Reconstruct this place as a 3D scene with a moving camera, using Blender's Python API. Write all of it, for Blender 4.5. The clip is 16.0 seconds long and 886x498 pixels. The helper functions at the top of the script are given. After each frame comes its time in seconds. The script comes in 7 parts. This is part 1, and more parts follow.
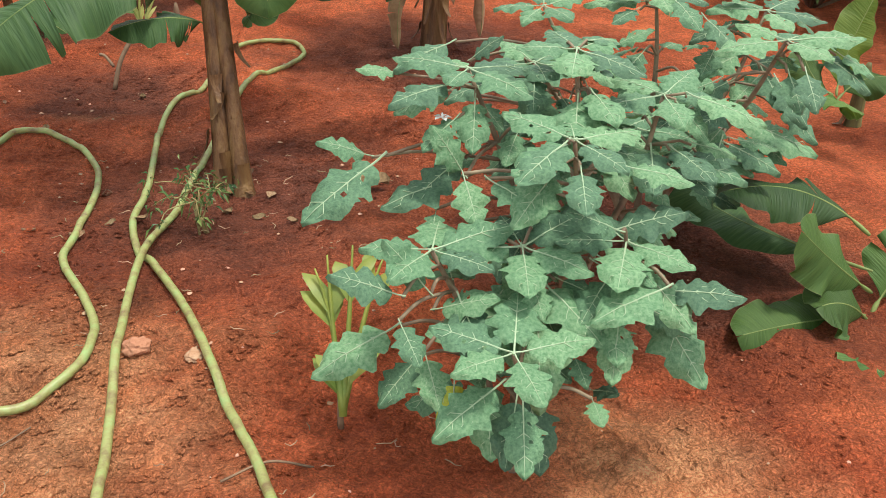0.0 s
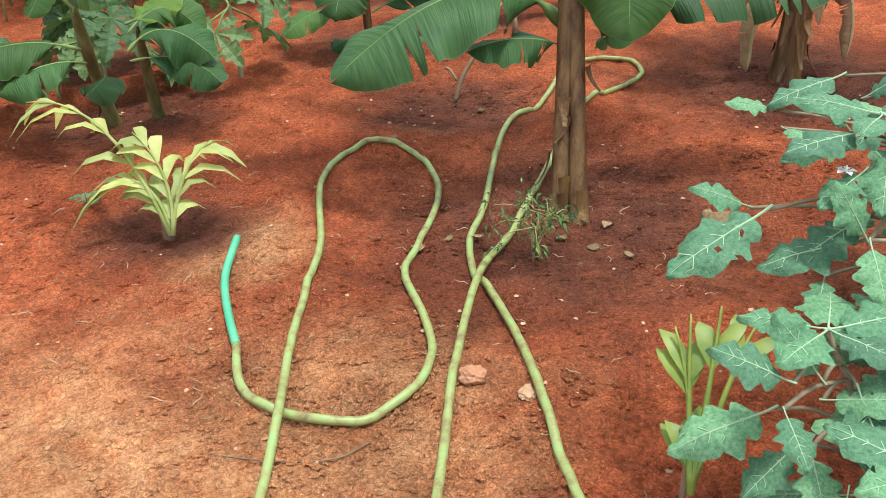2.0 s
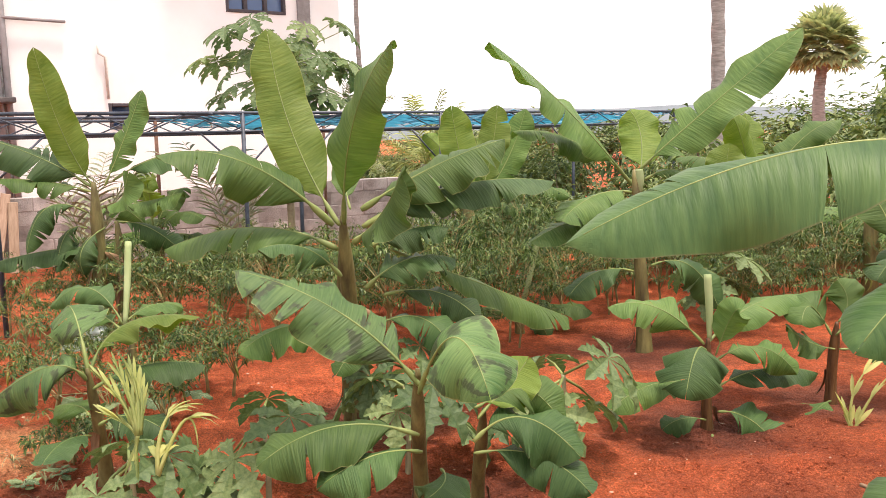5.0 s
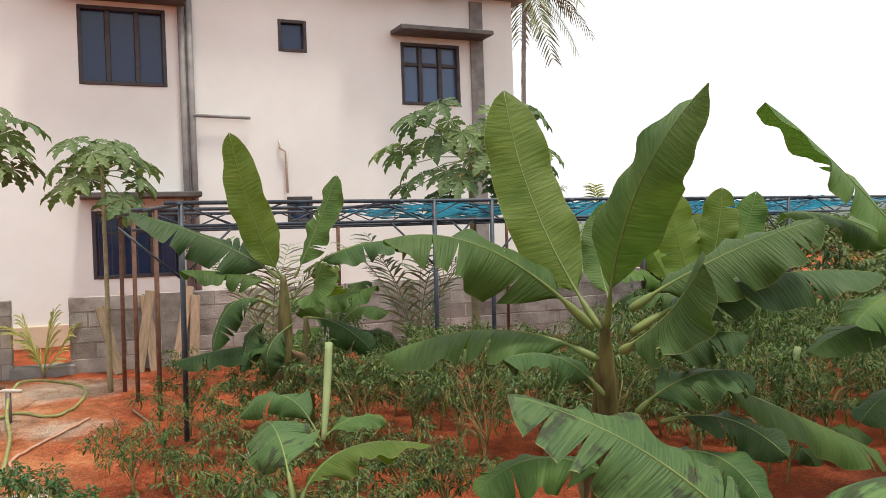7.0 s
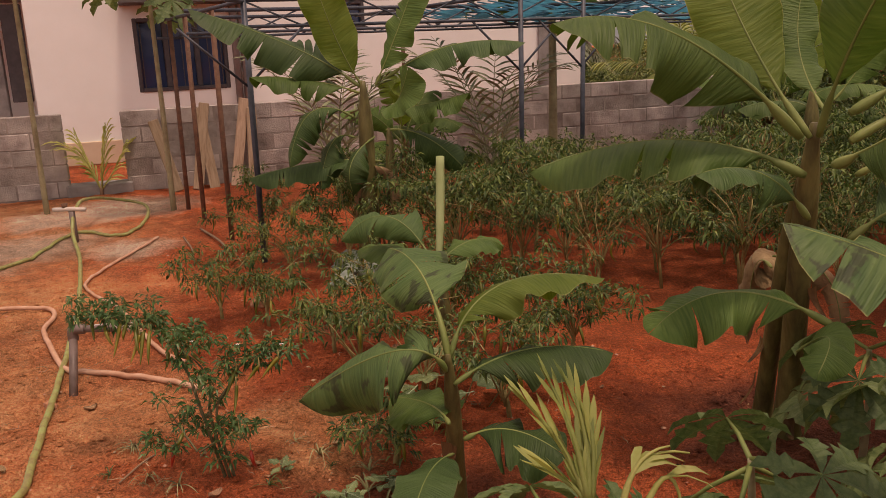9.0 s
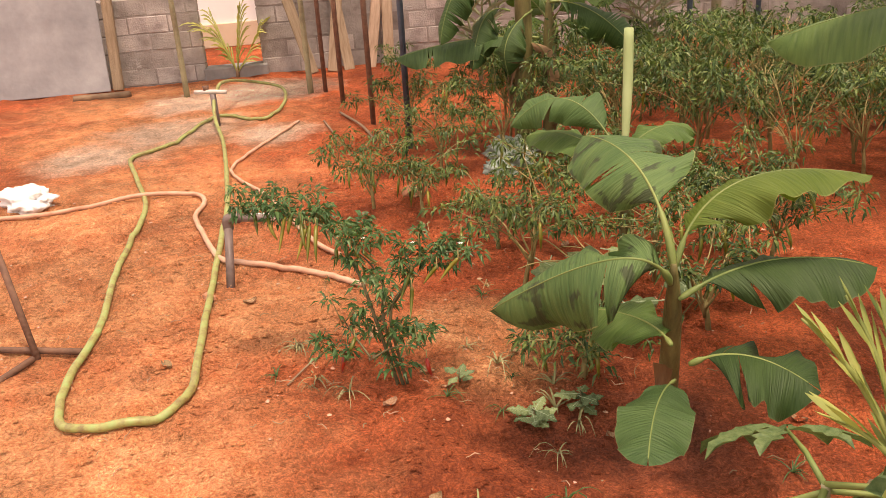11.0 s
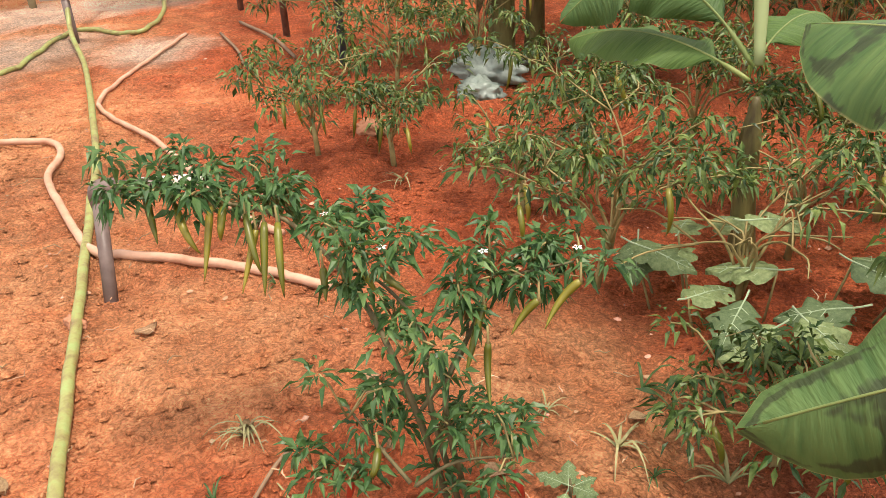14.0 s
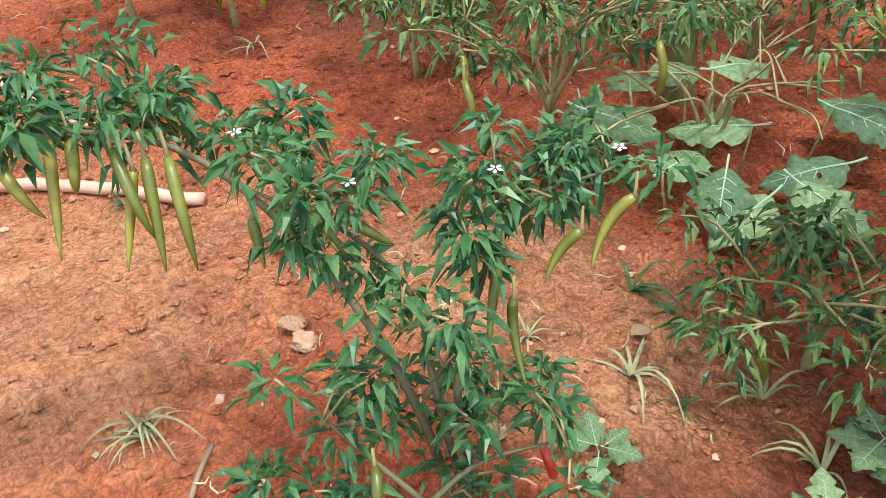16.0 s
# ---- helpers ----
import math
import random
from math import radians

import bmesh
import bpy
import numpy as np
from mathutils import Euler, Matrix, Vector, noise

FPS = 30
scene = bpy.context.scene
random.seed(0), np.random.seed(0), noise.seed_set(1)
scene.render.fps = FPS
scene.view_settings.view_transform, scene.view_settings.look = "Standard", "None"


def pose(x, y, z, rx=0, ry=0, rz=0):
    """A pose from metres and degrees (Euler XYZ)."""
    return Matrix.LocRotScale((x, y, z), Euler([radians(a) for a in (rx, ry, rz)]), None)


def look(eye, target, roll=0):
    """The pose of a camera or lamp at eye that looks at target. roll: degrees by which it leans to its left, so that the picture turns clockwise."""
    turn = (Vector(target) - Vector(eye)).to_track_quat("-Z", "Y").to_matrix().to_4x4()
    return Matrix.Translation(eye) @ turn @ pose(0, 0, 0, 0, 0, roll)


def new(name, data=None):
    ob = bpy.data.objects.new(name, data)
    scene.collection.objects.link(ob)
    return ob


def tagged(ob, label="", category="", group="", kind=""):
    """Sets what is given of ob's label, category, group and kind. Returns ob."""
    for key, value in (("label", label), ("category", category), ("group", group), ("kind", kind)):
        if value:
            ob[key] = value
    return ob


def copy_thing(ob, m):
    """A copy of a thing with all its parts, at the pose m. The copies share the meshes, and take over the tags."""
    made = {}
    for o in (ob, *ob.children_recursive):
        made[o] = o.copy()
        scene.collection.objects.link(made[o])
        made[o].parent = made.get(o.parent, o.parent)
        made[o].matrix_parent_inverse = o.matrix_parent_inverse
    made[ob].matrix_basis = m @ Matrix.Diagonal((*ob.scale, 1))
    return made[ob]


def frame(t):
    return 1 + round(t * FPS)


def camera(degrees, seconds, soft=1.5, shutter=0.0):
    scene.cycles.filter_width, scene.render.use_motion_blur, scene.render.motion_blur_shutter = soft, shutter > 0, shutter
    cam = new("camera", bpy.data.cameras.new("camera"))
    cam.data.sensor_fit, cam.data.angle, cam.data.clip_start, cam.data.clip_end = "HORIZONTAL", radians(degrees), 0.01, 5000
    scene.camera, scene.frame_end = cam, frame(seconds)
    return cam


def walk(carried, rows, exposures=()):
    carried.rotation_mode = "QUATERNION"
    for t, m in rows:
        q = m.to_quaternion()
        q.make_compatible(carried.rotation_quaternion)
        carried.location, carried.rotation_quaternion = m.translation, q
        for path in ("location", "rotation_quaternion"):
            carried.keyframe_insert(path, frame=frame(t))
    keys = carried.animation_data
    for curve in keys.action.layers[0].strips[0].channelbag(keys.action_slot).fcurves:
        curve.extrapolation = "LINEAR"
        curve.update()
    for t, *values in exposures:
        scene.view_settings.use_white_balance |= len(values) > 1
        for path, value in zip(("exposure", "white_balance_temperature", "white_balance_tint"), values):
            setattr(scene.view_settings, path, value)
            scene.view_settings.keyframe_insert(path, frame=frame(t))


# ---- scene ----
cam = camera(55.7, 16.0, soft=0.5)
PATH = [
    (0, (2.331, -0.133, 1.4), (2.514, 1.591, 0.403), 1.8),
    (0.5, (2.338, -0.079, 1.386), (2.416, 1.624, 0.339), 1.9),
    (1, (2.347, -0.025, 1.368), (2.294, 1.67, 0.308), 1.0),
    (1.5, (2.311, -0.001, 1.379), (2.014, 1.678, 0.332), -1.9),
    (2, (2.149, 0.024, 1.411), (1.666, 1.7, 0.434), -2.9),
    (2.4, (1.97, 0.06, 1.42), (1.45, 1.804, 0.589), -2.3),
    (2.5, (1.929, 0.061, 1.425), (1.406, 1.822, 0.634), -2.1),
    (3, (1.804, 0.146, 1.44), (1.214, 1.962, 0.845), -2.9),
    (3.5, (1.708, 0.38, 1.454), (1.009, 2.212, 1.058), -3.5),
    (4, (1.631, 0.526, 1.481), (0.851, 2.318, 1.056), -4.1),
    (4.5, (1.396, 0.537, 1.472), (0.571, 2.319, 1.092), -2.6),
    (5, (1.011, 0.645, 1.487), (0.124, 2.417, 1.217), -1.6),
    (5.2, (0.895, 0.736, 1.493), (-0.043, 2.488, 1.267), -1.4),
    (7.3, (0.141, 1.14, 1.439), (-1.067, 2.734, 1.443), -1.8),
    (7.5, (0.109, 1.146, 1.437), (-1.107, 2.734, 1.463), -1.7),
    (8, (-0.061, 1.275, 1.449), (-1.297, 2.848, 1.431), -2.4),
    (8.5, (-0.251, 1.332, 1.41), (-1.478, 2.897, 1.194), -2.7),
    (9, (-0.455, 1.332, 1.382), (-1.692, 2.833, 0.916), -2.5),
    (9.5, (-0.604, 1.357, 1.348), (-1.939, 2.694, 0.693), -3.3),
    (9.7, (-0.65, 1.383, 1.339), (-2.013, 2.663, 0.629), -3.7),
    (11.8, (-1.126, 1.499, 1.279), (-2.525, 2.741, 0.57), -4.2),
    (12, (-1.23, 1.564, 1.248), (-2.624, 2.815, 0.547), -4.3),
    (12.5, (-1.464, 1.679, 1.187), (-2.773, 2.992, 0.437), -3.8),
    (13, (-1.661, 1.772, 1.139), (-2.885, 3.136, 0.339), -2.9),
    (13.5, (-1.838, 1.905, 1.077), (-3.023, 3.276, 0.23), -3.1),
    (14, (-1.988, 2.048, 1.023), (-3.152, 3.402, 0.121), -4.0),
    (14.5, (-2.095, 2.099, 0.988), (-3.194, 3.469, 0.031), -3.9),
    (15, (-2.19, 2.078, 0.995), (-3.149, 3.493, -0.043), -2.5),
    (15.5, (-2.329, 2.155, 0.95), (-3.166, 3.596, -0.156), -2.6),
    (16, (-2.395, 2.261, 0.919), (-3.095, 3.667, -0.319), -3.0),
]
EXPOSURES = [(0, 0.46, 6350, 7), (1.0, 0.50, 6250, 5), (1.8, 0.62, 5850, -3), (2.5, 0.74, 5700, -5), (3.0, 1.04, 6400, 22), (3.5, 1.12, 6800, 24), (4.2, 1.05, 7100, 23), (5, 0.9, 7000, 21), (7.3, -0.04, 6700, 9), (8.3, -0.56, 7000, 13), (9.0, -0.5, 8800, 36), (9.7, 0.14, 9200, 38), (12, 0.58, 7500, 17), (14.2, 0.68, 7000, 16), (15.2, 0.73, 5900, 9), (16, 0.88, 5500, 5)]
walk(cam, [(t, look(eye, target, roll)) for t, eye, target, roll in PATH], EXPOSURES)

# ---- light ----
SUN_EL, SUN_AZ = radians(76), radians(92)      # azimuth from +y towards +x
world = bpy.data.worlds.new("sky")
scene.world = world
world.use_nodes = True
wn = world.node_tree.nodes
wl = world.node_tree.links
sky = wn.new("ShaderNodeTexSky")
sky.sky_type = "NISHITA"
sky.sun_disc = False
sky.sun_elevation = SUN_EL
sky.sun_rotation = SUN_AZ
sky.air_density, sky.dust_density, sky.ozone_density = 1.0, 2.5, 1.0
hsv = wn.new("ShaderNodeHueSaturation")
hsv.inputs["Saturation"].default_value = 0.12
hsv.inputs["Value"].default_value = 1.2
wl.new(sky.outputs[0], hsv.inputs["Color"])
bg = wn["Background"]
bg.inputs["Strength"].default_value = 0.15
haze = wn.new("ShaderNodeMixRGB")              # an even white veil of high cloud
haze.inputs[0].default_value = 0.7
haze.inputs[2].default_value = (7.4, 7.5, 7.7, 1)
wl.new(hsv.outputs[0], haze.inputs[1])
wl.new(haze.outputs[0], bg.inputs["Color"])
sun = new("sun", bpy.data.lights.new("sun", "SUN"))
sun.data.energy, sun.data.angle, sun.data.color = 2.7, radians(8), (1.0, 0.93, 0.82)
sun.matrix_world = look((math.sin(SUN_AZ) * math.cos(SUN_EL) * 30, math.cos(SUN_AZ) * math.cos(SUN_EL) * 30, math.sin(SUN_EL) * 30), (0, 0, 0))


# ---- materials ----
def material(name, stops, scale=6.0, rough=0.7, bump=0.0, bump_scale=60.0, metal=0.0, translucent=0.0, vary=0.0, stretch=(1, 1, 1), coords="Object", detail=6.0, spec=0.5, island=0.0):
    """A noise-driven surface: colour stops from dark to light, fine relief, variation from piece to piece."""
    m = bpy.data.materials.new(name)
    m.use_nodes = True
    n, l = m.node_tree.nodes, m.node_tree.links
    b = n["Principled BSDF"]
    b.inputs["Roughness"].default_value = rough
    b.inputs["Metallic"].default_value = metal
    b.inputs["Specular IOR Level"].default_value = spec
    tc = n.new("ShaderNodeTexCoord")
    mp = n.new("ShaderNodeMapping")
    mp.inputs["Scale"].default_value = stretch
    l.new(n.new("ShaderNodeNewGeometry").outputs["Position"] if coords == "World" else tc.outputs[coords], mp.inputs["Vector"])
    no = n.new("ShaderNodeTexNoise")
    no.inputs["Scale"].default_value = scale
    no.inputs["Detail"].default_value = detail
    no.inputs["Roughness"].default_value = 0.62
    l.new(mp.outputs[0], no.inputs["Vector"])
    r = n.new("ShaderNodeValToRGB")
    els = r.color_ramp.elements
    while len(els) < len(stops):
        els.new(0.5)
    for i, c in enumerate(stops):
        els[i].position = 0.3 + 0.4 * i / max(1, len(stops) - 1)
        els[i].color = (*c, 1)
    l.new(no.outputs[0], r.inputs[0])
    out = r.outputs[0]
    if vary or island:
        h = n.new("ShaderNodeHueSaturation")
        if island:
            src = n.new("ShaderNodeNewGeometry").outputs["Random Per Island"]
        else:
            src = n.new("ShaderNodeObjectInfo").outputs["Random"]
        a = max(vary, island)
        mr = n.new("ShaderNodeMapRange")
        mr.inputs["To Min"].default_value, mr.inputs["To Max"].default_value = 1 - a, 1 + a
        l.new(src, mr.inputs["Value"])
        l.new(mr.outputs[0], h.inputs["Value"])
        mr2 = n.new("ShaderNodeMapRange")
        mr2.inputs["To Min"].default_value, mr2.inputs["To Max"].default_value = 0.5 + a * 0.06, 0.5 - a * 0.06
        l.new(src, mr2.inputs["Value"])
        l.new(mr2.outputs[0], h.inputs["Hue"])
        l.new(out, h.inputs["Color"])
        out = h.outputs[0]
    l.new(out, b.inputs["Base Color"])
    if bump:
        nb = n.new("ShaderNodeTexNoise")
        nb.inputs["Scale"].default_value = bump_scale
        nb.inputs["Detail"].default_value = 5
        l.new(mp.outputs[0], nb.inputs["Vector"])
        bp = n.new("ShaderNodeBump")
        bp.inputs["Strength"].default_value = bump
        bp.inputs["Distance"].default_value = 0.02
        l.new(nb.outputs[0], bp.inputs["Height"])
        l.new(bp.outputs[0], b.inputs["Normal"])
    if translucent:
        t = n.new("ShaderNodeBsdfTranslucent")
        g = n.new("ShaderNodeHueSaturation")
        g.inputs["Saturation"].default_value = 1.15
        g.inputs["Value"].default_value = 1.5
        l.new(out, g.inputs["Color"])
        l.new(g.outputs[0], t.inputs["Color"])
        mx = n.new("ShaderNodeMixShader")
        mx.inputs[0].default_value = translucent
        l.new(b.outputs[0], mx.inputs[1])
        l.new(t.outputs[0], mx.inputs[2])
        l.new(mx.outputs[0], n["Material Output"].inputs["Surface"])
    return m


def blade_material(name, dark, light, edge, translucent=0.35, rough=0.55, blotch=0.0):
    """Banana blade: fine ribs across the leaf, blotches and a dry rim, laid out along the blade's own length and width."""
    m = bpy.data.materials.new(name)
    m.use_nodes = True
    n, l = m.node_tree.nodes, m.node_tree.links
    b = n["Principled BSDF"]
    b.inputs["Roughness"].default_value = rough
    b.inputs["Specular IOR Level"].default_value = 0.28
    uv = n.new("ShaderNodeUVMap")
    uv.uv_map = "uv"
    mp = n.new("ShaderNodeMapping")
    mp.inputs["Scale"].default_value = (70, 1.2, 1)
    l.new(uv.outputs[0], mp.inputs["Vector"])
    ribs = n.new("ShaderNodeTexNoise")
    ribs.inputs["Scale"].default_value = 1.0
    ribs.inputs["Detail"].default_value = 3
    l.new(mp.outputs[0], ribs.inputs["Vector"])
    tc = n.new("ShaderNodeTexCoord")
    blot = n.new("ShaderNodeTexNoise")
    blot.inputs["Scale"].default_value = 5
    blot.inputs["Detail"].default_value = 4
    l.new(tc.outputs["Object"], blot.inputs["Vector"])
    add = n.new("ShaderNodeMath")
    add.operation = "ADD"
    l.new(ribs.outputs[0], add.inputs[0])
    l.new(blot.outputs[0], add.inputs[1])
    r = n.new("ShaderNodeValToRGB")
    r.color_ramp.elements[0].position, r.color_ramp.elements[1].position = 0.33, 0.68
    r.color_ramp.elements[0].color, r.color_ramp.elements[1].color = (*dark, 1), (*light, 1)
    half = n.new("ShaderNodeMath")
    half.operation = "MULTIPLY"
    half.inputs[1].default_value = 0.5
    l.new(add.outputs[0], half.inputs[0])
    l.new(half.outputs[0], r.inputs[0])
    oi = n.new("ShaderNodeObjectInfo")
    h = n.new("ShaderNodeHueSaturation")
    mr = n.new("ShaderNodeMapRange")
    mr.inputs["To Min"].default_value, mr.inputs["To Max"].default_value = 0.72, 1.28
    l.new(oi.outputs["Random"], mr.inputs["Value"])
    l.new(mr.outputs[0], h.inputs["Value"])
    l.new(r.outputs[0], h.inputs["Color"])
    # dry rim
    sep = n.new("ShaderNodeSeparateXYZ")
    l.new(uv.outputs[0], sep.inputs[0])
    rim = n.new("ShaderNodeMapRange")
    rim.inputs["From Min"].default_value, rim.inputs["From Max"].default_value = 0.975, 1.0
    ab = n.new("ShaderNodeMath")
    ab.operation = "ABSOLUTE"
    l.new(sep.outputs["Y"], ab.inputs[0])
    l.new(ab.outputs[0], rim.inputs["Value"])
    mix = n.new("ShaderNodeMixRGB")
    mix.inputs[2].default_value = (*edge, 1)
    l.new(rim.outputs[0], mix.inputs[0])
    l.new(h.outputs[0], mix.inputs[1])
    if blotch:
        lay = n.new("ShaderNodeMapping")
        lay.inputs["Scale"].default_value = (10, 2.4, 1)
        l.new(uv.outputs[0], lay.inputs["Vector"])
        jag = n.new("ShaderNodeMixRGB")
        jag.blend_type = "ADD"
        jag.inputs[0].default_value = 0.5
        l.new(lay.outputs[0], jag.inputs[1])
        l.new(ribs.outputs["Color"], jag.inputs[2])
        spots = n.new("ShaderNodeTexNoise")
        spots.inputs["Scale"].default_value = 1.0
        spots.inputs["Detail"].default_value = 2
        l.new(jag.outputs[0], spots.inputs["Vector"])
        cut = n.new("ShaderNodeMapRange")
        cut.inputs["From Min"].default_value, cut.inputs["From Max"].default_value = 0.55, 0.61
        cut.inputs["To Max"].default_value = blotch
        l.new(spots.outputs[0], cut.inputs["Value"])
        maroon = n.new("ShaderNodeMixRGB")
        maroon.inputs[2].default_value = (0.022, 0.018, 0.014, 1)
        l.new(cut.outputs[0], maroon.inputs[0])
        l.new(mix.outputs[0], maroon.inputs[1])
        mix = maroon
    l.new(mix.outputs[0], b.inputs["Base Color"])
    bp = n.new("ShaderNodeBump")
    bp.inputs["Strength"].default_value = 0.6
    bp.inputs["Distance"].default_value = 0.01
    l.new(ribs.outputs[0], bp.inputs["Height"])
    l.new(bp.outputs[0], b.inputs["Normal"])
    t = n.new("ShaderNodeBsdfTranslucent")
    g = n.new("ShaderNodeHueSaturation")
    g.inputs["Value"].default_value = 1.35
    g.inputs["Saturation"].default_value = 1.15
    l.new(mix.outputs[0], g.inputs["Color"])
    l.new(g.outputs[0], t.inputs["Color"])
    mx = n.new("ShaderNodeMixShader")
    mx.inputs[0].default_value = translucent
    l.new(b.outputs[0], mx.inputs[1])
    l.new(t.outputs[0], mx.inputs[2])
    l.new(mx.outputs[0], n["Material Output"].inputs["Surface"])
    return m


def soil_material():
    """Red laterite: sandy trodden patches, dark damp basins, grit."""
    m = bpy.data.materials.new("red_soil")
    m.use_nodes = True
    n, l = m.node_tree.nodes, m.node_tree.links
    b = n["Principled BSDF"]
    tc = n.new("ShaderNodeTexCoord")

    def noise_node(scale, detail=6, rough=0.6):
        x = n.new("ShaderNodeTexNoise")
        x.inputs["Scale"].default_value, x.inputs["Detail"].default_value, x.inputs["Roughness"].default_value = scale, detail, rough
        l.new(tc.outputs["Object"], x.inputs["Vector"])
        return x.outputs[0]

    def ramp(value, p0, p1, c0, c1):
        x = n.new("ShaderNodeValToRGB")
        e = x.color_ramp.elements
        e[0].position, e[1].position, e[0].color, e[1].color = p0, p1, (*c0, 1), (*c1, 1)
        l.new(value, x.inputs[0])
        return x.outputs[0]

    def mixed(fac, a, c, kind="MIX"):
        x = n.new("ShaderNodeMixRGB")
        x.blend_type = kind
        if isinstance(fac, float):
            x.inputs[0].default_value = fac
        else:
            l.new(fac, x.inputs[0])
        l.new(a, x.inputs[1])
        l.new(c, x.inputs[2])
        return x.outputs[0]

    red = ramp(noise_node(2.3), 0.3, 0.7, (0.50, 0.105, 0.038), (0.78, 0.205, 0.08))
    sand = ramp(noise_node(9.0), 0.3, 0.7, (0.84, 0.315, 0.13), (1.0, 0.50, 0.25))
    wet = ramp(noise_node(5.0), 0.3, 0.7, (0.20, 0.062, 0.034), (0.33, 0.10, 0.053))
    at = n.new("ShaderNodeAttribute")
    at.attribute_name = "kind"
    sp = n.new("ShaderNodeSeparateColor")
    l.new(at.outputs["Color"], sp.inputs[0])
    # blotchy borders between trodden, loose and damp soil
    rough_edge = noise_node(3.5, 8, 0.7)

    def masked(channel):
        x = n.new("ShaderNodeMath")
        x.operation = "MULTIPLY_ADD"
        x.inputs[1].default_value = 1.6
        y = n.new("ShaderNodeMath")
        y.operation = "MULTIPLY_ADD"
        y.inputs[1].default_value, y.inputs[2].default_value = 1.8, -1.2
        l.new(rough_edge, y.inputs[0])
        l.new(channel, x.inputs[0])
        l.new(y.outputs[0], x.inputs[2])
        x.use_clamp = True
        return x.outputs[0]

    c = mixed(masked(sp.outputs[0]), red, sand)
    c = mixed(masked(sp.outputs[1]), c, wet)
    c = mixed(masked(sp.outputs[2]), c, ramp(noise_node(6.0), 0.3, 0.7, (0.80, 0.55, 0.39), (0.93, 0.73, 0.58)))
    grit = ramp(noise_node(55.0, 4, 0.8), 0.35, 0.68, (0.66, 0.63, 0.60), (1.4, 1.38, 1.34))
    c = mixed(1.0, c, ramp(noise_node(0.8, 5, 0.6), 0.32, 0.68, (0.62, 0.58, 0.57), (1.45, 1.48, 1.5)), "MULTIPLY")
    c = mixed(1.0, c, ramp(noise_node(4.2, 6, 0.7), 0.3, 0.7, (0.74, 0.70, 0.68), (1.36, 1.40, 1.44)), "MULTIPLY")
    c = mixed(0.45, c, grit, "MULTIPLY")
    crumbs = ramp(noise_node(190.0, 3, 0.8), 0.36, 0.66, (0.55, 0.5, 0.46), (1.35, 1.35, 1.35))
    c = mixed(0.2, c, crumbs, "MULTIPLY")
    # crumb structure at two sizes: rounded grains, shade between them darkened into the colour
    warp = n.new("ShaderNodeMixRGB")
    warp.blend_type = "ADD"
    warp.inputs[0].default_value = 0.05
    wnoise = n.new("ShaderNodeTexNoise")
    wnoise.inputs["Scale"].default_value = 30
    l.new(tc.outputs["Object"], wnoise.inputs["Vector"])
    l.new(tc.outputs["Object"], warp.inputs[1])
    l.new(wnoise.outputs["Color"], warp.inputs[2])
    grains = []
    for scale in (80.0, 190.0):
        v = n.new("ShaderNodeTexVoronoi")
        v.inputs["Scale"].default_value = scale
        l.new(warp.outputs[0], v.inputs["Vector"])
        grains.append(v.outputs["Distance"])
        cell = n.new("ShaderNodeSeparateColor")
        l.new(v.outputs["Color"], cell.inputs[0])
        c = mixed(0.55, c, ramp(cell.outputs[0], 0.0, 1.0, (0.84, 0.82, 0.80), (1.2, 1.2, 1.2)), "MULTIPLY")
        c = mixed(0.9, c, ramp(v.outputs["Distance"], 0.28, 0.75, (1.16, 1.16, 1.16), (0.80, 0.76, 0.73)), "MULTIPLY")
    l.new(c, b.inputs["Base Color"])
    b.inputs["Roughness"].default_value = 0.9
    b.inputs["Specular IOR Level"].default_value = 0.25
    hgt = n.new("ShaderNodeMath")
    hgt.operation = "MULTIPLY_ADD"
    hgt.inputs[1].default_value = 0.35
    l.new(noise_node(140.0, 4, 0.7), hgt.inputs[0])
    l.new(noise_node(17.0, 9, 0.75), hgt.inputs[2])
    bp = n.new("ShaderNodeBump")
    bp.inputs["Strength"].default_value, bp.inputs["Distance"].default_value = 1.0, 0.1
    sub = n.new("ShaderNodeMath")
    sub.operation = "MULTIPLY_ADD"
    sub.inputs[1].default_value = -0.4
    l.new(grains[0], sub.inputs[0])
    l.new(hgt.outputs[0], sub.inputs[2])
    l.new(sub.outputs[0], bp.inputs["Height"])
    l.new(bp.outputs[0], b.inputs["Normal"])
    return m


SOIL = soil_material()
PEBBLE = material("pale_pebble", [(0.42, 0.19, 0.11), (0.58, 0.36, 0.24)], 30, 0.9, 0.3, 90, island=0.3, spec=0.2)
BLADE = blade_material("banana_blade", (0.040, 0.095, 0.019), (0.105, 0.180, 0.044), (0.18, 0.197, 0.0738), 0.22)
BLADE_PALE = blade_material("banana_blade_young", (0.085, 0.155, 0.022), (0.19, 0.27, 0.055), (0.28, 0.30, 0.10), 0.36)
BLADE_DARK = blade_material("banana_blade_old", (0.021, 0.060, 0.015), (0.062, 0.118, 0.033), (0.12, 0.128, 0.0525), 0.12)
BLADE_SPOT = blade_material("banana_blade_blotched", (0.042, 0.105, 0.03), (0.13, 0.22, 0.07), (0.3, 0.3, 0.12), 0.18, blotch=0.65)
BLADE_SPIKE = blade_material("banana_blade_rolled", (0.20, 0.27, 0.11), (0.36, 0.42, 0.22), (0.45, 0.42, 0.25), 0.2)
RIB = material("banana_midrib", [(0.11, 0.165, 0.045), (0.22, 0.26, 0.085)], 8, 0.5, vary=0.15, spec=0.3)
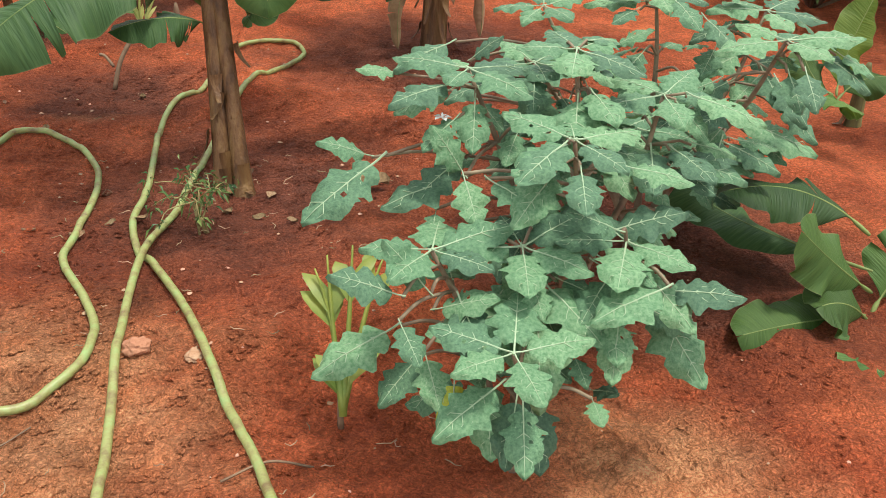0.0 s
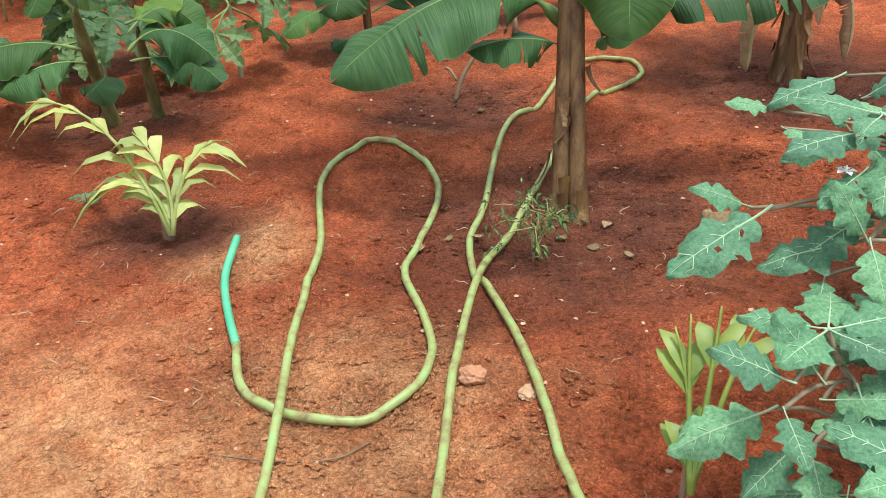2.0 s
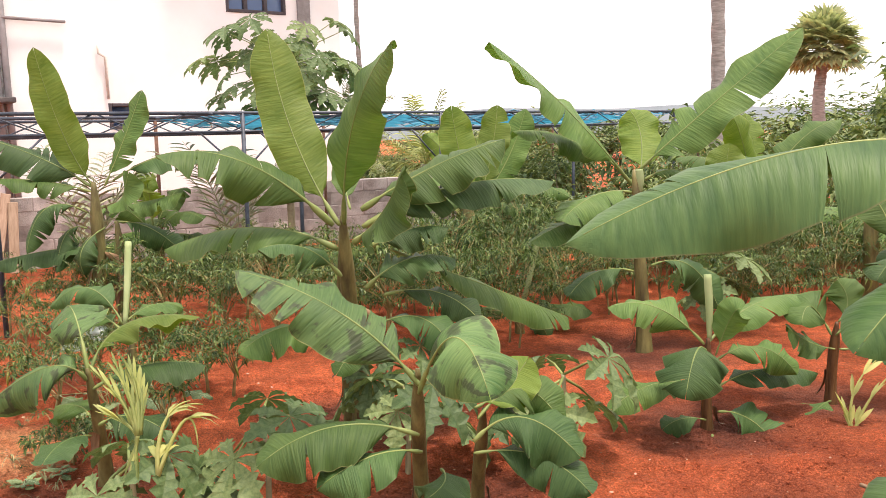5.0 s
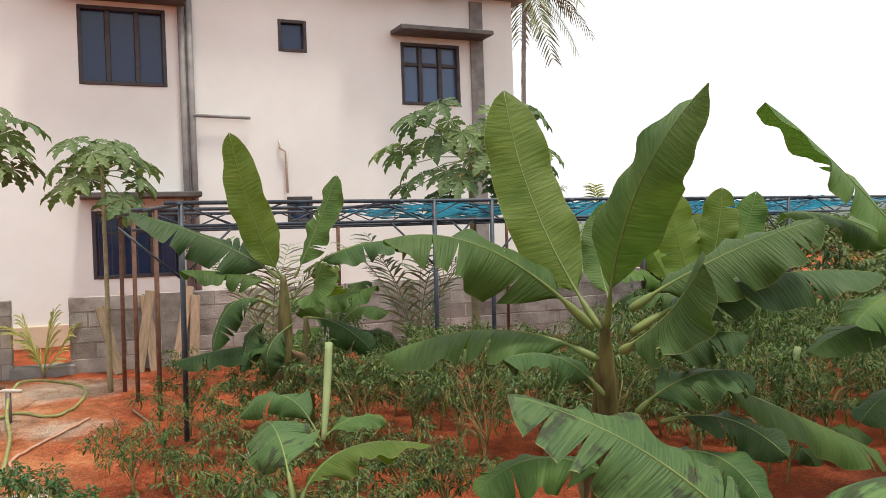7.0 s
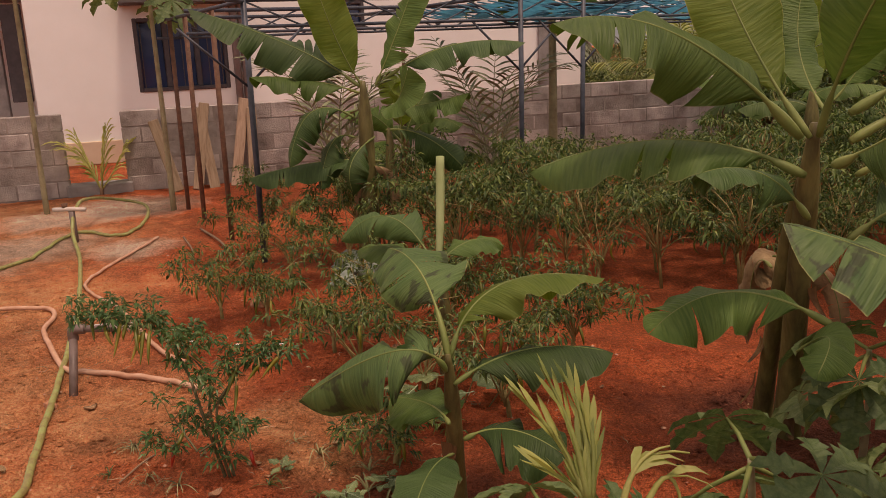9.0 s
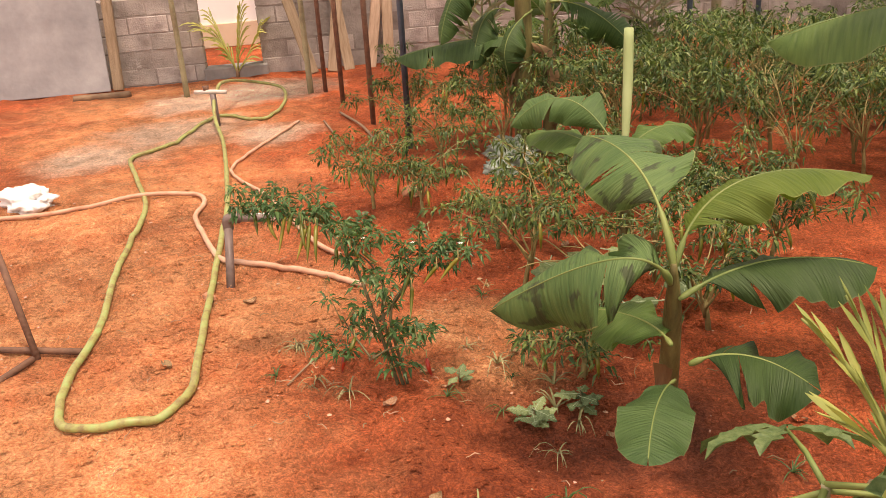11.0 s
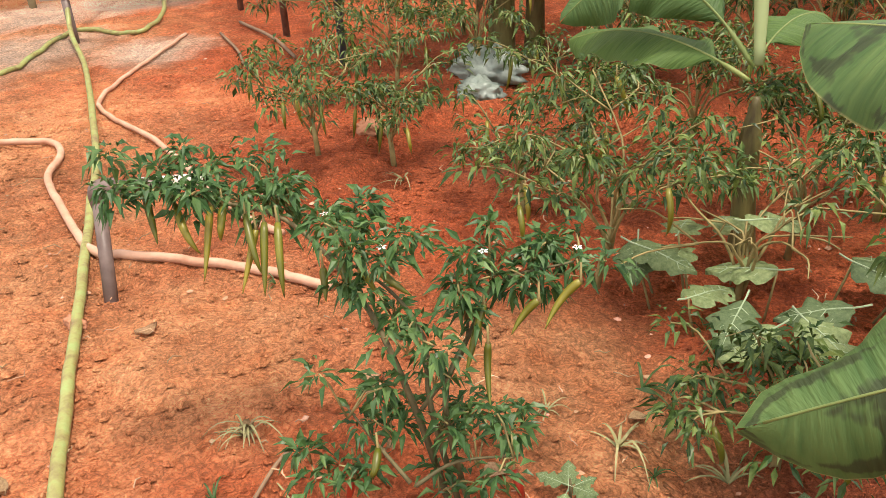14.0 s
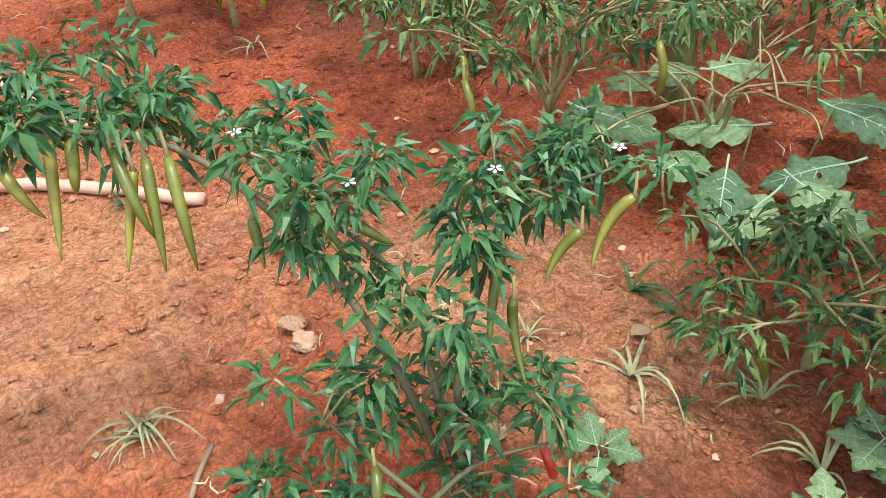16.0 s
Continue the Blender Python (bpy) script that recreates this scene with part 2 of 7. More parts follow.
STEM = material("banana_stem", [(0.03, 0.015, 0.009), (0.125, 0.06, 0.024), (0.21, 0.12, 0.046)], 5, 0.5, 0.4, 30, stretch=(4, 4, 0.5), spec=0.3)
STEM_GREEN = material("banana_stem_green", [(0.055, 0.042, 0.02), (0.13, 0.115, 0.042), (0.22, 0.20, 0.075)], 6, 0.5, 0.25, 30, stretch=(3, 3, 0.6), spec=0.3)
DRY = material("dry_leaf", [(0.19, 0.10, 0.05), (0.40, 0.26, 0.14)], 12, 0.85, 0.4, 50, vary=0.25)
STRAW = material("dry_straw", [(0.30, 0.17, 0.09), (0.56, 0.38, 0.22)], 9, 0.85, island=0.35)
EGG = material("eggplant_leaf", [(0.06, 0.15, 0.075), (0.17, 0.305, 0.16)], 18, 0.6, 0.35, 45, translucent=0.12, vary=0.36, spec=0.35)
EGG_YELLOW = material("eggplant_leaf_yellow", [(0.28, 0.33, 0.03), (0.42, 0.45, 0.06)], 18, 0.6, 0.3, 45, translucent=0.3)
GOURD = material("gourd_leaf", [(0.08, 0.14, 0.05), (0.20, 0.27, 0.12)], 16, 0.6, 0.35, 45, translucent=0.2, vary=0.35)
EGG_VEIN = material("eggplant_vein", [(0.28, 0.38, 0.22), (0.36, 0.46, 0.3)], 20, 0.6)
EGG_STEM = material("eggplant_stem", [(0.16, 0.10, 0.065), (0.3, 0.24, 0.15)], 14, 0.8, 0.3, 60)
CHILI_LEAF = material("chili_leaf", [(0.0298, 0.085, 0.0255), (0.085, 0.17, 0.0553)], 30, 0.4, translucent=0.2, island=0.35, spec=0.3)
CHILI_FAR = material("chili_leaf_pale", [(0.022, 0.064, 0.016), (0.125, 0.19, 0.055)], 30, 0.42, translucent=0.2, island=0.6, spec=0.3)
CHILI_STEM = material("chili_stem", [(0.17, 0.14, 0.05), (0.36, 0.29, 0.12)], 20, 0.75)
CHILI_WOOD = material("chili_main_stem", [(0.06, 0.06, 0.025), (0.16, 0.13, 0.06)], 20, 0.75)
PEPPER = material("green_chili", [(0.095, 0.105, 0.008), (0.20, 0.185, 0.02)], 14, 0.4, vary=0.35)
PEPPER_RED = material("red_chili", [(0.28, 0.02, 0.012), (0.38, 0.04, 0.018)], 10, 0.3)
PETAL = material("white_petal", [(0.72, 0.7, 0.66), (0.85, 0.83, 0.8)], 30, 0.6)
PAPAYA = material("papaya_leaf", [(0.06, 0.115, 0.038), (0.155, 0.215, 0.085)], 14, 0.5, 0.2, 40, translucent=0.22, vary=0.3, spec=0.3)
PAPAYA_STEM = material("papaya_stem", [(0.2, 0.17, 0.10), (0.36, 0.34, 0.2)], 10, 0.7, 0.3, 40)
YELLOW = material("yellowed_frond", [(0.28, 0.31, 0.075), (0.50, 0.50, 0.20)], 10, 0.6, translucent=0.3, island=0.25, vary=0.12)
FROND = material("palm_frond", [(0.13, 0.18, 0.045), (0.30, 0.34, 0.10)], 8, 0.5, translucent=0.2, island=0.3)
SEEDLING = material("yellowing_seedling_leaf", [(0.15, 0.22, 0.04), (0.38, 0.40, 0.08)], 9, 0.5, translucent=0.25, island=0.3)
GREYGREEN = material("far_frond", [(0.12, 0.15, 0.08), (0.26, 0.29, 0.17)], 4, 0.6, island=0.35)
PALMYRA = material("palmyra_fan", [(0.19, 0.24, 0.10), (0.38, 0.42, 0.21)], 4, 0.6, translucent=0.3, island=0.35)
WEED = material("pale_weed", [(0.20, 0.20, 0.08), (0.38, 0.34, 0.17)], 12, 0.7, island=0.3)
HOSE = material("green_hose", [(0.17, 0.11, 0.05), (0.27, 0.28, 0.095), (0.25, 0.36, 0.13)], 22, 0.42, 0.15, 60)
HOSE_TIP = material("bright_green_hose", [(0.06, 0.30, 0.17), (0.14, 0.40, 0.24)], 9, 0.4)
PIPE_RED = material("dusty_red_pipe", [(0.40, 0.19, 0.11), (0.60, 0.38, 0.27)], 9, 0.7, 0.2, 50)
PVC = material("grey_pvc", [(0.095, 0.065, 0.055), (0.20, 0.15, 0.135)], 9, 0.5, 0.05, 40)
PVC_PALE = material("white_pvc", [(0.46, 0.39, 0.33), (0.66, 0.61, 0.56)], 7, 0.4)
BLOCK = material("concrete_block", [(0.17, 0.145, 0.13), (0.36, 0.33, 0.31), (0.52, 0.48, 0.45)], 3.2, 0.92, 0.5, 70, vary=0.2, spec=0.2, coords="World", detail=9)
MORTAR = material("mortar", [(0.14, 0.12, 0.11), (0.28, 0.25, 0.23), (0.38, 0.35, 0.32)], 2.6, 0.95, 0.5, 60, spec=0.2, coords="World", detail=9)
PLASTER = material("painted_plaster", [(0.775, 0.785, 0.765), (0.845, 0.855, 0.845)], 0.9, 0.75, 0.06, 50, spec=0.3)
PLASTER_WARM = material("ochre_stained_plaster", [(0.58, 0.44, 0.30), (0.70, 0.58, 0.44)], 1.5, 0.8, 0.08, 50)
DARKTRIM = material("dark_trim", [(0.035, 0.03, 0.035), (0.075, 0.065, 0.07)], 8, 0.6)
SLAB = material("weathered_concrete", [(0.16, 0.15, 0.15), (0.32, 0.31, 0.30)], 4, 0.85, 0.3, 40)
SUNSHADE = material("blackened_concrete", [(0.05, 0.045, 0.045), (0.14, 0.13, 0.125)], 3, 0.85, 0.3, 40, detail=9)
SHEET = material("grey_sheet_panel", [(0.20, 0.20, 0.21), (0.37, 0.37, 0.38)], 2.2, 0.7, 0.12, 30, detail=9)
WOOD = material("weathered_wood", [(0.24, 0.16, 0.10), (0.42, 0.31, 0.22)], 6, 0.85, 0.4, 40, vary=0.2, stretch=(6, 6, 0.8))
STEEL = material("dark_painted_steel", [(0.02, 0.03, 0.045), (0.06, 0.08, 0.11)], 14, 0.5, 0.1, 60)
RUST = material("rusty_steel", [(0.09, 0.045, 0.03), (0.2, 0.10, 0.06)], 22, 0.8, 0.3, 80)
NET = material("blue_net", [(0.04, 0.19, 0.29), (0.10, 0.34, 0.47)], 9, 0.7, translucent=0.35)
# near-black paint that stands for the shade inside the rooms
ROOM_SHADE = material("window_room_shade", [(0.012, 0.013, 0.018), (0.03, 0.032, 0.04)], 3, 0.8)
CORRUGATED = material("grey_roof_sheet", [(0.13, 0.15, 0.18), (0.24, 0.27, 0.32)], 2, 0.5, 0.05, 20)
BARK = material("palm_bark", [(0.17, 0.155, 0.14), (0.40, 0.375, 0.35)], 5, 0.9, 0.5, 20, stretch=(1, 1, 6))
# the haze of distance is mixed into the hills' own colour
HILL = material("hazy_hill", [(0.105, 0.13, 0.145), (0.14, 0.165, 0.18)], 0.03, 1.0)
BUSH = material("bush_leaf", [(0.051, 0.102, 0.0255), (0.17, 0.221, 0.0723)], 6, 0.55, translucent=0.2, island=0.5, vary=0.25)
BRANCH = material("bush_branch", [(0.13, 0.075, 0.045), (0.26, 0.17, 0.10)], 9, 0.85)
SACK = material("white_sack", [(0.68, 0.66, 0.63), (0.85, 0.84, 0.82)], 12, 0.6, 0.4, 25)
PLASTIC = material("clear_plastic_bag", [(0.20, 0.26, 0.23), (0.42, 0.50, 0.45)], 10, 0.25, 0.6, 18, translucent=0.3)
STONE = material("reddish_stone", [(0.34, 0.14, 0.075), (0.48, 0.23, 0.13)], 14, 0.9, 0.5, 40)
FRUIT = material("papaya_fruit", [(0.3, 0.2, 0.04), (0.5, 0.36, 0.08)], 8, 0.4)


def glass_material(name, tint):
    m = bpy.data.materials.new(name)
    m.use_nodes = True
    b = m.node_tree.nodes["Principled BSDF"]
    b.inputs["Base Color"].default_value = (*tint, 1)
    b.inputs["Roughness"].default_value = 0.06
    b.inputs["Specular IOR Level"].default_value = 0.45
    b.inputs["Transmission Weight"].default_value = 0.35
    return m


# blue sky reflections are put into the base colour of the panes
GLASS = glass_material("window_glass", (0.03, 0.06, 0.16))
GLASS_SKY = glass_material("sky_reflection_glass", (0.11, 0.20, 0.38))
RAINPIPE = material("grey_rain_pipe", [(0.17, 0.16, 0.16), (0.3, 0.29, 0.29)], 4, 0.6)


# ---- mesh helpers ----
def mesh_of(name, bm, mat):
    me = bpy.data.meshes.new(name)
    bm.to_mesh(me)
    bm.free()
    for m in (mat if isinstance(mat, (list, tuple)) else [mat]):
        me.materials.append(m)
    return me


def part(name, bm, mat, parent=None, label="", smooth=True):
    """Links a bmesh as one mesh object, under a thing or a part."""
    me = mesh_of(name, bm, mat)
    if smooth:
        me.polygons.foreach_set("use_smooth", [True] * len(me.polygons))
    ob = new(name, me)
    if parent:
        ob.parent = parent
    return tagged(ob, label)


def thing(name, at, label, category, group=""):
    ob = new(name)
    ob.location = at
    ob.empty_display_size = 0.1
    return tagged(ob, label, category, group)


def tube(bm, pts, radii, seg=8, cap=True):
    """A tube along points, with a radius at each."""
    pts = [Vector(p) for p in pts]
    if not isinstance(radii, (list, tuple)):
        radii = [radii] * len(pts)
    rings, prev = [], None
    for i, p in enumerate(pts):
        d = (pts[min(i + 1, len(pts) - 1)] - pts[max(i - 1, 0)])
        d = d.normalized() if d.length > 1e-9 else Vector((0, 0, 1))
        if prev is None:
            a = d.orthogonal().normalized()
        else:
            a = prev - d * prev.dot(d)
            a = a.normalized() if a.length > 1e-6 else d.orthogonal().normalized()
        prev = a
        b = d.cross(a)
        rings.append([bm.verts.new(p + (a * math.cos(2 * math.pi * k / seg) + b * math.sin(2 * math.pi * k / seg)) * radii[i]) for k in range(seg)])
    for r, q in zip(rings, rings[1:]):
        for k in range(seg):
            bm.faces.new((r[k], r[(k + 1) % seg], q[(k + 1) % seg], q[k]))
    if cap:
        bm.faces.new(rings[0][::-1])
        bm.faces.new(rings[-1])
    return bm


def smooth_path(pts, steps=6):
    """Catmull-Rom through the points."""
    p = [Vector(q) for q in pts]
    p = [p[0] * 2 - p[1]] + p + [p[-1] * 2 - p[-2]]
    out = []
    for i in range(1, len(p) - 2):
        for k in range(steps):
            t = k / steps
            out.append(0.5 * (2 * p[i] + (p[i + 1] - p[i - 1]) * t + (2 * p[i - 1] - 5 * p[i] + 4 * p[i + 1] - p[i + 2]) * t * t + (3 * p[i] - p[i - 1] - 3 * p[i + 1] + p[i + 2]) * t ** 3))
    return out + [p[-2]]


def box(bm, lo, hi, bevel=0.0, m=None):
    """An axis-aligned block, its edges rounded a little."""
    made = bmesh.ops.create_cube(bm, size=1)["verts"]
    lo, hi = Vector(lo), Vector(hi)
    for v in made:
        v.co = Vector((lo[i] + (hi[i] - lo[i]) * (v.co[i] + 0.5) for i in range(3)))
    if bevel:
        es = list({e for v in made for e in v.link_edges})
        made = [v for v in bmesh.ops.bevel(bm, geom=es, offset=bevel, segments=1, affect="EDGES")["verts"]]
        made = list({v for v in made})
    if m is not None:
        for v in made:
            v.co = m @ v.co
    return bm


def beam(bm, a, b, r):
    return tube(bm, [a, b], r, 6)


def bez(a, b, c, t):
    """Quadratic through a, b (at the middle) and c."""
    k = b * 2 - (a + c) * 0.5
    return a * (1 - t) ** 2 + k * 2 * t * (1 - t) + c * t * t


BASINS = [(1.86, 2.75, 0.9), (-1.30, 4.25, 0.6), (0.37, 4.85, 0.55), (-0.45, 3.45, 0.6), (2.73, 4.51, 1.0), (-0.27, 6.2, 0.7), (-1.95, 3.15, 0.55), (0.43, 2.4, 0.4), (2.75, 1.5, 0.74), (3.3, 2.3, 0.9), (0.91, 5.5, 0.5), (-3.5, 4.2, 0.5), (1.15, 3.85, 0.6)]


DEEP = {(2.75, 1.5): 0.042}


def height(x, y):
    """The soil's relief: gentle waves, and a shallow ringed basin round each watered plant."""
    if not (-12 < x < 6.5 and -3 < y < 10):
        return 0.0
    h = 0.022 * noise.noise((x * 1.1, y * 1.1, 0)) + 0.02 * noise.noise((x * 3.3, y * 3.3, 5)) + 0.012 * noise.noise((x * 9, y * 9, 9)) + 0.016 * abs(noise.noise((x * 6, y * 6, 1))) + 0.012 * abs(noise.noise((x * 13, y * 13, 3))) - 0.005
    for bx, by, br in BASINS:
        d = math.hypot(x - bx, y - by) / br * (1 + 0.16 * noise.noise((x * 2.6, y * 2.6, 4)) + 0.07 * noise.noise((x * 8, y * 8, 6)))
        if d < 1.6:
            h += -DEEP.get((bx, by), 0.018) * max(0, 1 - d * d) + 0.024 * math.exp(-((d - 1.12) / 0.14) ** 2)
    return h


# ---- ground ----
def axis(lo, hi, step, far):
    inner = list(np.arange(lo, hi + step / 2, step))
    left, right, d, x = [], [], step, 0.0
    while x < far:
        d *= 1.35
        x += d
        left.append(lo - x)
        right.append(hi + x)
    return left[::-1] + inner + right


PALE = [(0.8, 0.7, 1.4), (1.45, 1.45, 0.7), (-4.3, 2.5, 1.2), (-5.5, 3.2, 1.3), (-7.2, 4.1, 1.6), (-3.1, 1.8, 1.0), (-2.5, 1.4, 1.2), (-8.4, 4.7, 1.5), (-3.5, 2.9, 0.6), (2.9, 0.8, 0.6), (-1.0, 1.2, 1.2), (2.98, 1.28, 0.35), (-2.8, 3.26, 0.35), (0.75, 2.3, 0.35), (1.12, 3.62, 0.22), (-2.55, 3.15, 0.3)]

DUST = [(-7.9, 5.6, 0.8), (-7.0, 4.2, 0.7), (-8.0, 4.9, 0.6), (-6.2, 4.6, 0.4), (-6.7, 3.5, 0.55)]


DAMP = {(2.75, 1.5): 0.1, (-1.95, 3.15): 0.7, (-3.5, 4.2): 0.5}      # basins that have dried somewhat


def soil_kind(x, y):
    """How sandy, damp and dusty the soil is."""
    p = max((1.2 - math.hypot(x - a, y - b) / r for a, b, r in PALE), default=0)
    k = 1 + 0.16 * noise.noise((x * 2.6, y * 2.6, 4)) + 0.07 * noise.noise((x * 8, y * 8, 6))
    w = max(((1.25 - k * math.hypot(x - a, y - b) / r) * DAMP.get((a, b), 1.0) for a, b, r in BASINS), default=0)
    g = max((1.2 - math.hypot(x - a, y - b) / r for a, b, r in DUST), default=0)
    return (min(1, max(0, p)), min(1, max(0, w)), min(1, max(0, g)), 1)


def soil_mesh(name, verts, faces, kinds, mat=None):
    me = bpy.data.meshes.new(name)
    me.from_pydata(verts, [], faces)
    a = me.color_attributes.new("kind", "FLOAT_COLOR", "POINT")
    a.data.foreach_set("color", np.array(kinds, dtype=np.float32).ravel())
    me.materials.append(mat or SOIL)
    return me


def build_ground():
    xs, ys = axis(-8.0, 4.5, 0.034, 2500), axis(0.2, 6.5, 0.034, 2500)
    rng = np.random.default_rng(3)
    verts, col = [], []
    for y in ys:
        for x in xs:
            near = -12 < x < 6.5 and -3 < y < 10
            h = 0.0
            if near:
                h = height(x, y) + rng.normal(0, 0.0022) + 0.008 * abs(noise.noise((x * 31, y * 31, 8)))
            verts.append((x, y, h))
            col.append(soil_kind(x, y) if near else (0, 0, 0, 1))
    nx = len(xs)
    faces = [(j * nx + i, j * nx + i + 1, (j + 1) * nx + i + 1, (j + 1) * nx + i) for j in range(len(ys) - 1) for i in range(nx - 1)]
    me = soil_mesh("ground", verts, faces, col)
    me.polygons.foreach_set("use_smooth", [True] * len(me.polygons))
    tagged(new("ground", me), "red laterite garden soil, damp around the plants", "ground", kind="structure")


build_ground()


def scatter(name, count, size, seed, label, spread, mat=None, category="soil"):
    """Loose crumbs of the soil itself, joined."""
    rng = random.Random(seed)
    verts, faces, kinds = [], [], []
    base = [(1, 0, -.3), (.3, .95, -.3), (-.8, .6, -.3), (-.8, -.6, -.3), (.3, -.95, -.3), (.1, .05, .75), (.6, -.4, .45), (-.4, .4, .55)]
    hull = [(0, 1, 6), (1, 7, 5), (1, 5, 6), (1, 2, 7), (2, 3, 7), (7, 3, 5), (3, 4, 5), (5, 4, 6), (4, 0, 6)]
    for _ in range(count):
        x, y = spread(rng)
        s = size * (0.3 + 0.7 * rng.random() ** 2.5)
        a = rng.uniform(0, 6.28)
        z = height(x, y) + s * 0.2 + 0.004
        o = len(verts)
        for bx, by, bz in base:
            k = rng.uniform(0.7, 1.25)
            px, py = bx * k * s, by * k * s * 0.8
            verts.append((x + px * math.cos(a) - py * math.sin(a), y + px * math.sin(a) + py * math.cos(a), z + bz * s * 0.5))
        kinds += [soil_kind(x, y)] * 8
        faces += [tuple(o + i for i in f) for f in hull]
    me = soil_mesh(name, verts, faces, kinds, mat)
    me.polygons.foreach_set("use_smooth", [True] * len(me.polygons))
    return tagged(new(name, me), label, category, kind="stuff")


scatter("soil_crumbs", 34000, 0.013, 5, "crumbled red soil lying over the ground", lambda r: (r.uniform(-5.8, 3.6), r.uniform(0.5, 4.8)))
def cloddy(r):
    """A spot where the soil was dug and lies in lumps."""
    while True:
        x, y = r.uniform(-5.5, 3.6), r.uniform(0.4, 5.0)
        if noise.noise((x * 1.3, y * 1.3, 11)) > 0.06:
            return x, y


scatter("soil_lumps", 4200, 0.022, 7, "larger broken red soil lumps", cloddy)
scatter("soil_lumps", 1600, 0.017, 17, "broken pale soil clods beside the hoses", lambda r: (r.gauss(1.55, 0.35), r.gauss(1.35, 0.3)))
scatter("pebbles", 900, 0.012, 9, "small pale pebbles and grit on red soil", lambda r: (r.uniform(-5.8, 3.6), r.uniform(0.5, 4.8)), PEBBLE, "pebbles")


# ---- house ----
HOUSE_O = Vector((-11.09, 8.43, 0))
HOUSE_U = Vector((0.4905, 0.8714, 0))
HOUSE_N = Vector((0.8714, -0.4905, 0))          # outwards
HOUSE_M = Matrix(((HOUSE_U.x, HOUSE_N.x, 0, HOUSE_O.x), (HOUSE_U.y, HOUSE_N.y, 0, HOUSE_O.y), (0, 0, 1, 0), (0, 0, 0, 1)))


def wall_with_holes(s0, s1, z0, z1, holes, depth, m, mat, name, parent):
    """A wall of that thickness behind its face (y = 0), cut through at the holes."""
    ss = sorted({s0, s1, *[h[0] for h in holes], *[h[1] for h in holes]})
    zs = sorted({z0, z1, *[h[2] for h in holes], *[h[3] for h in holes]})
    bm = bmesh.new()

    def solid(i, j):
        if not (0 <= i < len(ss) - 1 and 0 <= j < len(zs) - 1):
            return False
        cs, cz = (ss[i] + ss[i + 1]) / 2, (zs[j] + zs[j + 1]) / 2
        return not any(h[0] < cs < h[1] and h[2] < cz < h[3] for h in holes)

    def quad(*p):
        bm.faces.new([bm.verts.new(m @ Vector(q)) for q in p])

    for i in range(len(ss) - 1):
        for j in range(len(zs) - 1):
            if not solid(i, j):
                continue
            a, b, c, d = ss[i], ss[i + 1], zs[j], zs[j + 1]
            quad((a, 0, c), (b, 0, c), (b, 0, d), (a, 0, d))
            quad((b, -depth, c), (a, -depth, c), (a, -depth, d), (b, -depth, d))
            if not solid(i - 1, j):
                quad((a, -depth, c), (a, 0, c), (a, 0, d), (a, -depth, d))
            if not solid(i + 1, j):
                quad((b, 0, c), (b, -depth, c), (b, -depth, d), (b, 0, d))
            if not solid(i, j - 1):
                quad((a, -depth, c), (b, -depth, c), (b, 0, c), (a, 0, c))
            if not solid(i, j + 1):
                quad((a, 0, d), (b, 0, d), (b, -depth, d), (a, -depth, d))
    bmesh.ops.remove_doubles(bm, verts=bm.verts, dist=1e-5)
    return part(name, bm, mat, parent, smooth=False)


def hbox(name, lo, hi, mat, parent, label="", bevel=0.008):
    return part(name, box(bmesh.new(), lo, hi, bevel, HOUSE_M), mat, parent, label, smooth=False)


def window(s0, s1, z0, z1, parent, columns, transom, bars, glass=None):
    """A dark framed window: frame, mullions, panes, and a near-black panel painted as the room's shade."""
    w = new("window")
    w.parent = parent
    t = 0.055
    for n_, lo, hi in (("window_frame", (s0, -0.14, z0), (s0 + t, 0.012, z1)), ("window_frame", (s1 - t, -0.14, z0), (s1, 0.012, z1)),
                       ("window_frame", (s0 + t, -0.14, z1 - t), (s1 - t, 0.010, z1)), ("window_sill", (s0 + t, -0.14, z0), (s1 - t, 0.025, z0 + t))):
        hbox(n_, lo, hi, DARKTRIM, w)
    for k in range(1, columns):
        s = s0 + (s1 - s0) * k / columns
        hbox("mullion", (s - 0.035, -0.12, z0 + t), (s + 0.035, -0.02, z1 - t), DARKTRIM, w)
    if transom:
        zt = z0 + (z1 - z0) * transom
        for k in range(columns):
            a, b = s0 + (s1 - s0) * k / columns + 0.045, s0 + (s1 - s0) * (k + 1) / columns - 0.045
            hbox("transom", (a, -0.11, zt - 0.03), (b, -0.03, zt + 0.03), DARKTRIM, w)
    for k in range(columns):
        a, b = s0 + (s1 - s0) * k / columns + 0.04, s0 + (s1 - s0) * (k + 1) / columns - 0.04
        p = hbox("pane", (a, -0.085, z0 + t), (b, -0.078, z1 - t), glass or GLASS, w, bevel=0)
    for k in range(bars):
        s = s0 + (s1 - s0) * (k + 0.5) / bars
        hbox("security_bar", (s - 0.006, -0.05, z0 + t), (s + 0.006, -0.038, z1 - t), DARKTRIM, w, bevel=0)
    # added panel: the unlit room is painted, no interior is built
    hbox("room_shade_panel", (s0 - 0.02, -0.62, z0 - 0.02), (s1 + 0.02, -0.56, z1 + 0.02), ROOM_SHADE, w, bevel=0)
    return w


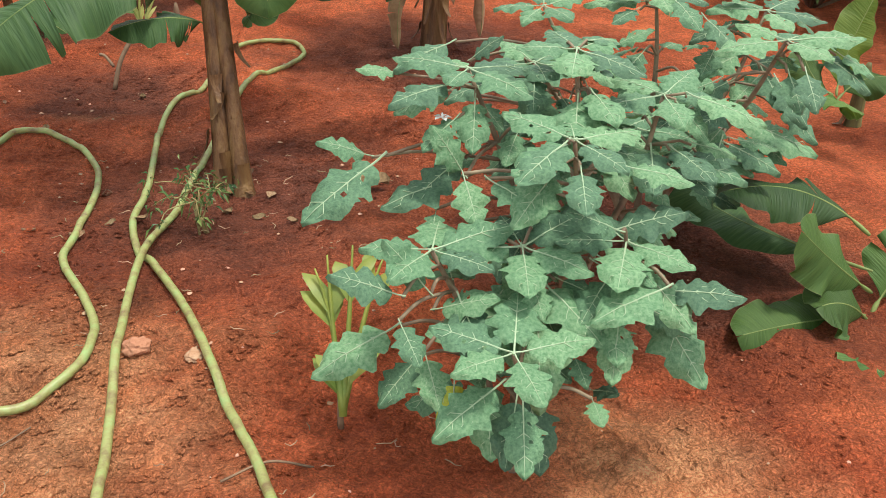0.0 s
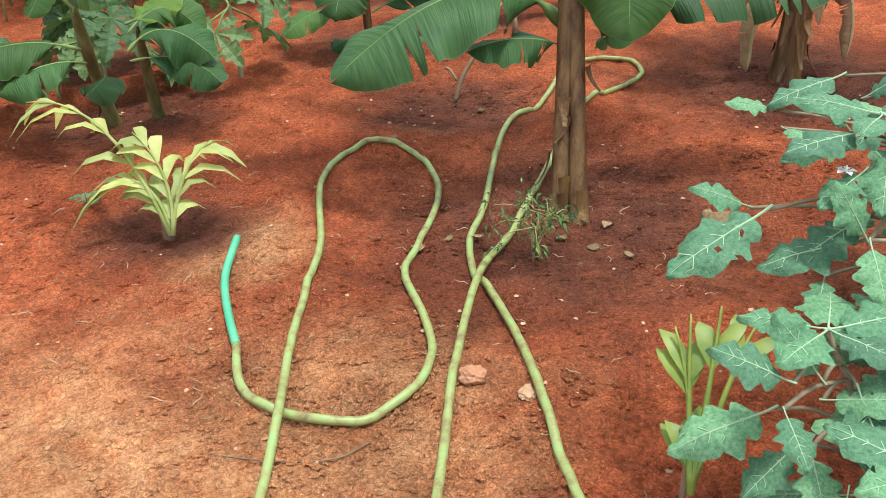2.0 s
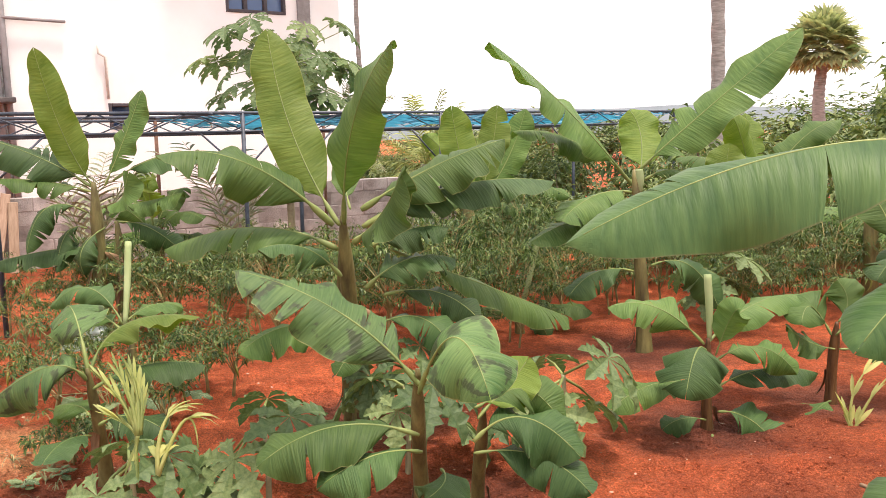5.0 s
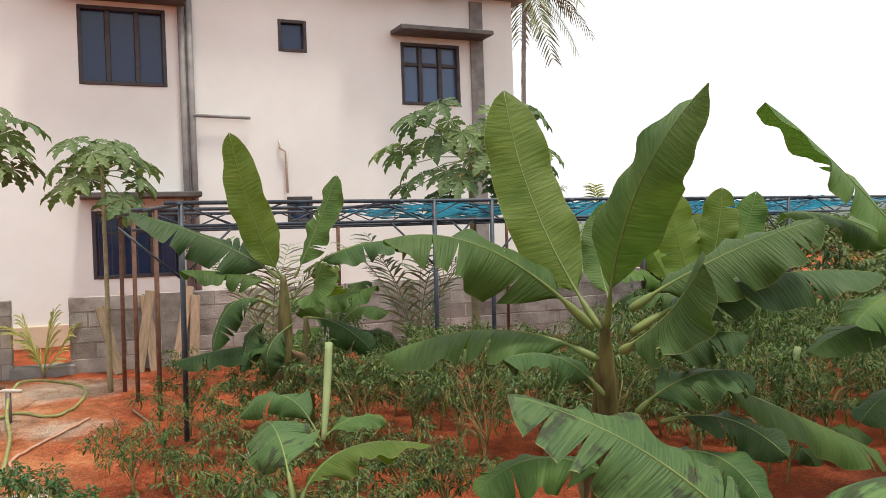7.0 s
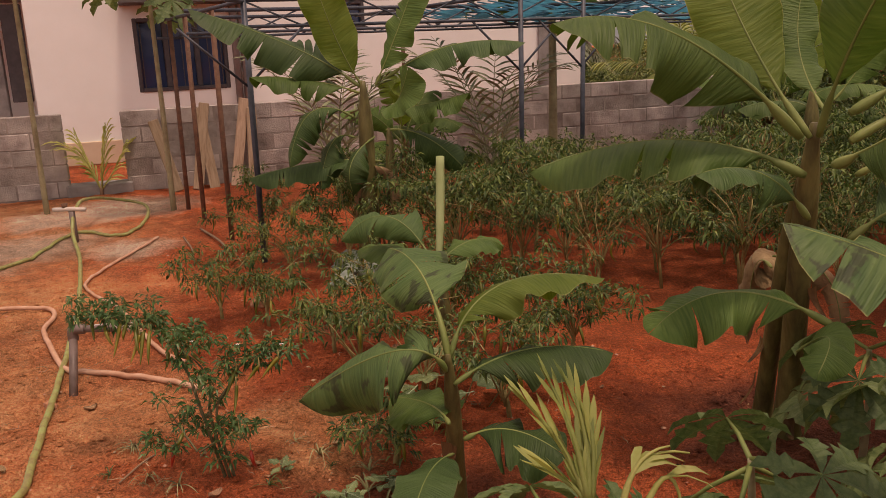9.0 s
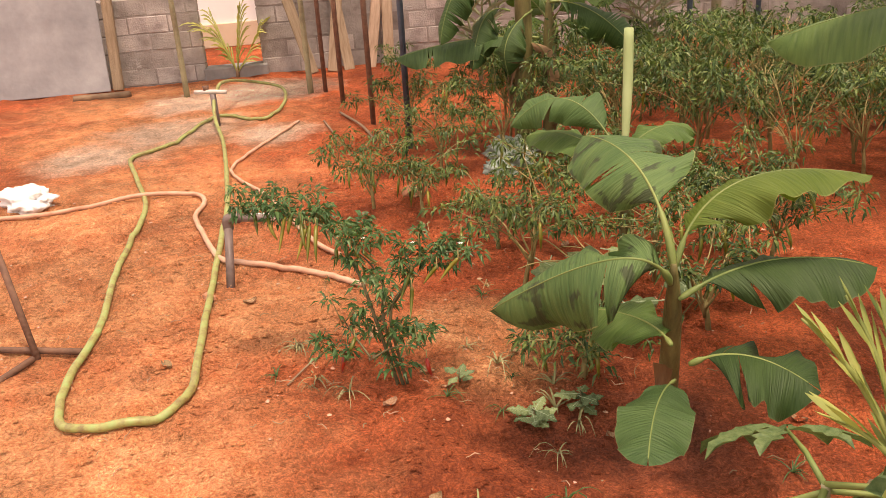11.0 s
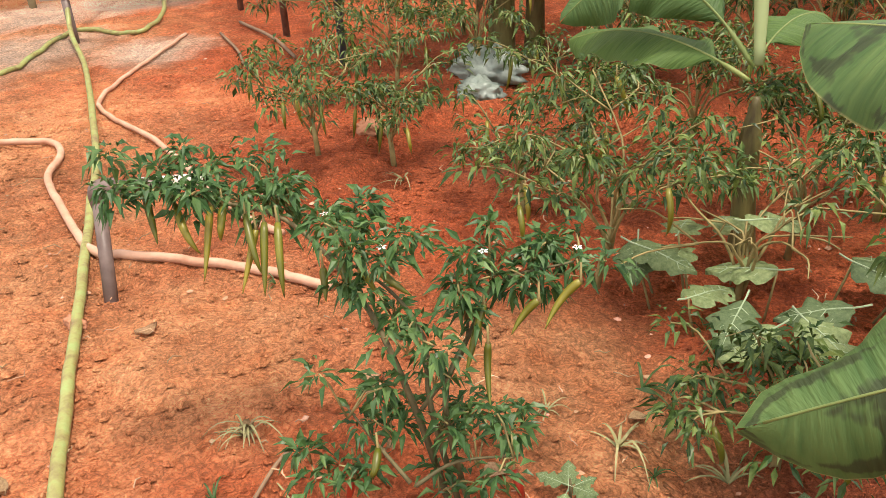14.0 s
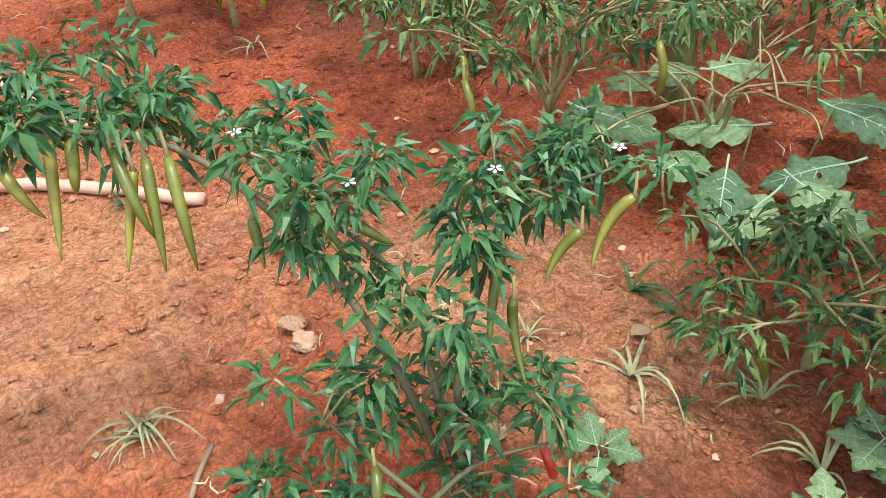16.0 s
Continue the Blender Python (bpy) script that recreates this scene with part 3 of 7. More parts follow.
def build_house():
    h = thing("house", HOUSE_O, "two-storey white plastered house with dark window frames", "house")
    rel = h.matrix_basis.inverted()
    holes = [(-0.60, 0.64, 3.83, 5.00), (2.37, 2.84, 4.48, 5.00), (4.48, 5.59, 3.69, 4.76), (-0.51, 0.75, 0.95, 1.96), (2.42, 2.84, 1.72, 2.14)]
    wall_with_holes(-1.85, 6.66, 0, 5.62, holes, 0.22, HOUSE_M, PLASTER, "front_wall", h)
    hbox("side_wall", (6.44, -9.0, 0), (6.66, -0.223, 5.62), PLASTER, h)
    hbox("side_wall", (-1.85, -4.0, 0), (-1.63, -0.223, 5.62), PLASTER, h)
    hbox("back_wall", (-6.5, -9.2, 0), (6.66, -9.0, 5.62), PLASTER, h)
    hbox("plinth", (-1.84, 0.003, 0), (6.6, 0.05, 0.32), PLASTER_WARM, h, "ochre splashed plinth")
    hbox("recessed_wall", (-6.5, -4.2, 0), (-1.85, -4.0, 5.62), PLASTER, h)
    hbox("roof_slab", (-6.6, -9.3, 5.62), (6.9, 0.32, 5.76), SLAB, h)
    # roof sheets with ridges at the eaves
    bm = bmesh.new()
    n_ = 110
    prev = None
    for i in range(n_ + 1):
        s = 3.6 + 3.5 * i / n_
        z = 5.80 + 0.018 * math.sin(i * 1.4)
        row = [bm.verts.new(HOUSE_M @ Vector(p)) for p in ((s, 0.55, z - 0.12), (s, -4.0, z + 0.55), (s, -4.0, z + 0.565), (s, 0.55, z - 0.105))]
        if prev:
            for a in range(4):
                bm.faces.new((prev[a], row[a], row[(a + 1) % 4], prev[(a + 1) % 4]))
        prev = row
    part("roof_sheet", bm, CORRUGATED, h)
    bm = bmesh.new()
    prev = None
    for i in range(61):
        s = -1.2 + 1.9 * i / 60
        z = 5.62 + 0.018 * math.sin(i * 1.4)
        row = [bm.verts.new(HOUSE_M @ Vector(p)) for p in ((s, 0.50, z - 0.36), (s, 0.01, z - 0.12), (s, 0.01, z - 0.105), (s, 0.50, z - 0.345))]
        if prev:
            for a in range(4):
                bm.faces.new((prev[a], row[a], row[(a + 1) % 4], prev[(a + 1) % 4]))
        prev = row
    part("awning_sheet", bm, CORRUGATED, h)
    window(-0.60, 0.64, 3.83, 5.00, h, 3, 0.0, 0)
    window(2.37, 2.84, 4.48, 5.00, h, 1, 0.0, 0)
    window(4.48, 5.59, 3.69, 4.76, h, 3, 0.66, 0, GLASS_SKY)
    window(-0.51, 0.75, 0.95, 1.96, h, 3, 0.0, 7)
    window(2.42, 2.84, 1.72, 2.14, h, 1, 0.0, 0)
    for s0, s1, z in ((-0.80, 0.92, 5.07), (4.30, 6.02, 4.86), (-0.66, 1.02, 2.13)):
        bm = bmesh.new()
        box(bm, (s0, 0.003, z), (s1, 0.52, z + 0.08), 0.012, HOUSE_M)
        part("sunshade", bm, SUNSHADE, h, "weathered concrete window sunshade", smooth=False)
    # rain pipes and the pillar strip
    for s in (0.86, 0.98):
        part("rain_pipe", tube(bmesh.new(), [HOUSE_M @ Vector((s, 0.06, 0.3)), HOUSE_M @ Vector((s, 0.06, 5.5))], 0.05, 10), RAINPIPE, h)
    part("overflow_pipe", tube(bmesh.new(), [HOUSE_M @ Vector((0.98, 0.09, 3.40)), HOUSE_M @ Vector((1.86, 0.09, 3.38))], 0.025, 8), RAINPIPE, h)
    part("overflow_pipe", tube(bmesh.new(), [HOUSE_M @ Vector(p) for p in ((2.32, 0.05, 3.05), (2.32, 0.05, 2.92), (2.42, 0.05, 2.86), (2.42, 0.05, 2.2))], 0.022, 8), PVC_PALE, h)
    hbox("pillar_strip", (5.80, 0.003, 0), (6.05, 0.05, 5.55), SLAB, h)
    hbox("roof_vent", (5.0, 0.2, 5.52), (5.25, 0.3, 5.62), DARKTRIM, h)
    # porch at the left end
    hbox("porch_pillar", (-2.45, -0.6, 0), (-2.22, -0.35, 2.45), SLAB, h)
    hbox("porch_slab", (-5.0, -3.9, 2.45), (-1.86, 0.0, 2.57), SLAB, h)
    hbox("porch_frame", (-2.16, -0.38, 0.9), (-1.90, -0.30, 2.2), DARKTRIM, h, "dark door frame in the porch")
    for k in range(4):
        hbox("railing_bar", (-4.6, -0.5, 1.0 + 0.16 * k), (-2.46, -0.46, 1.03 + 0.16 * k), DARKTRIM, h)
    for o in h.children_recursive:
        if o.parent == h:
            o.matrix_parent_inverse = rel


build_house()

# ---- block wall in front of the house ----
WALL_A, WALL_U, WALL_N = Vector((-9.9, 4.6, 0)), Vector((0.5496, 0.8354, 0)), Vector((0.8354, -0.5496, 0))
WALL_M = Matrix(((WALL_U.x, WALL_N.x, 0, WALL_A.x), (WALL_U.y, WALL_N.y, 0, WALL_A.y), (0, 0, 1, 0), (0, 0, 0, 1)))


def build_block_wall():
    w = thing("wall_garden", WALL_A, "low unplastered grey concrete block wall with a gap", "wall")
    w["kind"] = "structure"
    rel = w.matrix_basis.inverted()
    rng = random.Random(8)
    for s0, s1 in ((-4.0, 1.31), (1.90, 9.5)):
        part("mortar", box(bmesh.new(), (s0 + 0.012, -0.14, -0.05), (s1 - 0.012, -0.003, 0.868), 0, WALL_M), MORTAR, w, smooth=False)
    part("threshold", box(bmesh.new(), (1.28, -0.2, -0.05), (1.95, 0.06, 0.12), 0.015, WALL_M), SLAB, w, "low concrete sill across the gap", smooth=False)
    meshes = {}
    for row in range(5):
        z0, z1 = row * 0.176, row * 0.176 + 0.166
        for lo, hi in ((-4.0, 1.31), (1.90, 9.5)):
            s = lo - (0.2 if row % 2 else 0.0)
            while s < hi - 0.03:
                a, b = max(s, lo), min(s + 0.39, hi)
                if b - a > 0.05:
                    L = round(b - a, 2)
                    if L not in meshes:
                        bm = box(bmesh.new(), (0, -0.15, 0), (L, 0, z1 - z0), 0.006)
                        meshes[L] = mesh_of("block", bm, BLOCK)
                    o = new("block", meshes[L])
                    o.parent = w
                    o.matrix_basis = rel @ WALL_M @ Matrix.Translation((a, rng.uniform(-0.004, 0.003), z0)) @ pose(0, 0, 0, 0, rng.uniform(-0.6, 0.6), rng.uniform(-0.5, 0.5))
                s += 0.40
    for o in w.children:
        if o.name.split(".")[0] in ("mortar", "threshold"):
            o.matrix_parent_inverse = rel


def leaning(name, label, category, s, wid, hgt, thick, mat, tilt, off=0.1, turn=0):
    """A board standing on the soil, leaned on the wall."""
    bm = box(bmesh.new(), (-wid / 2, -thick / 2, 0), (wid / 2, thick / 2, hgt), 0.006)
    o = part(name, bm, mat, None, label, smooth=False)
    o["category"] = category
    o.matrix_basis = WALL_M @ Matrix.Translation((s, off, 0.0)) @ pose(0, 0, 0, tilt, turn, 0)
    return o


leaning("sheet_panel", "grey flat sheet panel leaning on the block wall", "panel", -0.55, 1.8, 1.02, 0.02, SHEET, 8, 0.2)
leaning("wooden_post", "weathered wooden post beside the sheet panel", "post", 0.42, 0.1, 0.98, 0.07, WOOD, 6, 0.17, 2)
for i, (s, hgt, turn, tilt) in enumerate(((2.62, 0.95, 10, 14), (2.8, 0.9, -6, 16), (3.02, 1.0, 12, 18), (3.22, 0.86, 4, 15), (2.42, 0.8, -14, 12))):
    tagged(leaning("timber_offcut", "pale weathered timber plank leaning on the block wall", "plank", s, 0.11, hgt, 0.035, WOOD, tilt, 0.28, turn), group="planks by the wall")


# ---- arbor of steel with a blue net ----
AR_B, AR_V, AR_W = Vector((-5.0, 4.9, 0)), Vector((0.38, 0.925, 0)), Vector((-0.925, 0.38, 0))


def build_arbor():
    a = thing("arbor", AR_B, "dark steel trellis frame on thin posts carrying a blue net", "trellis")
    rel = a.matrix_basis.inverted()

    def P(v, w, z):
        return AR_B + AR_V * v + AR_W * w + Vector((0, 0, z))
    H, W = 1.74, 2.38
    for w, vs in ((0.0, (0.0, 2.15, 2.75, 4.6, 6.9, 9.2)), (W, (0.0, 2.3, 4.6, 6.9, 9.2)), (0.85, (0.0,)), (1.75, (0.0,))):
        for v in vs:
            part("post", tube(bmesh.new(), [P(v, w, -0.05), P(v + 0.02, w, H)], 0.02, 8), RUST if w else STEEL, a)
    for w in (0.0, 1.2, W):
        part("top_rail", beam(bmesh.new(), P(-0.1, w, H), P(9.4, w, H), 0.016), STEEL, a)
        part("bottom_rail", beam(bmesh.new(), P(-0.1, w, H - 0.17), P(9.4, w, H - 0.17), 0.012), STEEL, a)
        for k in range(23):
            part("lattice_bar", beam(bmesh.new(), P(k * 0.41, w, H - (0.17 if k % 2 else 0)), P(k * 0.41 + 0.41, w, H - (0 if k % 2 else 0.17)), 0.007), STEEL, a)
    for k in range(6):
        part("cross_rail", beam(bmesh.new(), P(k * 1.84, -0.05, H - 0.01), P(k * 1.84, W + 0.05, H - 0.01), 0.014), STEEL, a)
    for v in (0.0, 2.15, 2.75, 4.6, 6.9):
        for d in (-0.42, 0.42):
            part("knee_brace", beam(bmesh.new(), P(v, 0, H - 0.55), P(v + d, 0, H - 0.17), 0.009), STEEL, a)
    # net: sagging threads both ways over the far bays
    for k in range(15):
        w = W * k / 14
        pts = [P(2.3 + 7.0 * i / 28, w, H + 0.012 - 0.10 * abs(math.sin(math.pi * i / 28 * 4)) - 0.05 * noise.noise((i * 0.7, k, 2))) for i in range(29)]
        part("net_strand", tube(bmesh.new(), pts, 0.008, 4), NET, a)
    bm = bmesh.new()
    grid = {}
    for i in range(57):
        for k in range(9):
            z = H - 0.02 - 0.14 * abs(math.sin(math.pi * i / 14)) * (1 - abs(k - 4) / 6) - 0.04 * noise.noise((i * 0.5, k * 0.9, 7))
            grid[i, k] = bm.verts.new(P(2.35 + 6.8 * i / 56, 0.1 + (W - 0.2) * k / 8, z))
    for i in range(56):
        for k in range(8):
            if (i * 7 + k * 3) % 5 < 3:
                bm.faces.new((grid[i, k], grid[i + 1, k], grid[i + 1, k + 1], grid[i, k + 1]))
    part("net", bm, NET, a, "sagging torn blue shade net")
    for o in a.children:
        o.matrix_parent_inverse = rel


build_arbor()


# ---- hoses and pipes ----
def hose(name, pts, r, mat, label, category, z=None, group=""):
    line = smooth_path([(x, y, height(x, y) + r * 0.9 + (zz[0] if zz else 0)) for x, y, *zz in pts], 7)
    for p in line:
        p.z = max(p.z, height(p.x, p.y) + r * 0.9 + 0.004)
    bm = tube(bmesh.new(), line, r, 10)
    o = part(name, bm, mat, None, label)
    return tagged(o, category=category, group=group)


h1 = hose("garden_hose", [(1.01, 1.77), (1.11, 1.60), (1.23, 1.53), (1.38, 1.50, 0.01), (1.51, 1.55), (1.59, 1.68), (1.58, 1.84), (1.51, 2.00), (1.37, 2.26), (1.36, 2.46), (1.33, 2.83), (1.25, 3.06), (1.09, 3.22), (0.95, 3.24), (0.85, 3.12), (0.84, 2.88), (0.92, 2.64), (1.06, 2.30), (1.15, 1.90), (1.22, 1.64), (1.27, 1.50, 0.03), (1.33, 1.25), (1.37, 1.0), (1.3, 0.6), (0.9, 0.2), (0.3, 0.0)], 0.0128, HOSE, "faded green rubber garden hose looped on soil", "hose")
tip = hose("hose_end", [(0.79, 2.24, 0.05), (0.83, 2.06, 0.02), (0.92, 1.9), (1.01, 1.77)], 0.0133, HOSE_TIP, "", "")
tip.parent = h1
tip["label"] = "bright green open hose end"
hose("garden_hose", [(1.9, 0.2), (1.80, 0.7), (1.75, 1.16), (1.72, 1.39), (1.66, 1.79), (1.62, 2.27, 0.03), (1.66, 2.62), (1.69, 3.08), (1.77, 3.71), (1.87, 4.04), (1.99, 4.37), (2.01, 4.52), (1.95, 4.67), (1.80, 4.69), (1.64, 4.46), (1.54, 3.84), (1.45, 3.61), (1.48, 3.17), (1.52, 2.79), (1.53, 2.52), (1.59, 2.32), (1.66, 2.22), (1.78, 2.00), (1.89, 1.74), (1.98, 1.51), (2.10, 1.23), (2.2, 0.8), (2.1, 0.3)], 0.0128, HOSE, "faded green rubber garden hose crossing itself round a banana", "hose")
hose("garden_hose", [(-6.95, 4.60, 0.23), (-7.3, 4.85, 0.25), (-7.75, 5.3, 0.16), (-7.7, 5.65, 0.05), (-7.1, 5.3, 0.0), (-6.62, 4.85), (-6.75, 4.78), (-7.02, 4.72), (-7.05, 4.56), (-6.62, 4.05), (-6.41, 3.63), (-5.85, 3.40), (-5.19, 3.16), (-4.69, 2.85), (-4.34, 2.62), (-3.87, 2.37), (-3.58, 2.16), (-3.37, 2.04), (-3.24, 2.01), (-3.13, 2.09), (-3.07, 2.23), (-3.16, 2.38), (-3.44, 2.56), (-3.85, 2.82), (-4.33, 3.13), (-5.0, 3.55), (-6.2, 4.2), (-6.75, 4.45, 0.08), (-6.90, 4.55, 0.235)], 0.0142, HOSE, "faded green garden hose led from the tap", "hose")
hose("red_pipe", [(-5.9, 2.3), (-5.55, 2.85), (-5.37, 3.20, 0.02), (-5.20, 3.45), (-4.98, 3.40), (-4.80, 3.25), (-4.41, 3.11), (-4.14, 3.03), (-4.01, 3.06), (-3.80, 3.16), (-3.63, 3.22), (-3.41, 3.27)], 0.013, PIPE_RED, "thin dusty red irrigation pipe on soil", "pipe")
hose("red_pipe", [(-6.28, 4.89), (-5.96, 4.37), (-5.60, 3.94), (-5.33, 3.79), (-4.81, 3.69), (-4.04, 3.44), (-3.75, 3.40)], 0.011, PIPE_RED, "thin dusty red irrigation pipe along the bed", "pipe")


def build_riser():
    p = thing("pvc_riser", (-3.86, 2.91, 0), "grey PVC riser with an elbow and white arm", "pipe")
    part("riser_pipe", tube(bmesh.new(), [(0, 0, -0.05), (-0.144, 0.112, 0.200)], 0.018, 14), PVC, p)
    arc = [(-0.144, 0.112, 0.185), (-0.144, 0.112, 0.223), (-0.133, 0.122, 0.235), (-0.103, 0.149, 0.235)]
    part("elbow", tube(bmesh.new(), smooth_path(arc, 5), 0.023, 14), PVC, p, "weathered grey PVC elbow")
    part("arm", tube(bmesh.new(), [(-0.114, 0.139, 0.235), (0.009, 0.229, 0.235)], 0.0165, 14), PVC, p)
    part("arm_sleeve", tube(bmesh.new(), [(-0.069, 0.179, 0.235), (0.070, 0.303, 0.235)], 0.0185, 14), PVC_PALE, p, "white PVC arm")


build_riser()


def build_tap():
    p = thing("tap_post", (-6.88, 4.53, 0), "short standpipe with a flat crosshead and hose", "standpipe")
    part("standpipe", tube(bmesh.new(), [(0, 0, -0.05), (0, 0, 0.25)], 0.024, 12), PVC, p)
    part("crosshead", tube(bmesh.new(), [(-0.15, -0.07, 0.262), (0.0, 0, 0.268), (0.09, 0.07, 0.26)], 0.017, 10), PVC_PALE, p, "white plastic crosshead")
    part("valve", tube(bmesh.new(), [(-0.06, -0.02, 0.268), (-0.06, -0.02, 0.31)], [0.02, 0.026], 10), RUST, p)


build_tap()
build_block_wall()


# ---- banana plants ----
FACE = Vector((0.25, -0.9, 0.35))


def banana_leaf(parent, base, mid, tip, width, mat, petiole=0.16, fold=0.35, roll=0.0, tears=3, seed=0, label="", ragged=0.35, thick=1.0):
    """One leaf: petiole and midrib along an arc, two blade halves folded along it, wavy rims and a few tears."""
    rng = random.Random(seed)
    a, b, c = Vector(base), Vector(mid), Vector(tip)
    N = 36
    pts = [bez(a, b, c, i / N) for i in range(N + 1)]
    tan = [(pts[min(i + 1, N)] - pts[max(i - 1, 0)]).normalized() for i in range(N + 1)]
    frames = []
    for i in range(N + 1):
        up = Vector((0, 0, 1)) * (1 - abs(tan[i].z)) + FACE * (abs(tan[i].z) + 0.12)
        nrm = (up - tan[i] * up.dot(tan[i])).normalized()
        nrm = Matrix.Rotation(roll, 3, tan[i]) @ nrm
        frames.append((nrm, tan[i].cross(nrm).normalized()))
    i0 = int(N * petiole)
    cols = 6
    bm = bmesh.new()
    uvl = bm.loops.layers.uv.new("uv")
    for side in (-1, 1):
        cuts = sorted(rng.sample(range(i0 + 4, N - 3), tears)) if tears else []
        bounds = [i0] + cuts + [N]
        ph = rng.uniform(0, 6)
        for s in range(len(bounds) - 1):
            lo, hi = bounds[s], bounds[s + 1]
            drop = rng.uniform(-0.04, 0.16) if tears else 0.0
            rows = []
            for i in range(lo, hi + 1):
                u = (i - i0) / (N - i0)
                w = width * 0.5 * min(1.0, (u / 0.24) ** 0.55 if u > 0 else 0) * (1 - max(0, (u - 0.62) / 0.38) ** 2.4) ** 0.66
                w = max(w, 0.002)
                nrm, sd = frames[i]
                row = []
                for k in range(cols + 1):
                    v = k / cols
                    ang = fold * (0.35 + 0.65 * v) + drop * v * v + 0.16 * v * math.sin(u * 13 + ph) + 0.09 * v * v * math.sin(u * 31 + ph * 2)
                    co = pts[i] + sd * side * w * v * math.cos(ang) - nrm * w * v * math.sin(ang)
                    slit = 0.0
                    if i == lo and s > 0:
                        slit = 1.0
                    elif i == hi and s < len(bounds) - 2:
                        slit = -1.0
                    co += tan[i] * slit * width * 0.07 * ragged * v * v * 2
                    co += tan[i] * width * 0.12 * v
                    row.append((bm.verts.new(co), (u, side * v)))
                rows.append(row)
            for r, q in zip(rows, rows[1:]):
                for k in range(cols):
                    quad = (r[k], r[k + 1], q[k + 1], q[k])
                    if side < 0:
                        quad = quad[::-1]
                    f = bm.faces.new([x[0] for x in quad])
                    for lp, x in zip(f.loops, quad):
                        lp[uvl].uv = x[1]
    leaf = part("leaf", bm, mat, parent, label)
    rad = [max(0.0022, min(0.016, width * 0.036) * (1 - i / N) ** 0.9 * (1.0 if i < i0 else 0.62) + width * 0.003) * (1.15 - 0.4 * min(1, i / max(1, i0))) * (0.45, 0.75, 0.92, 1)[min(3, i)] * (1 + (thick - 1) * max(0.0, 1 - i / (i0 * 2.2 + 1))) for i in range(N + 1)]
    part("midrib", tube(bmesh.new(), [pts[i] - frames[i][0] * rad[i] * 0.35 for i in range(N + 1)], rad, 6), RIB, leaf)
    return leaf


def pseudostem(parent, foot, top, r0, r1, mat, seed, taper=0.6):
    """A stem of overlapping leaf sheaths: ribbed, tapering, with peeling collars."""
    rng = random.Random(seed)
    foot, top = Vector(foot), Vector(top)
    bm = bmesh.new()
    n_, seg = 22, 16
    rings = []
    for i in range(n_ + 1):
        t = i / n_
        c = foot.lerp(top, t) + Vector((math.sin(t * 3 + seed) * 0.008, math.cos(t * 2.3 + seed) * 0.008, 0))
        r = (r0 + (r1 - r0) * t ** 0.8 + 0.012 * math.exp(-t * 14)) * (1 - taper * max(0, (t - 0.75) / 0.25) ** 1.4)
        rings.append([bm.verts.new(c + Vector((math.cos(k / seg * 6.283), math.sin(k / seg * 6.283), 0)) * r * (1 + 0.05 * noise.noise((k * 1.3, t * 2.2, seed)) + 0.09 * max(0, math.sin(k / seg * 6.283 * 2 + t * 5 + seed)))) for k in range(seg)])
    for a, b in zip(rings, rings[1:]):
        for k in range(seg):
            bm.faces.new((a[k], a[(k + 1) % seg], b[(k + 1) % seg], b[k]))
    bm.faces.new(rings[-1])
    return part("pseudostem", bm, mat, parent)


def sheath(parent, foot, top, r, seed, count):
    """Dry peeling sheaths hanging at the stem."""
    rng = random.Random(seed)
    foot, top = Vector(foot), Vector(top)
    for _ in range(count):
        t = rng.uniform(0.05, 0.5)
        a = rng.uniform(0, 6.283)
        c = foot.lerp(top, t)
        d = Vector((math.cos(a), math.sin(a), 0))
        s = Vector((-d.y, d.x, 0))
        bm = bmesh.new()
        L = rng.uniform(0.08, 0.2)
        rows = []
        for i in range(6):
            u = i / 5
            w = 0.025 * (1 - u * 0.7)
            o = c + d * (r + 0.004 + 0.05 * u * u) + Vector((0, 0, 0.06 - L * u))
            o.z = max(o.z, 0.01)
            rows.append([bm.verts.new(o + s * w * q + d * 0.006 * (1 - q * q)) for q in (-1, 0, 1)])
        for x, y in zip(rows, rows[1:]):
            for k in range(2):
                bm.faces.new((x[k], x[k + 1], y[k + 1], y[k]))
        part("dry_sheath", bm, STEM, parent)


def dead_leaves(parent, foot, top, count, seed):
    """Brown leaves hanging down along the stem."""
    rng = random.Random(seed)
    foot, top = Vector(foot), Vector(top)
    for k in range(count):
        a = k * 2.4 + rng.uniform(-.3, .3)
        b = foot.lerp(top, rng.uniform(0.5, 0.9))
        d = Vector((math.cos(a), math.sin(a), 0))
        L = rng.uniform(0.3, 0.55)
        banana_leaf(parent, b, b + d * L * 0.45 + Vector((0, 0, -L * 0.15)), b + d * L * 0.55 + Vector((0, 0, -min(L * 0.9, b.z - 0.03))), rng.uniform(0.12, 0.2), DRY, fold=1.1, tears=5, seed=seed + k, label="dead brown leaf hanging by the stem")


def banana(at, label, stems, leaves, seed, dry=0):
    """stems: (foot, top, r0, r1); leaves: (base, mid, tip, width, tone, fold, roll, tears). All from the plant's foot."""
    p = thing("banana_plant", (at[0], at[1], 0), label, "banana plant", "banana plants")
    for i, (f, t, r0, r1, tone) in enumerate(stems):
        pseudostem(p, f, t, r0, r1, STEM if tone else STEM_GREEN, seed + i, 0.25 if seed == 1 else 0.65)
        if dry:
            sheath(p, f, t, r0, seed + i, dry)
    for i, (b, m, t, w, tone, fold, roll, tears) in enumerate(leaves):
        banana_leaf(p, b, m, t, w, (BLADE_DARK, BLADE, BLADE_PALE, BLADE_SPOT)[tone], 0.2 if w > 0.2 else 0.12, fold, roll, tears, seed * 31 + i)
    return p


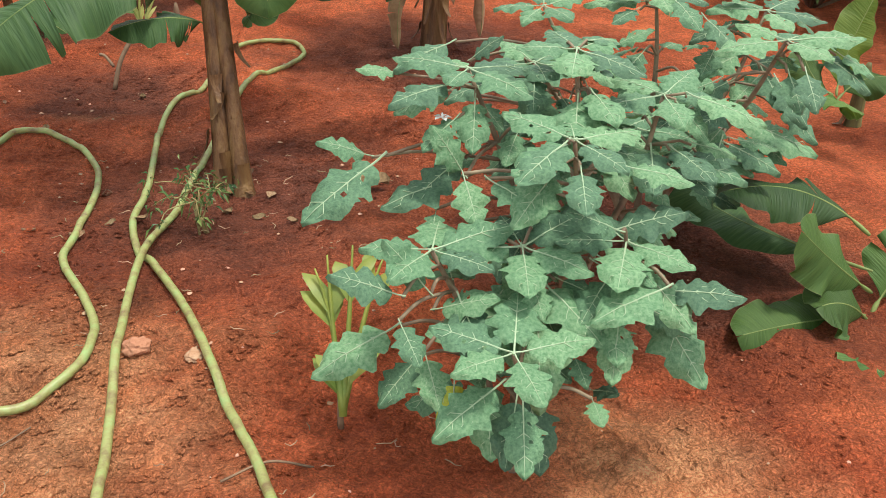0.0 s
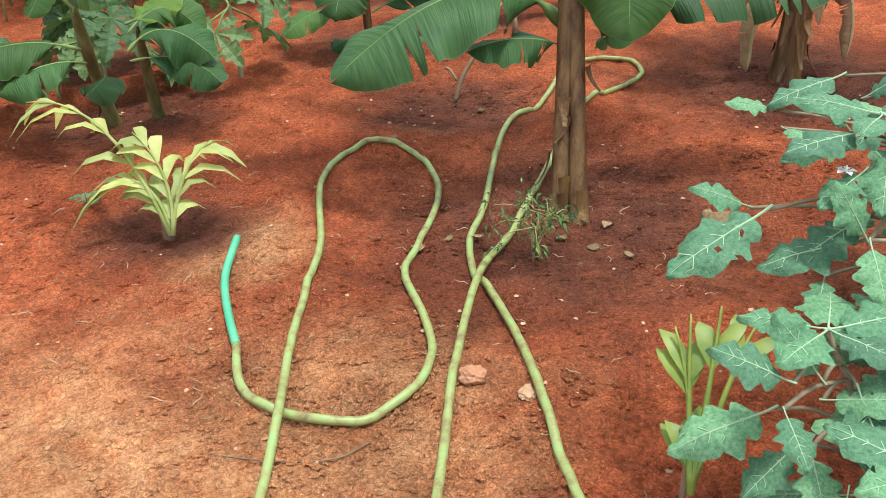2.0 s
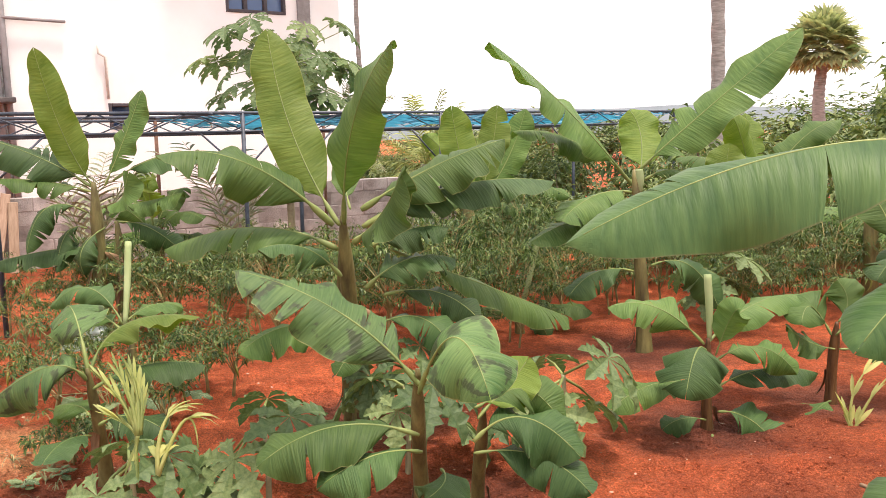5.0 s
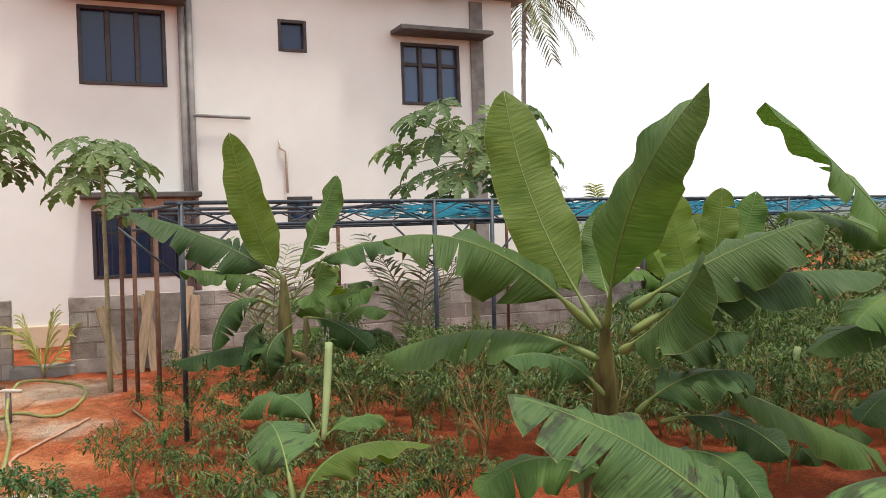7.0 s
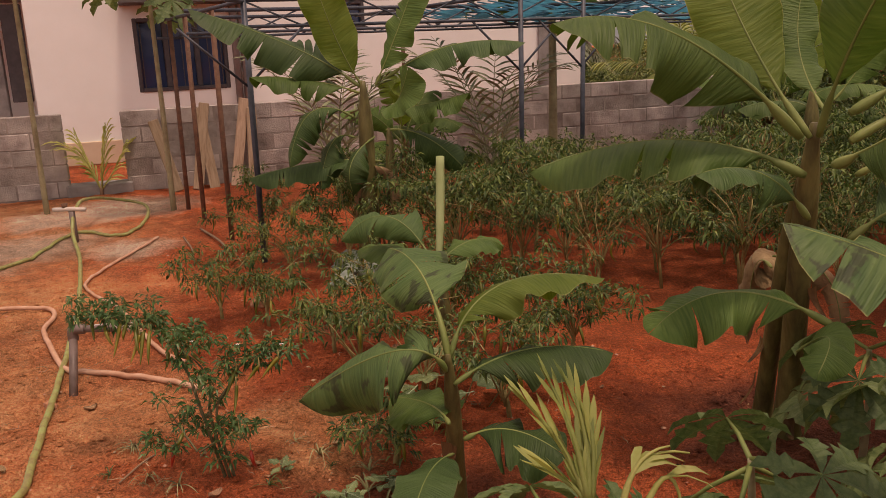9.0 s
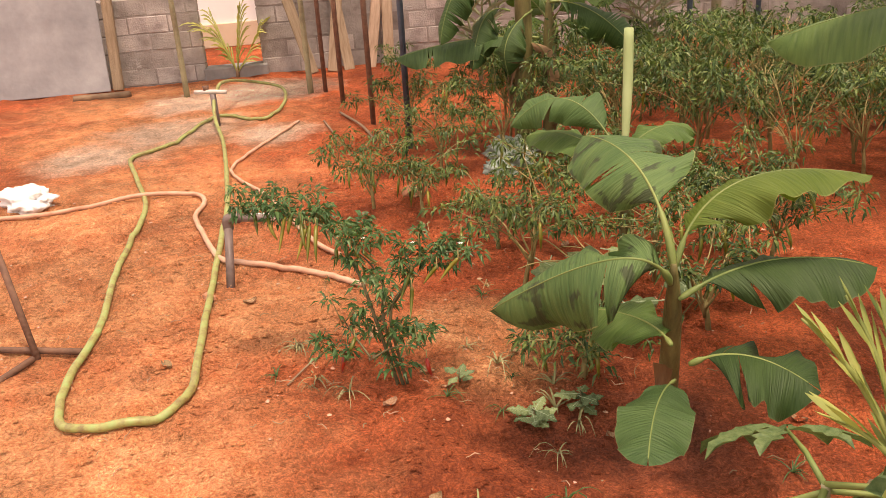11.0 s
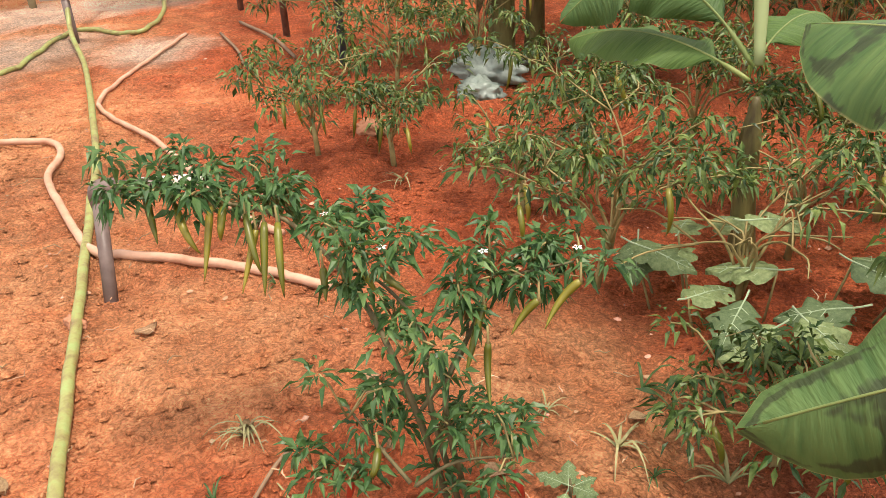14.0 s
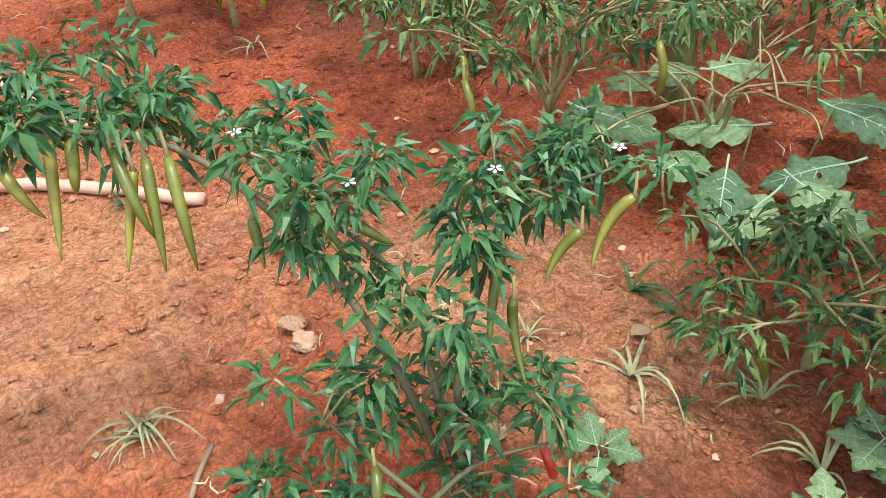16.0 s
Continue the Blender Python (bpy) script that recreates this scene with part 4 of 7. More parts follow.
def furled(parent, foot, top, r):
    """A rolled young leaf."""
    pts = smooth_path([foot, (Vector(foot) + Vector(top)) * 0.5 + Vector((0.004, 0, 0)), top], 6)
    n_ = len(pts)
    part("furled_leaf", tube(bmesh.new(), pts, [r * (0.55 + 0.9 * (i / n_) * (1.35 - i / n_)) for i in range(n_)], 10), BLADE_SPIKE, parent, "pale rolled young leaf")


banana_a = banana((1.82, 2.75), "tall banana plant with two brown stems and torn drooping leaves", [((-0.02, 0.02, -0.04), (-0.05, 0.47, 1.09), 0.034, 0.034, 1), ((0.055, 0.0, -0.04), (-0.02, 0.42, 0.98), 0.032, 0.027, 1)], [], 1, 4)
banana_leaf(banana_a, (-0.05, 0.47, 1.06), (-0.65, 0.33, 1.44), (-1.45, -0.01, 1.22), 0.44, BLADE_DARK, fold=0.55, roll=0, tears=3, seed=31, thick=2.1)
banana_leaf(banana_a, (-0.06, 0.45, 0.99), (-0.46, 0.29, 1.20), (-0.79, -0.04, 1.00), 0.34, BLADE_DARK, fold=0.7, roll=0, tears=5, seed=32, thick=2.1)
banana_leaf(banana_a, (-0.05, 0.37, 0.60), (-0.35, 0.17, 0.77), (-0.74, -0.15, 0.56), 0.42, BLADE_DARK, fold=0.5, roll=0.2, tears=3, seed=33, thick=2.1)
banana_leaf(banana_a, (-0.04, 0.45, 0.97), (0.12, 0.31, 1.04), (0.19, 0.10, 0.68), 0.5, BLADE, fold=0.6, roll=0, tears=4, seed=34, thick=2.1)
banana_leaf(banana_a, (-0.04, 0.36, 0.52), (-0.19, 0.26, 0.58), (-0.35, 0.14, 0.57), 0.22, BLADE_DARK, fold=0.5, roll=0, tears=3, seed=36)
banana_leaf(banana_a, (-0.04, 0.48, 1.09), (-0.12, 0.53, 1.43), (-0.33, 0.67, 1.95), 0.4, BLADE, petiole=0.5, fold=0.2, roll=0, tears=2, seed=37, thick=2.1)
banana_leaf(banana_a, (-0.03, 0.49, 1.09), (-0.06, 0.57, 1.55), (-0.09, 0.68, 2.09), 0.42, BLADE_PALE, petiole=0.52, fold=0.15, roll=0, tears=1, seed=38, thick=2.1)
banana_leaf(banana_a, (0.01, 0.50, 1.07), (0.09, 0.71, 1.42), (0.42, 1.00, 1.66), 0.4, BLADE, petiole=0.4, fold=0.3, roll=0, tears=3, seed=39, thick=2.1)
banana_leaf(banana_a, (0.02, 0.50, 1.05), (0.17, 0.70, 1.25), (0.56, 1.07, 1.25), 0.4, BLADE, petiole=0.3, fold=0.4, roll=0, tears=3, seed=40, thick=2.1)
banana_leaf(banana_a, (-0.01, 0.50, 1.11), (-0.44, 0.80, 1.88), (-0.90, 0.86, 2.08), 0.42, BLADE, fold=0.45, roll=0, tears=2, seed=41, thick=2.1)
banana_leaf(banana_a, (0.07, 0.36, 0.70), (0.44, 0.48, 0.74), (0.86, 0.60, 0.73), 0.34, BLADE_DARK, fold=0.6, roll=0, tears=6, seed=42, thick=2.1)
banana_leaf(banana_a, (0.06, 0.40, 0.51), (0.12, 0.33, 0.62), (0.15, 0.33, 0.57), 0.2, BLADE, fold=0.4, roll=0, tears=2, seed=43)
banana_b = banana((-1.3, 4.25), "large banana plant with upright leaves in the garden", [((0, 0, -0.04), (0.13, -0.28, 1.12), 0.044, 0.035, 0), ((-0.1, 0.06, -0.04), (0.09, -0.26, 0.98), 0.034, 0.026, 0)], [], 2, 2)
banana_leaf(banana_b, (0.12, -0.31, 1.08), (-0.17, -0.25, 1.52), (-0.37, -0.14, 2.01), 0.26, BLADE_PALE, fold=0.2, roll=0.15, tears=0, seed=62, thick=1.6)
banana_leaf(banana_b, (0.14, -0.30, 1.08), (0.35, -0.53, 1.52), (0.67, -0.75, 1.83), 0.27, BLADE, fold=0.45, roll=0.25, tears=0, seed=63, thick=1.6)
banana_leaf(banana_b, (0.10, -0.33, 1.08), (-0.15, -0.61, 1.38), (-0.35, -0.91, 1.44), 0.36, BLADE, fold=0.5, roll=0, tears=3, seed=64, thick=1.6)
banana_leaf(banana_b, (0.12, -0.33, 0.97), (-0.22, -0.48, 1.08), (-0.59, -0.67, 1.00), 0.34, BLADE, fold=0.5, roll=0.2, tears=2, seed=65, thick=1.6)
banana_leaf(banana_b, (0.14, -0.34, 0.84), (0.04, -0.48, 0.99), (-0.07, -0.64, 1.01), 0.24, BLADE_DARK, fold=0.5, roll=0.3, tears=2, seed=66, thick=1.6)
banana_leaf(banana_b, (0.18, -0.29, 1.00), (0.39, -0.40, 1.13), (0.56, -0.51, 1.30), 0.34, BLADE, fold=0.4, roll=-0.2, tears=1, seed=67, thick=1.6)
banana_leaf(banana_b, (0.21, -0.26, 1.15), (0.49, -0.09, 1.33), (0.77, 0.07, 1.45), 0.34, BLADE, fold=0.45, roll=0, tears=3, seed=68, thick=1.6)
banana_leaf(banana_b, (0.24, -0.27, 0.97), (0.41, -0.17, 1.05), (0.56, -0.10, 1.06), 0.24, BLADE_DARK, fold=0.6, roll=0, tears=2, seed=69, thick=1.6)
banana_leaf(banana_b, (0.24, -0.30, 0.78), (0.41, -0.19, 0.91), (0.55, -0.01, 0.90), 0.26, BLADE_DARK, fold=0.4, roll=0, tears=3, seed=70, thick=1.6)
banana_leaf(banana_b, (0.22, -0.27, 1.07), (0.55, 0.04, 1.24), (0.92, 0.34, 1.25), 0.32, BLADE_DARK, fold=0.5, roll=0, tears=3, seed=71, thick=1.6)
banana_leaf(banana_b, (0.23, -0.34, 0.52), (-0.03, -0.46, 0.62), (-0.19, -0.67, 0.54), 0.28, BLADE, fold=0.5, roll=0, tears=2, seed=72, thick=1.6)
banana_leaf(banana_b, (0.28, -0.31, 0.60), (0.47, -0.20, 0.64), (0.66, -0.24, 0.51), 0.22, BLADE_DARK, fold=0.5, roll=0, tears=2, seed=73, thick=1.6)
banana_leaf(banana_b, (0.32, -0.26, 0.75), (0.49, -0.07, 0.74), (0.67, 0.00, 0.62), 0.2, BLADE_DARK, fold=0.5, roll=0, tears=2, seed=74, thick=1.6)
banana_leaf(banana_b, (0.14, -0.24, 1.15), (0.0, -0.06, 1.33), (-0.03, 0.06, 1.54), 0.14, BLADE, fold=0.3, roll=0.3, tears=0, seed=75, thick=1.6)
banana_leaf(banana_b, (0.14, -0.40, 0.44), (0.24, -0.45, 0.52), (0.25, -0.57, 0.45), 0.16, BLADE, fold=0.5, roll=0, tears=0, seed=76)
banana_leaf(banana_b, (0.34, -0.22, 0.96), (0.66, 0.46, 0.64), (0.81, 0.95, 0.43), 0.3, BLADE, fold=0.5, roll=0, tears=2, seed=77)
banana_c = banana((-0.49, 3.42), "young banana plant with two stems and speckled leaves", [((0, 0, -0.04), (0.14, -0.28, 0.68), 0.034, 0.022, 0), ((0.18, 0.12, -0.04), (0.3, -0.1, 0.5), 0.03, 0.02, 0)], [], 3, 1)
banana_leaf(banana_c, (0.15, -0.27, 0.61), (-0.10, -0.36, 0.87), (-0.41, -0.50, 1.03), 0.32, BLADE_SPOT, fold=0.35, roll=0.3, tears=3, seed=93)
banana_leaf(banana_c, (0.14, -0.28, 0.59), (0.34, -0.41, 0.84), (0.53, -0.57, 0.74), 0.34, BLADE_SPOT, fold=0.75, roll=0, tears=1, seed=94)
banana_leaf(banana_c, (0.15, -0.30, 0.45), (-0.07, -0.47, 0.51), (-0.26, -0.64, 0.42), 0.3, BLADE, fold=0.45, roll=0, tears=1, seed=95)
banana_leaf(banana_c, (0.16, -0.30, 0.39), (0.06, -0.46, 0.42), (-0.06, -0.59, 0.35), 0.24, BLADE_DARK, fold=0.5, roll=0, tears=1, seed=96)
banana_leaf(banana_c, (0.32, -0.22, 0.42), (0.46, -0.13, 0.50), (0.65, -0.11, 0.40), 0.3, BLADE_DARK, fold=0.5, roll=0, tears=1, seed=97)
banana_leaf(banana_c, (0.32, -0.22, 0.38), (0.52, -0.13, 0.37), (0.71, -0.16, 0.29), 0.22, BLADE_DARK, fold=0.5, roll=0, tears=1, seed=98)
banana_leaf(banana_c, (0.33, -0.20, 0.50), (0.42, -0.03, 0.57), (0.55, 0.02, 0.46), 0.22, BLADE, fold=0.5, roll=0, tears=1, seed=99)
banana_leaf(banana_c, (0.32, -0.20, 0.54), (0.37, -0.06, 0.57), (0.42, 0.04, 0.65), 0.2, BLADE_PALE, fold=0.4, roll=0, tears=0, seed=100)
banana_leaf(banana_c, (0.22, -0.28, 0.33), (0.30, -0.41, 0.35), (0.28, -0.48, 0.32), 0.2, BLADE_DARK, fold=0.5, roll=0, tears=0, seed=101)
banana_d = banana((0.37, 4.85), "small banana plant with a furled young leaf", [((0, 0, -0.04), (-0.01, -0.04, 0.46), 0.03, 0.02, 1)], [], 4, 1)
banana_leaf(banana_d, (-0.02, -0.04, 0.43), (-0.23, -0.11, 0.61), (-0.43, -0.21, 0.63), 0.26, BLADE, fold=0.5, roll=0, tears=2, seed=124)
banana_leaf(banana_d, (-0.01, -0.04, 0.39), (-0.02, -0.26, 0.45), (-0.03, -0.45, 0.31), 0.34, BLADE_DARK, fold=0.6, roll=0, tears=1, seed=125)
banana_leaf(banana_d, (-0.00, -0.06, 0.21), (-0.21, -0.21, 0.26), (-0.39, -0.37, 0.16), 0.2, BLADE, fold=0.4, roll=0, tears=1, seed=126)
banana_leaf(banana_d, (0.02, -0.03, 0.34), (0.21, 0.08, 0.41), (0.38, 0.14, 0.29), 0.22, BLADE, fold=0.5, roll=0, tears=2, seed=127)
banana_leaf(banana_d, (0.03, -0.04, 0.21), (0.23, 0.18, 0.27), (0.46, 0.40, 0.22), 0.22, BLADE_DARK, fold=0.5, roll=0, tears=1, seed=128)
banana_leaf(banana_d, (0.03, -0.02, 0.37), (0.09, -0.02, 0.55), (0.14, -0.04, 0.62), 0.16, BLADE, fold=0.2, roll=0, tears=0, seed=129)
banana_leaf(banana_d, (0.00, -0.08, 0.06), (-0.10, -0.13, 0.07), (-0.18, -0.18, 0.03), 0.16, BLADE_DARK, fold=0.5, roll=0, tears=0, seed=130)
banana_leaf(banana_d, (0.03, -0.08, -0.01), (0.06, -0.24, -0.04), (0.07, -0.31, -0.16), 0.22, BLADE_DARK, fold=0.3, roll=0, tears=0, seed=131)
banana_leaf(banana_d, (0.05, -0.05, 0.10), (0.20, 0.02, 0.05), (0.35, 0.01, -0.10), 0.24, BLADE_DARK, fold=0.4, roll=0, tears=1, seed=132)
banana_leaf(banana_d, (-0.01, -0.03, 0.43), (0.15, 0.40, 0.55), (0.37, 0.75, 0.56), 0.24, BLADE, fold=0.4, roll=0, tears=1, seed=133)
furled(banana_d, (-0.00, -0.02, 0.45), (-0.02, 0.02, 0.77), 0.02)
banana_e = banana((-4.25, 5.2), "banana plant with pale upright leaves near the trellis", [((0, 0, -0.04), (0, 0, 1.2), 0.06, 0.045, 0), ((0.1, 0.1, -0.04), (0.12, 0.1, 0.9), 0.045, 0.035, 0)], [], 5, 2)
banana_leaf(banana_e, (0.02, 0.02, 1.13), (-0.14, -0.11, 1.57), (-0.26, -0.20, 2.18), 0.28, BLADE_PALE, fold=0.1, roll=0.1, tears=0, seed=155)
banana_leaf(banana_e, (0.07, 0.05, 1.17), (0.19, 0.14, 1.48), (0.32, 0.24, 1.86), 0.26, BLADE, fold=0.3, roll=-0.2, tears=2, seed=156)
banana_leaf(banana_e, (-0.01, -0.01, 1.17), (-0.32, -0.24, 1.42), (-0.63, -0.73, 1.66), 0.4, BLADE_DARK, fold=0.5, roll=0, tears=3, seed=157)
banana_leaf(banana_e, (0.12, 0.09, 1.21), (0.44, 0.33, 1.39), (0.85, 0.52, 1.40), 0.34, BLADE_DARK, fold=0.45, roll=0, tears=2, seed=158)
banana_leaf(banana_e, (-0.01, -0.01, 1.13), (-0.26, -0.20, 1.22), (-0.37, -0.54, 1.26), 0.3, BLADE, fold=0.5, roll=0, tears=2, seed=159)
banana_leaf(banana_e, (0.12, 0.09, 1.01), (0.31, 0.23, 1.04), (0.58, 0.31, 1.10), 0.28, BLADE, fold=0.5, roll=0, tears=2, seed=160)
banana_leaf(banana_e, (0.15, 0.11, 1.05), (0.32, -0.01, 1.10), (0.43, -0.05, 1.25), 0.3, BLADE, fold=0.4, roll=0, tears=0, seed=161)
banana_leaf(banana_e, (-0.04, -0.03, 0.97), (-0.18, -0.27, 1.03), (-0.24, -0.43, 0.73), 0.28, BLADE_DARK, fold=0.8, roll=0, tears=4, seed=162)
banana_leaf(banana_e, (0.11, 0.08, 0.89), (0.30, 0.23, 0.84), (0.49, 0.37, 0.64), 0.3, BLADE_DARK, fold=0.7, roll=0, tears=4, seed=163)
banana_leaf(banana_e, (-0.05, -0.04, 0.85), (-0.17, -0.13, 0.82), (-0.17, -0.25, 0.56), 0.25, BLADE_DARK, fold=0.8, roll=0, tears=4, seed=164)
banana_leaf(banana_e, (0.05, 0.04, 0.85), (0.07, -0.20, 0.72), (0.06, -0.20, 0.53), 0.25, BLADE_DARK, fold=0.8, roll=0, tears=3, seed=165)
banana_leaf(banana_e, (0.08, 0.06, 0.69), (-0.24, -0.18, 0.70), (-0.51, -0.51, 0.63), 0.3, BLADE_DARK, fold=0.5, roll=0, tears=3, seed=166)
banana_f = banana((-1.95, 3.15), "young banana plant with a bright unfurled leaf", [((0, 0, -0.04), (0.12, -0.15, 0.57), 0.032, 0.02, 0)], [], 6, 1)
banana_leaf(banana_f, (0.12, -0.16, 0.52), (0.04, -0.27, 0.60), (-0.25, -0.35, 0.43), 0.29, BLADE_SPOT, fold=0.75, roll=0.05, tears=1, seed=186)
banana_leaf(banana_f, (0.11, -0.13, 0.55), (0.16, 0.03, 0.72), (0.36, 0.23, 0.73), 0.26, BLADE_PALE, fold=0.35, roll=-0.5, tears=1, seed=187)
banana_leaf(banana_f, (0.12, -0.15, 0.55), (-0.04, -0.05, 0.74), (-0.40, 0.20, 0.73), 0.28, BLADE_SPOT, petiole=0.28, fold=0.5, roll=-0.2, tears=2, seed=188)
banana_leaf(banana_f, (0.13, -0.14, 0.48), (0.25, 0.03, 0.55), (0.41, 0.19, 0.53), 0.26, BLADE_DARK, fold=0.5, roll=-0.2, tears=1, seed=189)
banana_leaf(banana_f, (0.18, -0.17, 0.34), (0.29, -0.12, 0.38), (0.42, -0.08, 0.34), 0.27, BLADE_DARK, fold=0.4, roll=-0.3, tears=1, seed=190)
banana_leaf(banana_f, (0.16, -0.19, 0.30), (0.23, -0.37, 0.35), (0.32, -0.54, 0.34), 0.16, BLADE_DARK, fold=0.3, roll=0, tears=0, seed=191)
banana_leaf(banana_f, (0.14, -0.18, 0.38), (0.03, -0.13, 0.39), (-0.12, -0.11, 0.37), 0.22, BLADE, fold=0.4, roll=0, tears=0, seed=192)
banana_g = banana((-0.27, 6.2), "banana plant with long arching leaves", [((0, 0, -0.04), (-0.07, 0.04, 1.22), 0.048, 0.036, 0)], [], 7, 2)
banana_leaf(banana_g, (-0.08, 0.04, 1.11), (-0.37, -0.51, 1.63), (-0.61, -1.05, 1.98), 0.4, BLADE, fold=0.3, roll=0.2, tears=1, seed=217)
banana_leaf(banana_g, (-0.05, 0.07, 1.22), (0.31, 0.19, 1.56), (0.88, 0.44, 2.08), 0.38, BLADE, fold=0.3, roll=-0.2, tears=2, seed=218)
banana_leaf(banana_g, (-0.16, 0.02, 1.22), (-0.44, -0.20, 1.44), (-0.68, -0.54, 1.50), 0.34, BLADE, fold=0.45, roll=0, tears=2, seed=219)
banana_leaf(banana_g, (-0.08, 0.03, 1.07), (-0.23, -0.27, 1.08), (-0.36, -0.58, 0.96), 0.34, BLADE, fold=0.5, roll=0, tears=2, seed=220)
banana_leaf(banana_g, (-0.11, -0.02, 0.85), (-0.35, -0.24, 0.91), (-0.56, -0.59, 0.81), 0.3, BLADE, fold=0.5, roll=0, tears=2, seed=221)
banana_leaf(banana_g, (-0.02, 0.07, 1.15), (0.18, 0.18, 1.21), (0.42, 0.29, 1.09), 0.34, BLADE, fold=0.5, roll=0, tears=3, seed=222)
banana_leaf(banana_g, (-0.06, -0.04, 0.55), (-0.24, -0.24, 0.57), (-0.37, -0.43, 0.45), 0.28, BLADE_DARK, fold=0.6, roll=0, tears=3, seed=223)
banana_leaf(banana_g, (0.04, 0.02, 0.58), (0.27, 0.13, 0.58), (0.45, 0.18, 0.31), 0.3, BLADE_DARK, fold=0.6, roll=0, tears=3, seed=224)
banana_leaf(banana_g, (-0.05, 0.06, 1.15), (-0.09, 0.30, 1.41), (-0.18, 0.40, 1.60), 0.3, BLADE_PALE, fold=0.3, roll=0, tears=0, seed=225)
furled(banana_g, (-0.05, 0.05, 1.07), (-0.06, 0.06, 1.22), 0.04)
banana_h = banana((-1.25, 6.4), "small banana plant with a tall rolled leaf", [((0, 0, -0.04), (0, 0, 0.3), 0.04, 0.025, 0)], [], 8, 0)
banana_leaf(banana_h, (0.02, -0.06, 0.10), (-0.12, -0.12, 0.20), (-0.23, -0.18, 0.19), 0.18, BLADE, fold=0.4, roll=0, tears=0, seed=248)
banana_leaf(banana_h, (0.04, -0.06, 0.10), (0.25, 0.07, 0.21), (0.49, 0.18, 0.16), 0.24, BLADE, fold=0.4, roll=0, tears=0, seed=249)
banana_leaf(banana_h, (0.03, -0.06, 0.07), (0.18, -0.10, 0.11), (0.26, -0.08, -0.01), 0.16, BLADE_DARK, fold=0.4, roll=0, tears=0, seed=250)
furled(banana_h, (0.02, -0.06, 0.10), (0.13, 0.08, 0.69), 0.022)
banana_k = banana((-2.65, 4.0), "young banana plant with a tall pale rolled leaf", [((0, 0, -0.04), (0, 0, 0.4), 0.035, 0.022, 0)], [], 9, 0)
banana_leaf(banana_k, (-0.00, -0.06, 0.49), (-0.24, -0.06, 0.68), (-0.43, -0.16, 0.59), 0.2, BLADE_DARK, fold=0.5, roll=0, tears=1, seed=279)
banana_leaf(banana_k, (0.00, -0.07, 0.46), (-0.27, -0.02, 0.53), (-0.51, 0.01, 0.49), 0.2, BLADE, fold=0.4, roll=0, tears=0, seed=280)
banana_leaf(banana_k, (0.00, -0.06, 0.49), (0.02, 0.16, 0.56), (0.06, 0.33, 0.51), 0.2, BLADE, fold=0.4, roll=0, tears=0, seed=281)
furled(banana_k, (0.01, -0.05, 0.49), (-0.08, 0.10, 0.93), 0.02)
banana_m = banana((0.91, 5.52), "small banana plant with short leaves on soil", [((0, 0, -0.04), (0.01, -0.04, 0.44), 0.032, 0.022, 1)], [], 10, 1)
banana_leaf(banana_m, (0.01, -0.05, 0.37), (0.25, 0.08, 0.51), (0.50, 0.14, 0.36), 0.26, BLADE, fold=0.5, roll=0, tears=2, seed=310)
banana_leaf(banana_m, (-0.01, -0.05, 0.37), (-0.11, -0.06, 0.52), (-0.15, -0.20, 0.47), 0.24, BLADE, fold=0.4, roll=0, tears=1, seed=311)
banana_leaf(banana_m, (0.01, -0.06, 0.30), (-0.10, -0.10, 0.33), (-0.20, -0.22, 0.42), 0.2, BLADE, fold=0.4, roll=0, tears=1, seed=312)
banana_leaf(banana_m, (0.03, -0.05, 0.30), (0.19, 0.01, 0.31), (0.32, 0.07, 0.35), 0.24, BLADE_DARK, fold=0.4, roll=0, tears=1, seed=313)
banana_leaf(banana_m, (-0.00, -0.12, 0.03), (-0.05, -0.25, 0.03), (-0.10, -0.39, -0.02), 0.2, BLADE, fold=0.4, roll=0, tears=0, seed=314)
banana_leaf(banana_m, (0.02, -0.03, 0.44), (0.06, 0.01, 0.54), (0.02, 0.02, 0.64), 0.2, BLADE, fold=0.3, roll=0, tears=0, seed=315)
banana_n = banana((1.3, 6.48), "banana plant with a brown stem beyond the hose", [((0, 0, -0.04), (0.0, 0, 0.8), 0.06, 0.04, 1)], [], 11, 2)
banana_leaf(banana_n, (0.00, -0.00, 0.57), (-0.07, -0.02, 0.66), (-0.17, -0.18, 0.56), 0.3, BLADE_DARK, fold=0.6, roll=0, tears=2, seed=341)
banana_leaf(banana_n, (0.02, 0.01, 0.61), (0.22, 0.11, 0.71), (0.45, 0.18, 0.62), 0.3, BLADE, fold=0.5, roll=0, tears=2, seed=342)
banana_leaf(banana_n, (0.00, 0.00, 0.61), (0.07, 0.14, 1.11), (0.21, 0.26, 1.41), 0.32, BLADE_PALE, fold=0.3, roll=0, tears=1, seed=343)
banana_leaf(banana_n, (0.00, 0.00, 0.61), (-0.20, 0.12, 1.01), (-0.29, 0.21, 1.08), 0.3, BLADE, fold=0.4, roll=0, tears=1, seed=344)
banana_leaf(banana_n, (0.01, -0.05, 0.34), (0.20, -0.32, 0.27), (0.42, -0.57, 0.25), 0.24, BLADE_DARK, fold=0.5, roll=0, tears=1, seed=345)
banana_o = banana((2.73, 4.51), "banana plant with a thick brown stem and broad leaf", [((0, 0, -0.04), (0.05, 0.05, 1.2), 0.075, 0.05, 1)], [], 12, 8)
banana_leaf(banana_o, (-0.09, 0.03, 0.72), (-0.29, -0.09, 0.84), (-0.64, -0.36, 0.73), 0.32, BLADE, fold=0.5, roll=0, tears=4, seed=372)
